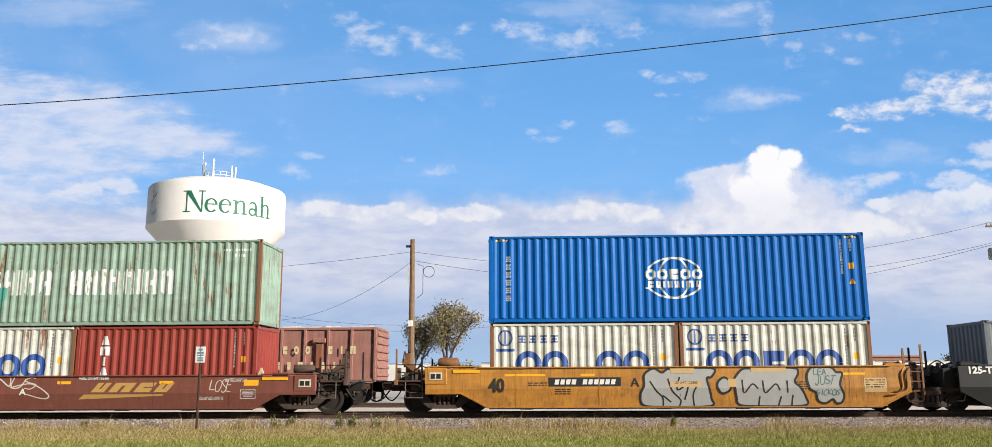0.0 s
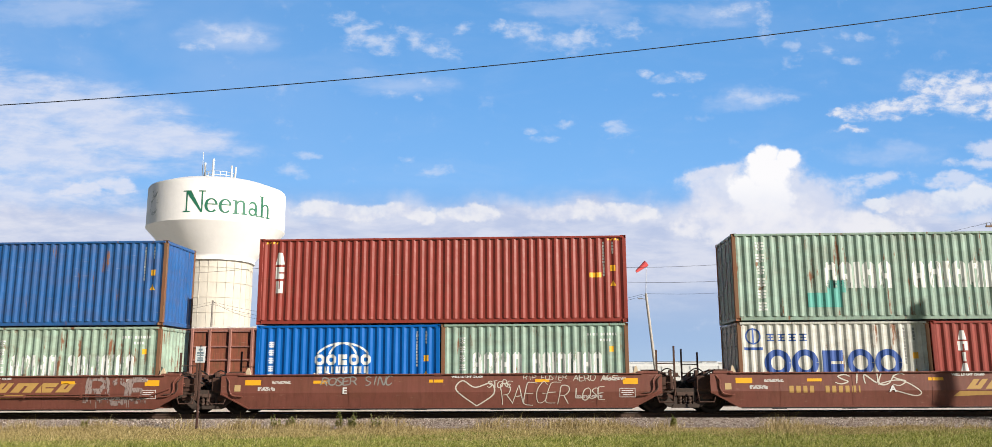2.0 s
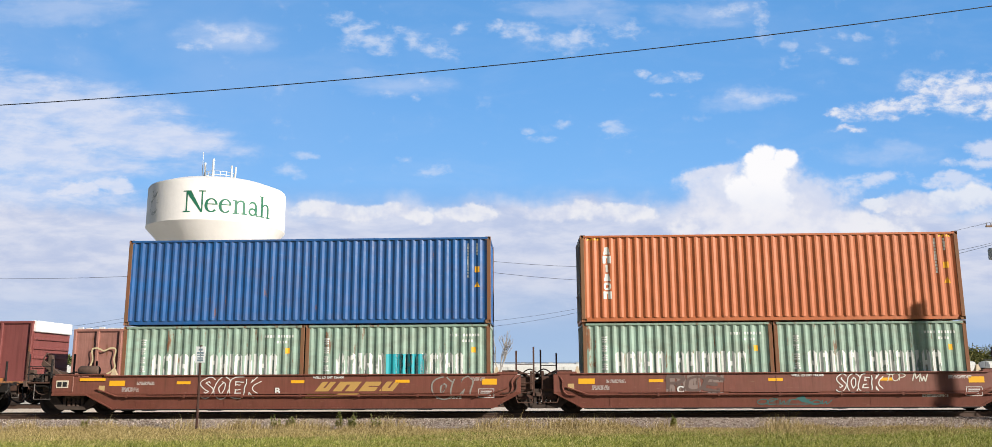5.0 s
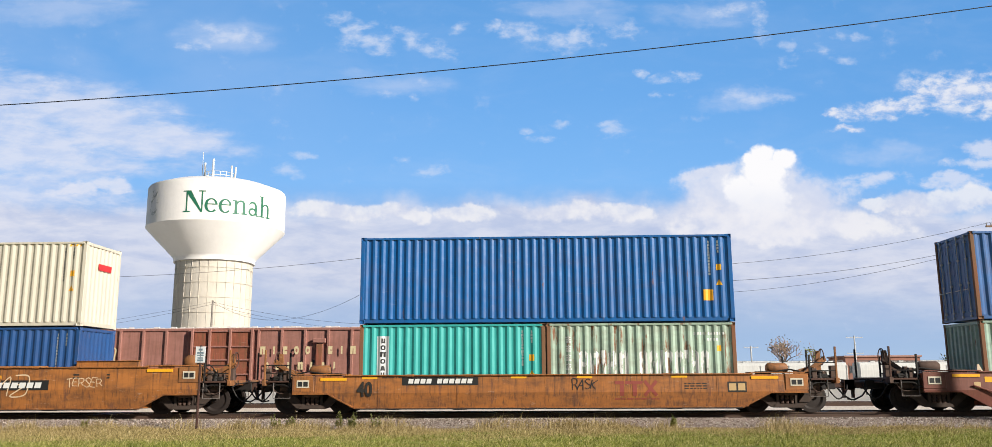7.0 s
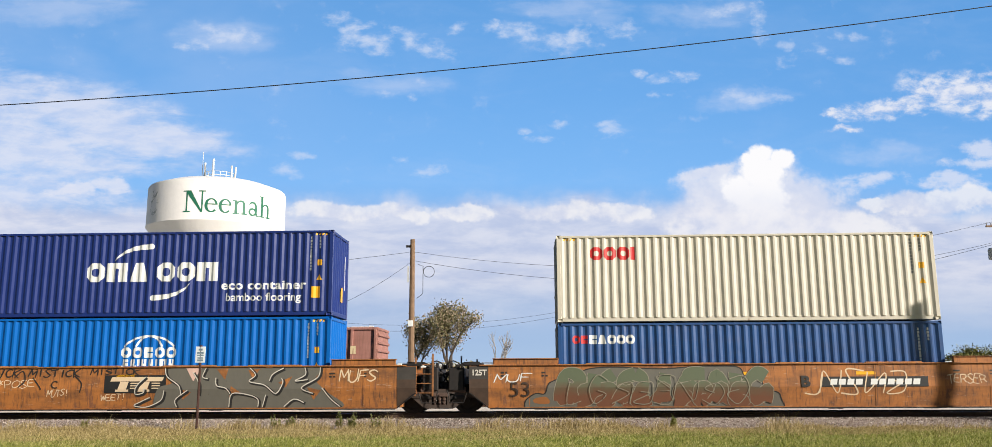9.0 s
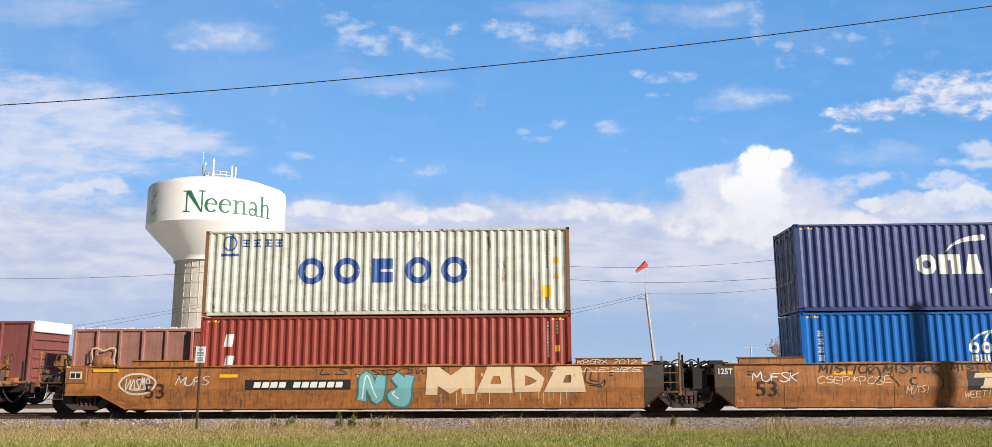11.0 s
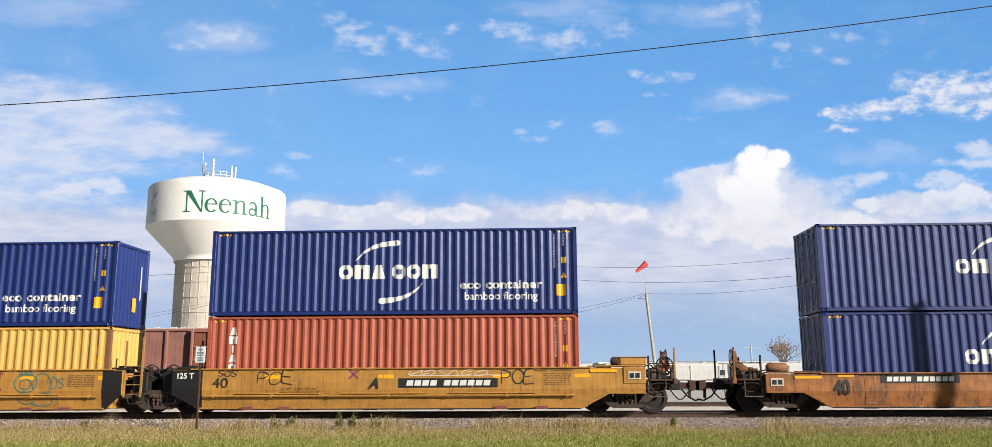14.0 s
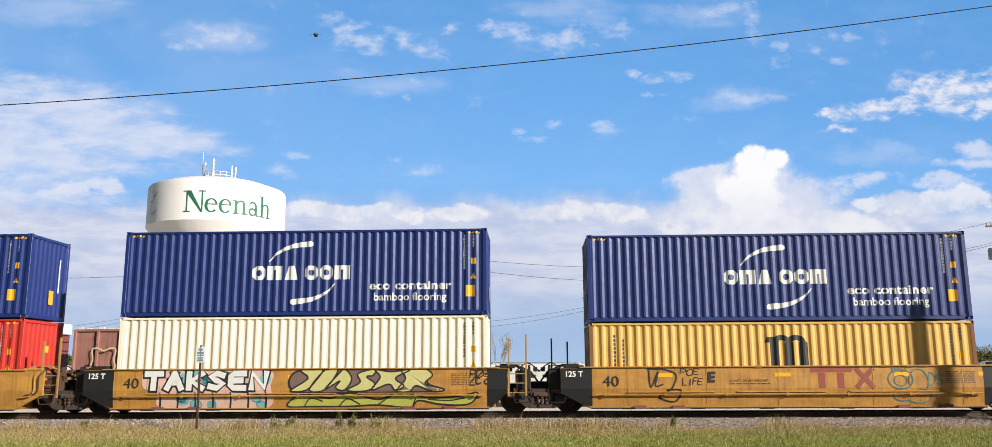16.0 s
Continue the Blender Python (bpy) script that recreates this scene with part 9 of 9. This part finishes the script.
for pts, m in (([(1.5, 1.47), (2.0, 1.47), (1.75, 1.05)], PINK_SPRAY), ([(2.5, 1.45), (2.9, 1.47), (2.8, 1.1)], ORANGE_RUST), ([(3.55, 1.4), (3.95, 1.45), (3.7, 1.15)], ORANGE_RUST), ([(4.55, 1.0), (5.0, 1.2), (4.8, 0.85)], ORANGE_RUST),
               ([(5.5, 0.85), (5.95, 0.75), (5.7, 0.45)], ORANGE_RUST), ([(3.0, 0.9), (3.3, 0.7), (2.95, 0.5)], ORANGE_RUST), ([(1.35, 0.8), (1.7, 0.7), (1.4, 0.45)], ORANGE_RUST)):
    sign_on(k[10], add_poly(bmesh.new(), pts), m, 0, 0, "mural_gap", lift=0.013)
for paths in ([[(3.60, 1.48), (3.84, 1.21), (3.64, 1.01), (4.15, 0.89), (4.52, 0.62), (4.74, 0.95), (4.70, 1.10)], [(4.30, 1.02), (4.41, 1.24), (4.76, 1.43)], [(5.44, 1.46), (5.47, 1.21), (5.14, 1.02), (5.55, 1.06)], [(5.95, 1.46), (5.88, 1.13), (5.36, 0.80), (5.73, 0.62)], [(4.78, 0.20), (5.11, 0.44), (5.44, 0.33)], [(2.54, 1.13), (2.58, 0.88), (2.87, 0.80), (3.02, 0.62)], [(2.98, 0.20), (3.09, 0.62), (3.64, 0.58), (3.93, 0.44), (3.93, 0.20)], [(6.02, 0.80), (6.31, 0.44), (6.61, 0.20)], [(4.19, 0.58), (4.08, 0.20)]],
              [[(0.85, 1.46), (0.93, 1.17), (1.33, 0.88), (1.40, 0.58)], [(0.23, 1.17), (-0.06, 0.88), (-0.10, 0.62), (0.16, 0.66), (0.19, 0.80)], [(0.38, 0.51), (0.05, 0.36), (-0.14, 0.25), (0.23, 0.20), (0.60, 0.33), (0.78, 0.47), (0.85, 0.73)], [(1.26, 0.20), (1.22, 0.44), (1.62, 0.73)], [(1.77, 1.32), (1.99, 0.95), (1.99, 0.58)], [(2.21, 1.46), (2.10, 1.17), (2.28, 1.10)]]):
    spray_lines(k[10], paths, BLACK_SPRAY, 0.085, 0.0145)
    spray_lines(k[10], [[(x - 0.045, z + 0.035) for x, z in p] for p in paths], PALE_SPRAY, 0.03, 0.0165)
bm = bmesh.new()
add_bar(bm, -1.19, 0.85, 0.68, 1.26)
sign_on(k[10], bm, decal("black_patch", (0.02, 0.02, 0.02), 0.1), 0, 0, "number_patch", "black emblem patch")
bm = bmesh.new()
add_bar(bm, -1.0, 0.72, 1.06, 1.2, 0.06)
for dx in (-0.72, -0.02):
    add_poly(bm, [(dx - 0.02, 0.8), (dx + 0.26, 0.8), (dx + 0.34, 1.05), (dx + 0.06, 1.05)])
    add_bar(bm, dx - 0.1, dx + 0.34, 0.73, 0.8)
for z in (0.84, 0.92, 1.0):
    add_bar(bm, -0.33, -0.06, z - 0.016, z + 0.016, 0.01)
    add_bar(bm, 0.38, 0.66, z - 0.016, z + 0.016, 0.01)
sign_on(k[10], bm, CREAM_SPRAY, 0, 0, "faded_emblem", lift=0.009)
for word, x0, x1, z0, z1, m, w, sd in (("MISTICK", -5.73, -4.03, 1.2, 1.47, BLACK_SPRAY, 0.045, 74), ("MISTICK", -3.72, -2.0, 1.2, 1.47, BLACK_SPRAY, 0.045, 75), ("MISTICK", -1.66, -0.02, 1.28, 1.47, BLACK_SPRAY, 0.04, 76), ("CSEP*POSE", -5.83, -3.5, 0.88, 1.13, CREAM_SPRAY, 0.03, 77),
                                       ("MUFSK", -7.85, -6.4, 0.98, 1.26, WHITE_SPRAY, 0.035, 78), ("MUTS!", -3.08, -2.35, 0.58, 0.83, CREAM_SPRAY, 0.025, 79), ("WEET!", -1.3, -0.45, 0.46, 0.66, CREAM_SPRAY, 0.028, 80), ("MUFS", 6.54, 7.76, 1.02, 1.42, CREAM_SPRAY, 0.04, 81)):
    hand_letters(k[10], word, x0, x1, z0, z1, m, w, sd)
for path in ([(-4.2, 1.2), (-3.95, 1.4), (-3.85, 1.1), (-4.05, 0.9)], [(-3.6, 1.2), (-3.35, 0.9), (-3.3, 0.8)], [(-2.2, 1.25), (-1.95, 1.0), (-2.0, 0.7)]):
    spray_lines(k[10], [path], BLACK_SPRAY, 0.04, 0.01, "tag_graffiti")
block_text(k[10], "C", -2.85, 0.95, 0.24, BLACK_TEXT, 1.0)
hand_letters(k[9], "MUF", -8.2, -7.0, 0.98, 1.26, WHITE_SPRAY, 0.035, 82)
# cream block letters
c = k[11]
sign_on(c, add_poly(bmesh.new(), [(1.42, 0.6), (1.48, 1.47), (1.86, 1.47), (2.24, 1.2), (2.62, 1.47), (3.02, 1.47), (3.0, 0.62), (2.58, 0.6), (2.58, 0.82), (2.22, 0.62), (1.82, 0.88), (1.8, 0.58)]), CREAM_SPRAY, 0, 0, "block_graffiti", lift=0.012)
holed(c, [(3.05, 0.66), (4.22, 0.64), (4.16, 1.47), (3.42, 1.47)], [(3.5, 0.93), (3.86, 0.93), (3.8, 1.18), (3.6, 1.18)], CREAM_SPRAY, 0, 0)
holed(c, [(4.28, 0.66), (5.1, 0.68), (5.24, 1.1), (4.86, 1.46), (4.28, 1.47)], [(4.62, 0.86), (4.85, 0.92), (5.0, 1.02), (4.82, 1.12), (4.62, 1.2)], CREAM_SPRAY, 0, 0)
holed(c, [(5.2, 0.66), (6.55, 0.66), (6.4, 1.47), (5.62, 1.47)], [(5.82, 0.96), (6.08, 0.96), (6.1, 1.2), (5.92, 1.2)], CREAM_SPRAY, 0, 0)
spray_lines(c, [[(6.6, 1.4), (6.55, 1.0), (7.0, 0.9), (7.15, 1.05), (7.1, 0.85), (6.65, 0.88)], [(6.75, 1.3), (6.7, 1.05), (6.95, 1.0)]], BLACK_SPRAY, 0.03, 0.009, "tag_graffiti")
hand_letters(c, "KRGRX 2012", 6.3, 8.2, 1.54, 1.68, PALE_SPRAY, 0.025, 31)
rnd = random.Random(4)
bm = bmesh.new()
for i in range(14):
    px = rnd.uniform(1.6, 6.3)
    add_bar(bm, px, px + 0.02, rnd.uniform(0.25, 0.5), 0.66)
sign_on(c, bm, CREAM_SPRAY, 0, 0, "paint_run")
bubble_graffiti(c, -0.7, 0.95, 0.28, 1.35, 2, AQUA_SPRAY, TEAL_SPRAY, 81, WHITE_SPRAY, 0.06)
o = flow([(-8.6, 0.95), (-8.35, 1.25), (-7.8, 1.28), (-7.4, 1.05), (-7.6, 0.72), (-8.2, 0.66)], 6, True)
sign_on(c, add_stroke(bmesh.new(), o + o[:1], 0.06), PALE_SPRAY, 0, 0, "tag_graffiti")
scribble(c, -8.4, -7.6, 0.78, 1.18, PALE_SPRAY, 0.04, 82, 8)
hand_letters(c, "MUFS", -6.7, -5.6, 0.92, 1.2, PALE_SPRAY, 0.03, 83)
scribble(c, -2.0, 2.0, 1.25, 1.44, BLACK_SPRAY, 0.03, 84, 14)
scribble(c, 5.4, 8.4, 1.3, 1.45, PALE_SPRAY, 0.025, 85, 14)
number_patch(c, -4.45, -1.0, 0.93, 0.32)
# yellow set
for c in (k[13], k[14], k[15]):
    block_text(c, "40", -5.5, 0.98, 0.32, BLACK_TEXT, 1.15, 0, 0.0)
    block_text(c, "125 T", -6.68, 1.22, 0.17, W, 1.0, 0, 0.008)
    for x in (-3.8, -0.1, 3.6, 6.2):
        reflector(c, x, 1.18, 0.5, 0.12)
    for px in (-4.6, -3.4, 3.6, 4.9):
        part("tie_pad", box(px - 0.2, px + 0.2, -WIDE / 2 - OUT + 0.0, -WIDE / 2 - OUT + 0.05, 0.14, 0.24, 0.01), plain("pad_red", (0.2, 0.06, 0.05), 0.7), c)
    fine_print(c, 5.4, 1.25, 0.9, 7, decal("brown_stencil", (0.2, 0.1, 0.04), 0.1), 0.028)
for c in (k[13], k[14]):
    lx = -2.9 if c is k[13] else -1.15
    lz = 0.8 if c is k[13] else 1.0
    block_text(c, "LD LMT  133,300  PER UNIT", lx, lz, 0.07, BLACK_TEXT, 1.0)
    fine_print(c, lx, lz - 0.1, 1.3, 1, BLACK_TEXT, 0.025)
hand_letters(k[13], "POE", -4.3, -3.1, 0.98, 1.38, BLACK_SPRAY, 0.035, 90)
hand_letters(k[13], "POE", 3.6, 4.7, 0.95, 1.4, BLACK_SPRAY, 0.035, 91)
scribble(k[13], 0.6, 3.6, 1.2, 1.38, PALE_SPRAY, 0.03, 92, 12)
hand_letters(k[13], "SOS", -5.6, -4.95, 1.2, 1.38, BLACK_SPRAY, 0.03, 93)
number_patch(k[13], 0.3, 3.5, 0.97, 0.3)
block_text(k[13], "A", -0.5, 0.95, 0.3, BLACK_TEXT, 1.0, 0.3, 0.02)
block_text(k[13], "REEFER CLEARANCE", 5.3, 1.36, 0.08, BLACK_TEXT, 1.15)
bm = bmesh.new()
add_stroke(bm, [(-0.16, -0.14), (0.16, 0.14)], 0.06)
add_stroke(bm, [(-0.16, 0.14), (0.16, -0.14)], 0.06)
sign_on(k[13], bm, decal("purple_cross", (0.3, 0.06, 0.14), 0.1), -1.55 + 0.4, 1.25, "cross_mark")
spray_lines(k[14], [[(-4.3, 1.36), (-4.25, 0.8), (-4.0, 1.3), (-4.1, 0.85), (-3.85, 0.9)], [(-3.9, 1.38), (-3.45, 1.2), (-3.6, 0.75), (-4.0, 0.5), (-3.5, 0.35), (-3.3, 0.7), (-3.75, 0.72)], [(-4.35, 1.38), (-3.9, 1.36)]], BLACK_SPRAY, 0.05, 0.009, "tag_graffiti")
hand_letters(k[14], "POE", -3.3, -2.7, 1.18, 1.38, BLACK_SPRAY, 0.035, 94)
hand_letters(k[14], "LIFE", -3.25, -2.6, 0.85, 1.1, BLACK_SPRAY, 0.035, 95)
block_text(k[14], "E", -2.35, 1.1, 0.3, BLACK_TEXT, 1.1, 0.1, 0.02)
stem_emblem(k[14], 1.95, 1.07, 0.62, FADED_RED)
spray_lines(k[14], [arc(3.55, 1.02, 0.38, 0.3, 0, 360, 14), arc(3.55, 0.98, 0.2, 0.16, 0, 360, 12), arc(4.1, 0.95, 0.3, 0.38, -60, 200, 14), arc(3.6, 0.55, 0.3, 0.2, 90, 330, 12), arc(4.1, 0.5, 0.38, 0.22, -150, 90, 12)], TEAL_SPRAY, 0.032, 0.009, "tag_graffiti")
hand_letters(k[14], "DS", 4.4, 4.85, 0.85, 1.2, TEAL_SPRAY, 0.03, 96)
hand_letters(k[14], "BAD", 3.3, 3.75, 1.25, 1.38, TEAL_SPRAY, 0.025, 97)
throw_up(k[15], [(-5.1, 0.85), (-5.1, 1.36), (-4.4, 1.4), (-2.5, 1.4), (-0.95, 1.38), (-0.9, 0.9), (-0.95, 0.22), (-2.5, 0.2), (-4.5, 0.2), (-4.65, 0.7)], [], PINK_SPRAY, None, lift=0.007)
rnd = random.Random(15)
for i in range(17):
    x, z, r = rnd.uniform(-4.4, -1.1), rnd.choice((0.3, 0.38, 0.5, 1.1, 1.25, 1.32)), rnd.uniform(0.1, 0.2)
    blob = [(x + r * rnd.uniform(0.8, 1.2) * math.cos(a), z + r * rnd.uniform(0.8, 1.2) * math.sin(a)) for a in (j * 0.9 for j in range(7))]
    throw_up(k[15], blob, [], AQUA_SPRAY, TEAL_SPRAY if i % 3 == 0 else None, 0.02, lift=0.0085)
slab_letters(k[15], "TAKSEN", -5.1, -0.95, 0.74, 1.4, WHITE_SPRAY, BLACK_SPRAY, 0.19, 0.06, 0.011)
for i in range(7):
    x = -4.55 + i * 0.58
    spray_lines(k[15], [[(x, 0.2), (x + 0.02, 0.45), (x, 0.7)]], BLACK_SPRAY, 0.06, 0.01)
# lime wild letters: a band along the foot, tall pale letters with dark gaps over it
throw_up(k[15], [(-0.3, 1.1), (0.1, 1.4), (1.5, 1.42), (3.5, 1.42), (4.1, 1.35), (4.2, 0.95), (4.6, 0.8), (4.4, 0.7), (3.4, 0.68), (1.0, 0.66), (-0.1, 0.72)], [], decal("spray_mauve", (0.2, 0.13, 0.11), 0.05), BLACK_SPRAY, 0.06, lift=0.008)
throw_up(k[15], [(-0.35, 0.25), (0.1, 0.62), (1.0, 0.5), (1.7, 0.66), (2.6, 0.45), (3.3, 0.7), (4.2, 0.5), (5.2, 0.55), (5.8, 0.66), (5.5, 0.3), (4.6, 0.3), (3.9, 0.42), (3.6, 0.2), (2.6, 0.28), (1.6, 0.24), (0.6, 0.24)],
         [[(0.2, 0.25), (0.4, 0.5), (0.8, 0.4)], [(1.3, 0.22), (1.6, 0.48), (2.0, 0.3)], [(2.6, 0.3), (3.0, 0.55), (3.4, 0.62)], [(3.7, 0.22), (3.8, 0.5)], [(4.2, 0.45), (4.9, 0.42), (5.4, 0.5)]], LIME_SPRAY, BLACK_SPRAY, 0.05, 0.04, 0.010)
for letters, m, up in (((
        [(-0.1, 0.78), (0.3, 1.12), (0.12, 1.36), (0.62, 1.38), (0.5, 1.08), (0.25, 0.78)], [(0.5, 0.8), (0.85, 1.36), (1.15, 1.36), (0.85, 0.8)], [(1.0, 0.8), (1.28, 1.2), (1.45, 1.38), (1.62, 1.1), (1.45, 0.78), (1.25, 0.86), (1.35, 1.05)],
        [(1.75, 0.78), (2.05, 1.0), (2.0, 1.25), (2.4, 1.38), (2.35, 1.2), (2.2, 1.16), (2.4, 0.95), (2.2, 0.76)], [(2.55, 0.78), (2.75, 1.15), (2.62, 1.36), (3.0, 1.3), (3.45, 1.36), (3.1, 1.12), (3.3, 0.9), (3.1, 0.78), (2.95, 0.95)],
        [(3.4, 0.76), (3.6, 1.1), (3.5, 1.38), (4.0, 1.4), (4.22, 1.2), (4.05, 0.96), (4.5, 0.8), (4.25, 0.74), (3.85, 0.9), (3.7, 0.74)]), decal("spray_pale_lime", (0.62, 0.58, 0.24), 0.05), 0.012),):
    for i, shape in enumerate(letters):
        mx = sum(q[0] for q in shape) / len(shape)
        wide = [(mx + 1.4 * (q[0] - mx), 1.05 + 1.12 * (q[1] - 1.05)) for q in shape]
        throw_up(k[15], wide, [], m, BLACK_SPRAY, 0.05, lift=up + 0.0004 * i)
hand_letters(k[15], "POE", 5.55, 6.2, 1.15, 1.38, BLACK_SPRAY, 0.04, 21)
scribble(k[15], 5.5, 6.2, 0.9, 1.38, BLACK_SPRAY, 0.045, 99, 5)


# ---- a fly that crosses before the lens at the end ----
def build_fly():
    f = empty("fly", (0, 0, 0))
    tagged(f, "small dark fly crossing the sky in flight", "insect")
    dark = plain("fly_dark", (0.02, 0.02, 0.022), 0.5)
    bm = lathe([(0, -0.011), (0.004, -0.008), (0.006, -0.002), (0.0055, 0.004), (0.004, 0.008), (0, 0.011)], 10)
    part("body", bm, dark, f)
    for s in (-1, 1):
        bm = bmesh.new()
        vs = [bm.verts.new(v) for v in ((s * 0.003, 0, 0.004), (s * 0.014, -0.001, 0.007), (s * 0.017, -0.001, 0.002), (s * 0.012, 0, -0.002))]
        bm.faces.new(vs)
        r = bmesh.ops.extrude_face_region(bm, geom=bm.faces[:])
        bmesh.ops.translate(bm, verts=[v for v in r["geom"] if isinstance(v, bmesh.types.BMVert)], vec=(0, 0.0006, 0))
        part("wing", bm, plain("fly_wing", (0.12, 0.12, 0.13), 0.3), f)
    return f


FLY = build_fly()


def motions():
    for ob in TRAIN:
        x, y, z = ob.location
        walk(ob, [(t, pose(x + s, y, z)) for t, s in ROLLED])
    # clouds drift slowly
    walk(CLOUDS, [(t, STAND @ Matrix.Translation((-0.0135 * UNIT * t + 0.1 * UNIT, 0, -FAR))) for t in (0.0, 8.0, 16.0)])
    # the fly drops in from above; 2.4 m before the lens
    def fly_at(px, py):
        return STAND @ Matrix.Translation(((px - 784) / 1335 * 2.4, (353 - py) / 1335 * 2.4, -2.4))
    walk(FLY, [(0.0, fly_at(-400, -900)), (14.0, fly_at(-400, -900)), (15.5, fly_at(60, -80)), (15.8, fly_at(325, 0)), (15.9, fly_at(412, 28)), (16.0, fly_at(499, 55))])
    times = [f / FPS for f in range(0, 16 * FPS + 1)]
    run = np.interp(times, [r[0] for r in ROLLED], [r[1] for r in ROLLED])
    for w in WHEELS:
        x, y, z = w.location
        walk(w, [(t, pose(x, y, z, 0, math.degrees(s / 0.455) % 360, 0)) for t, s in zip(times, run)])


motions()
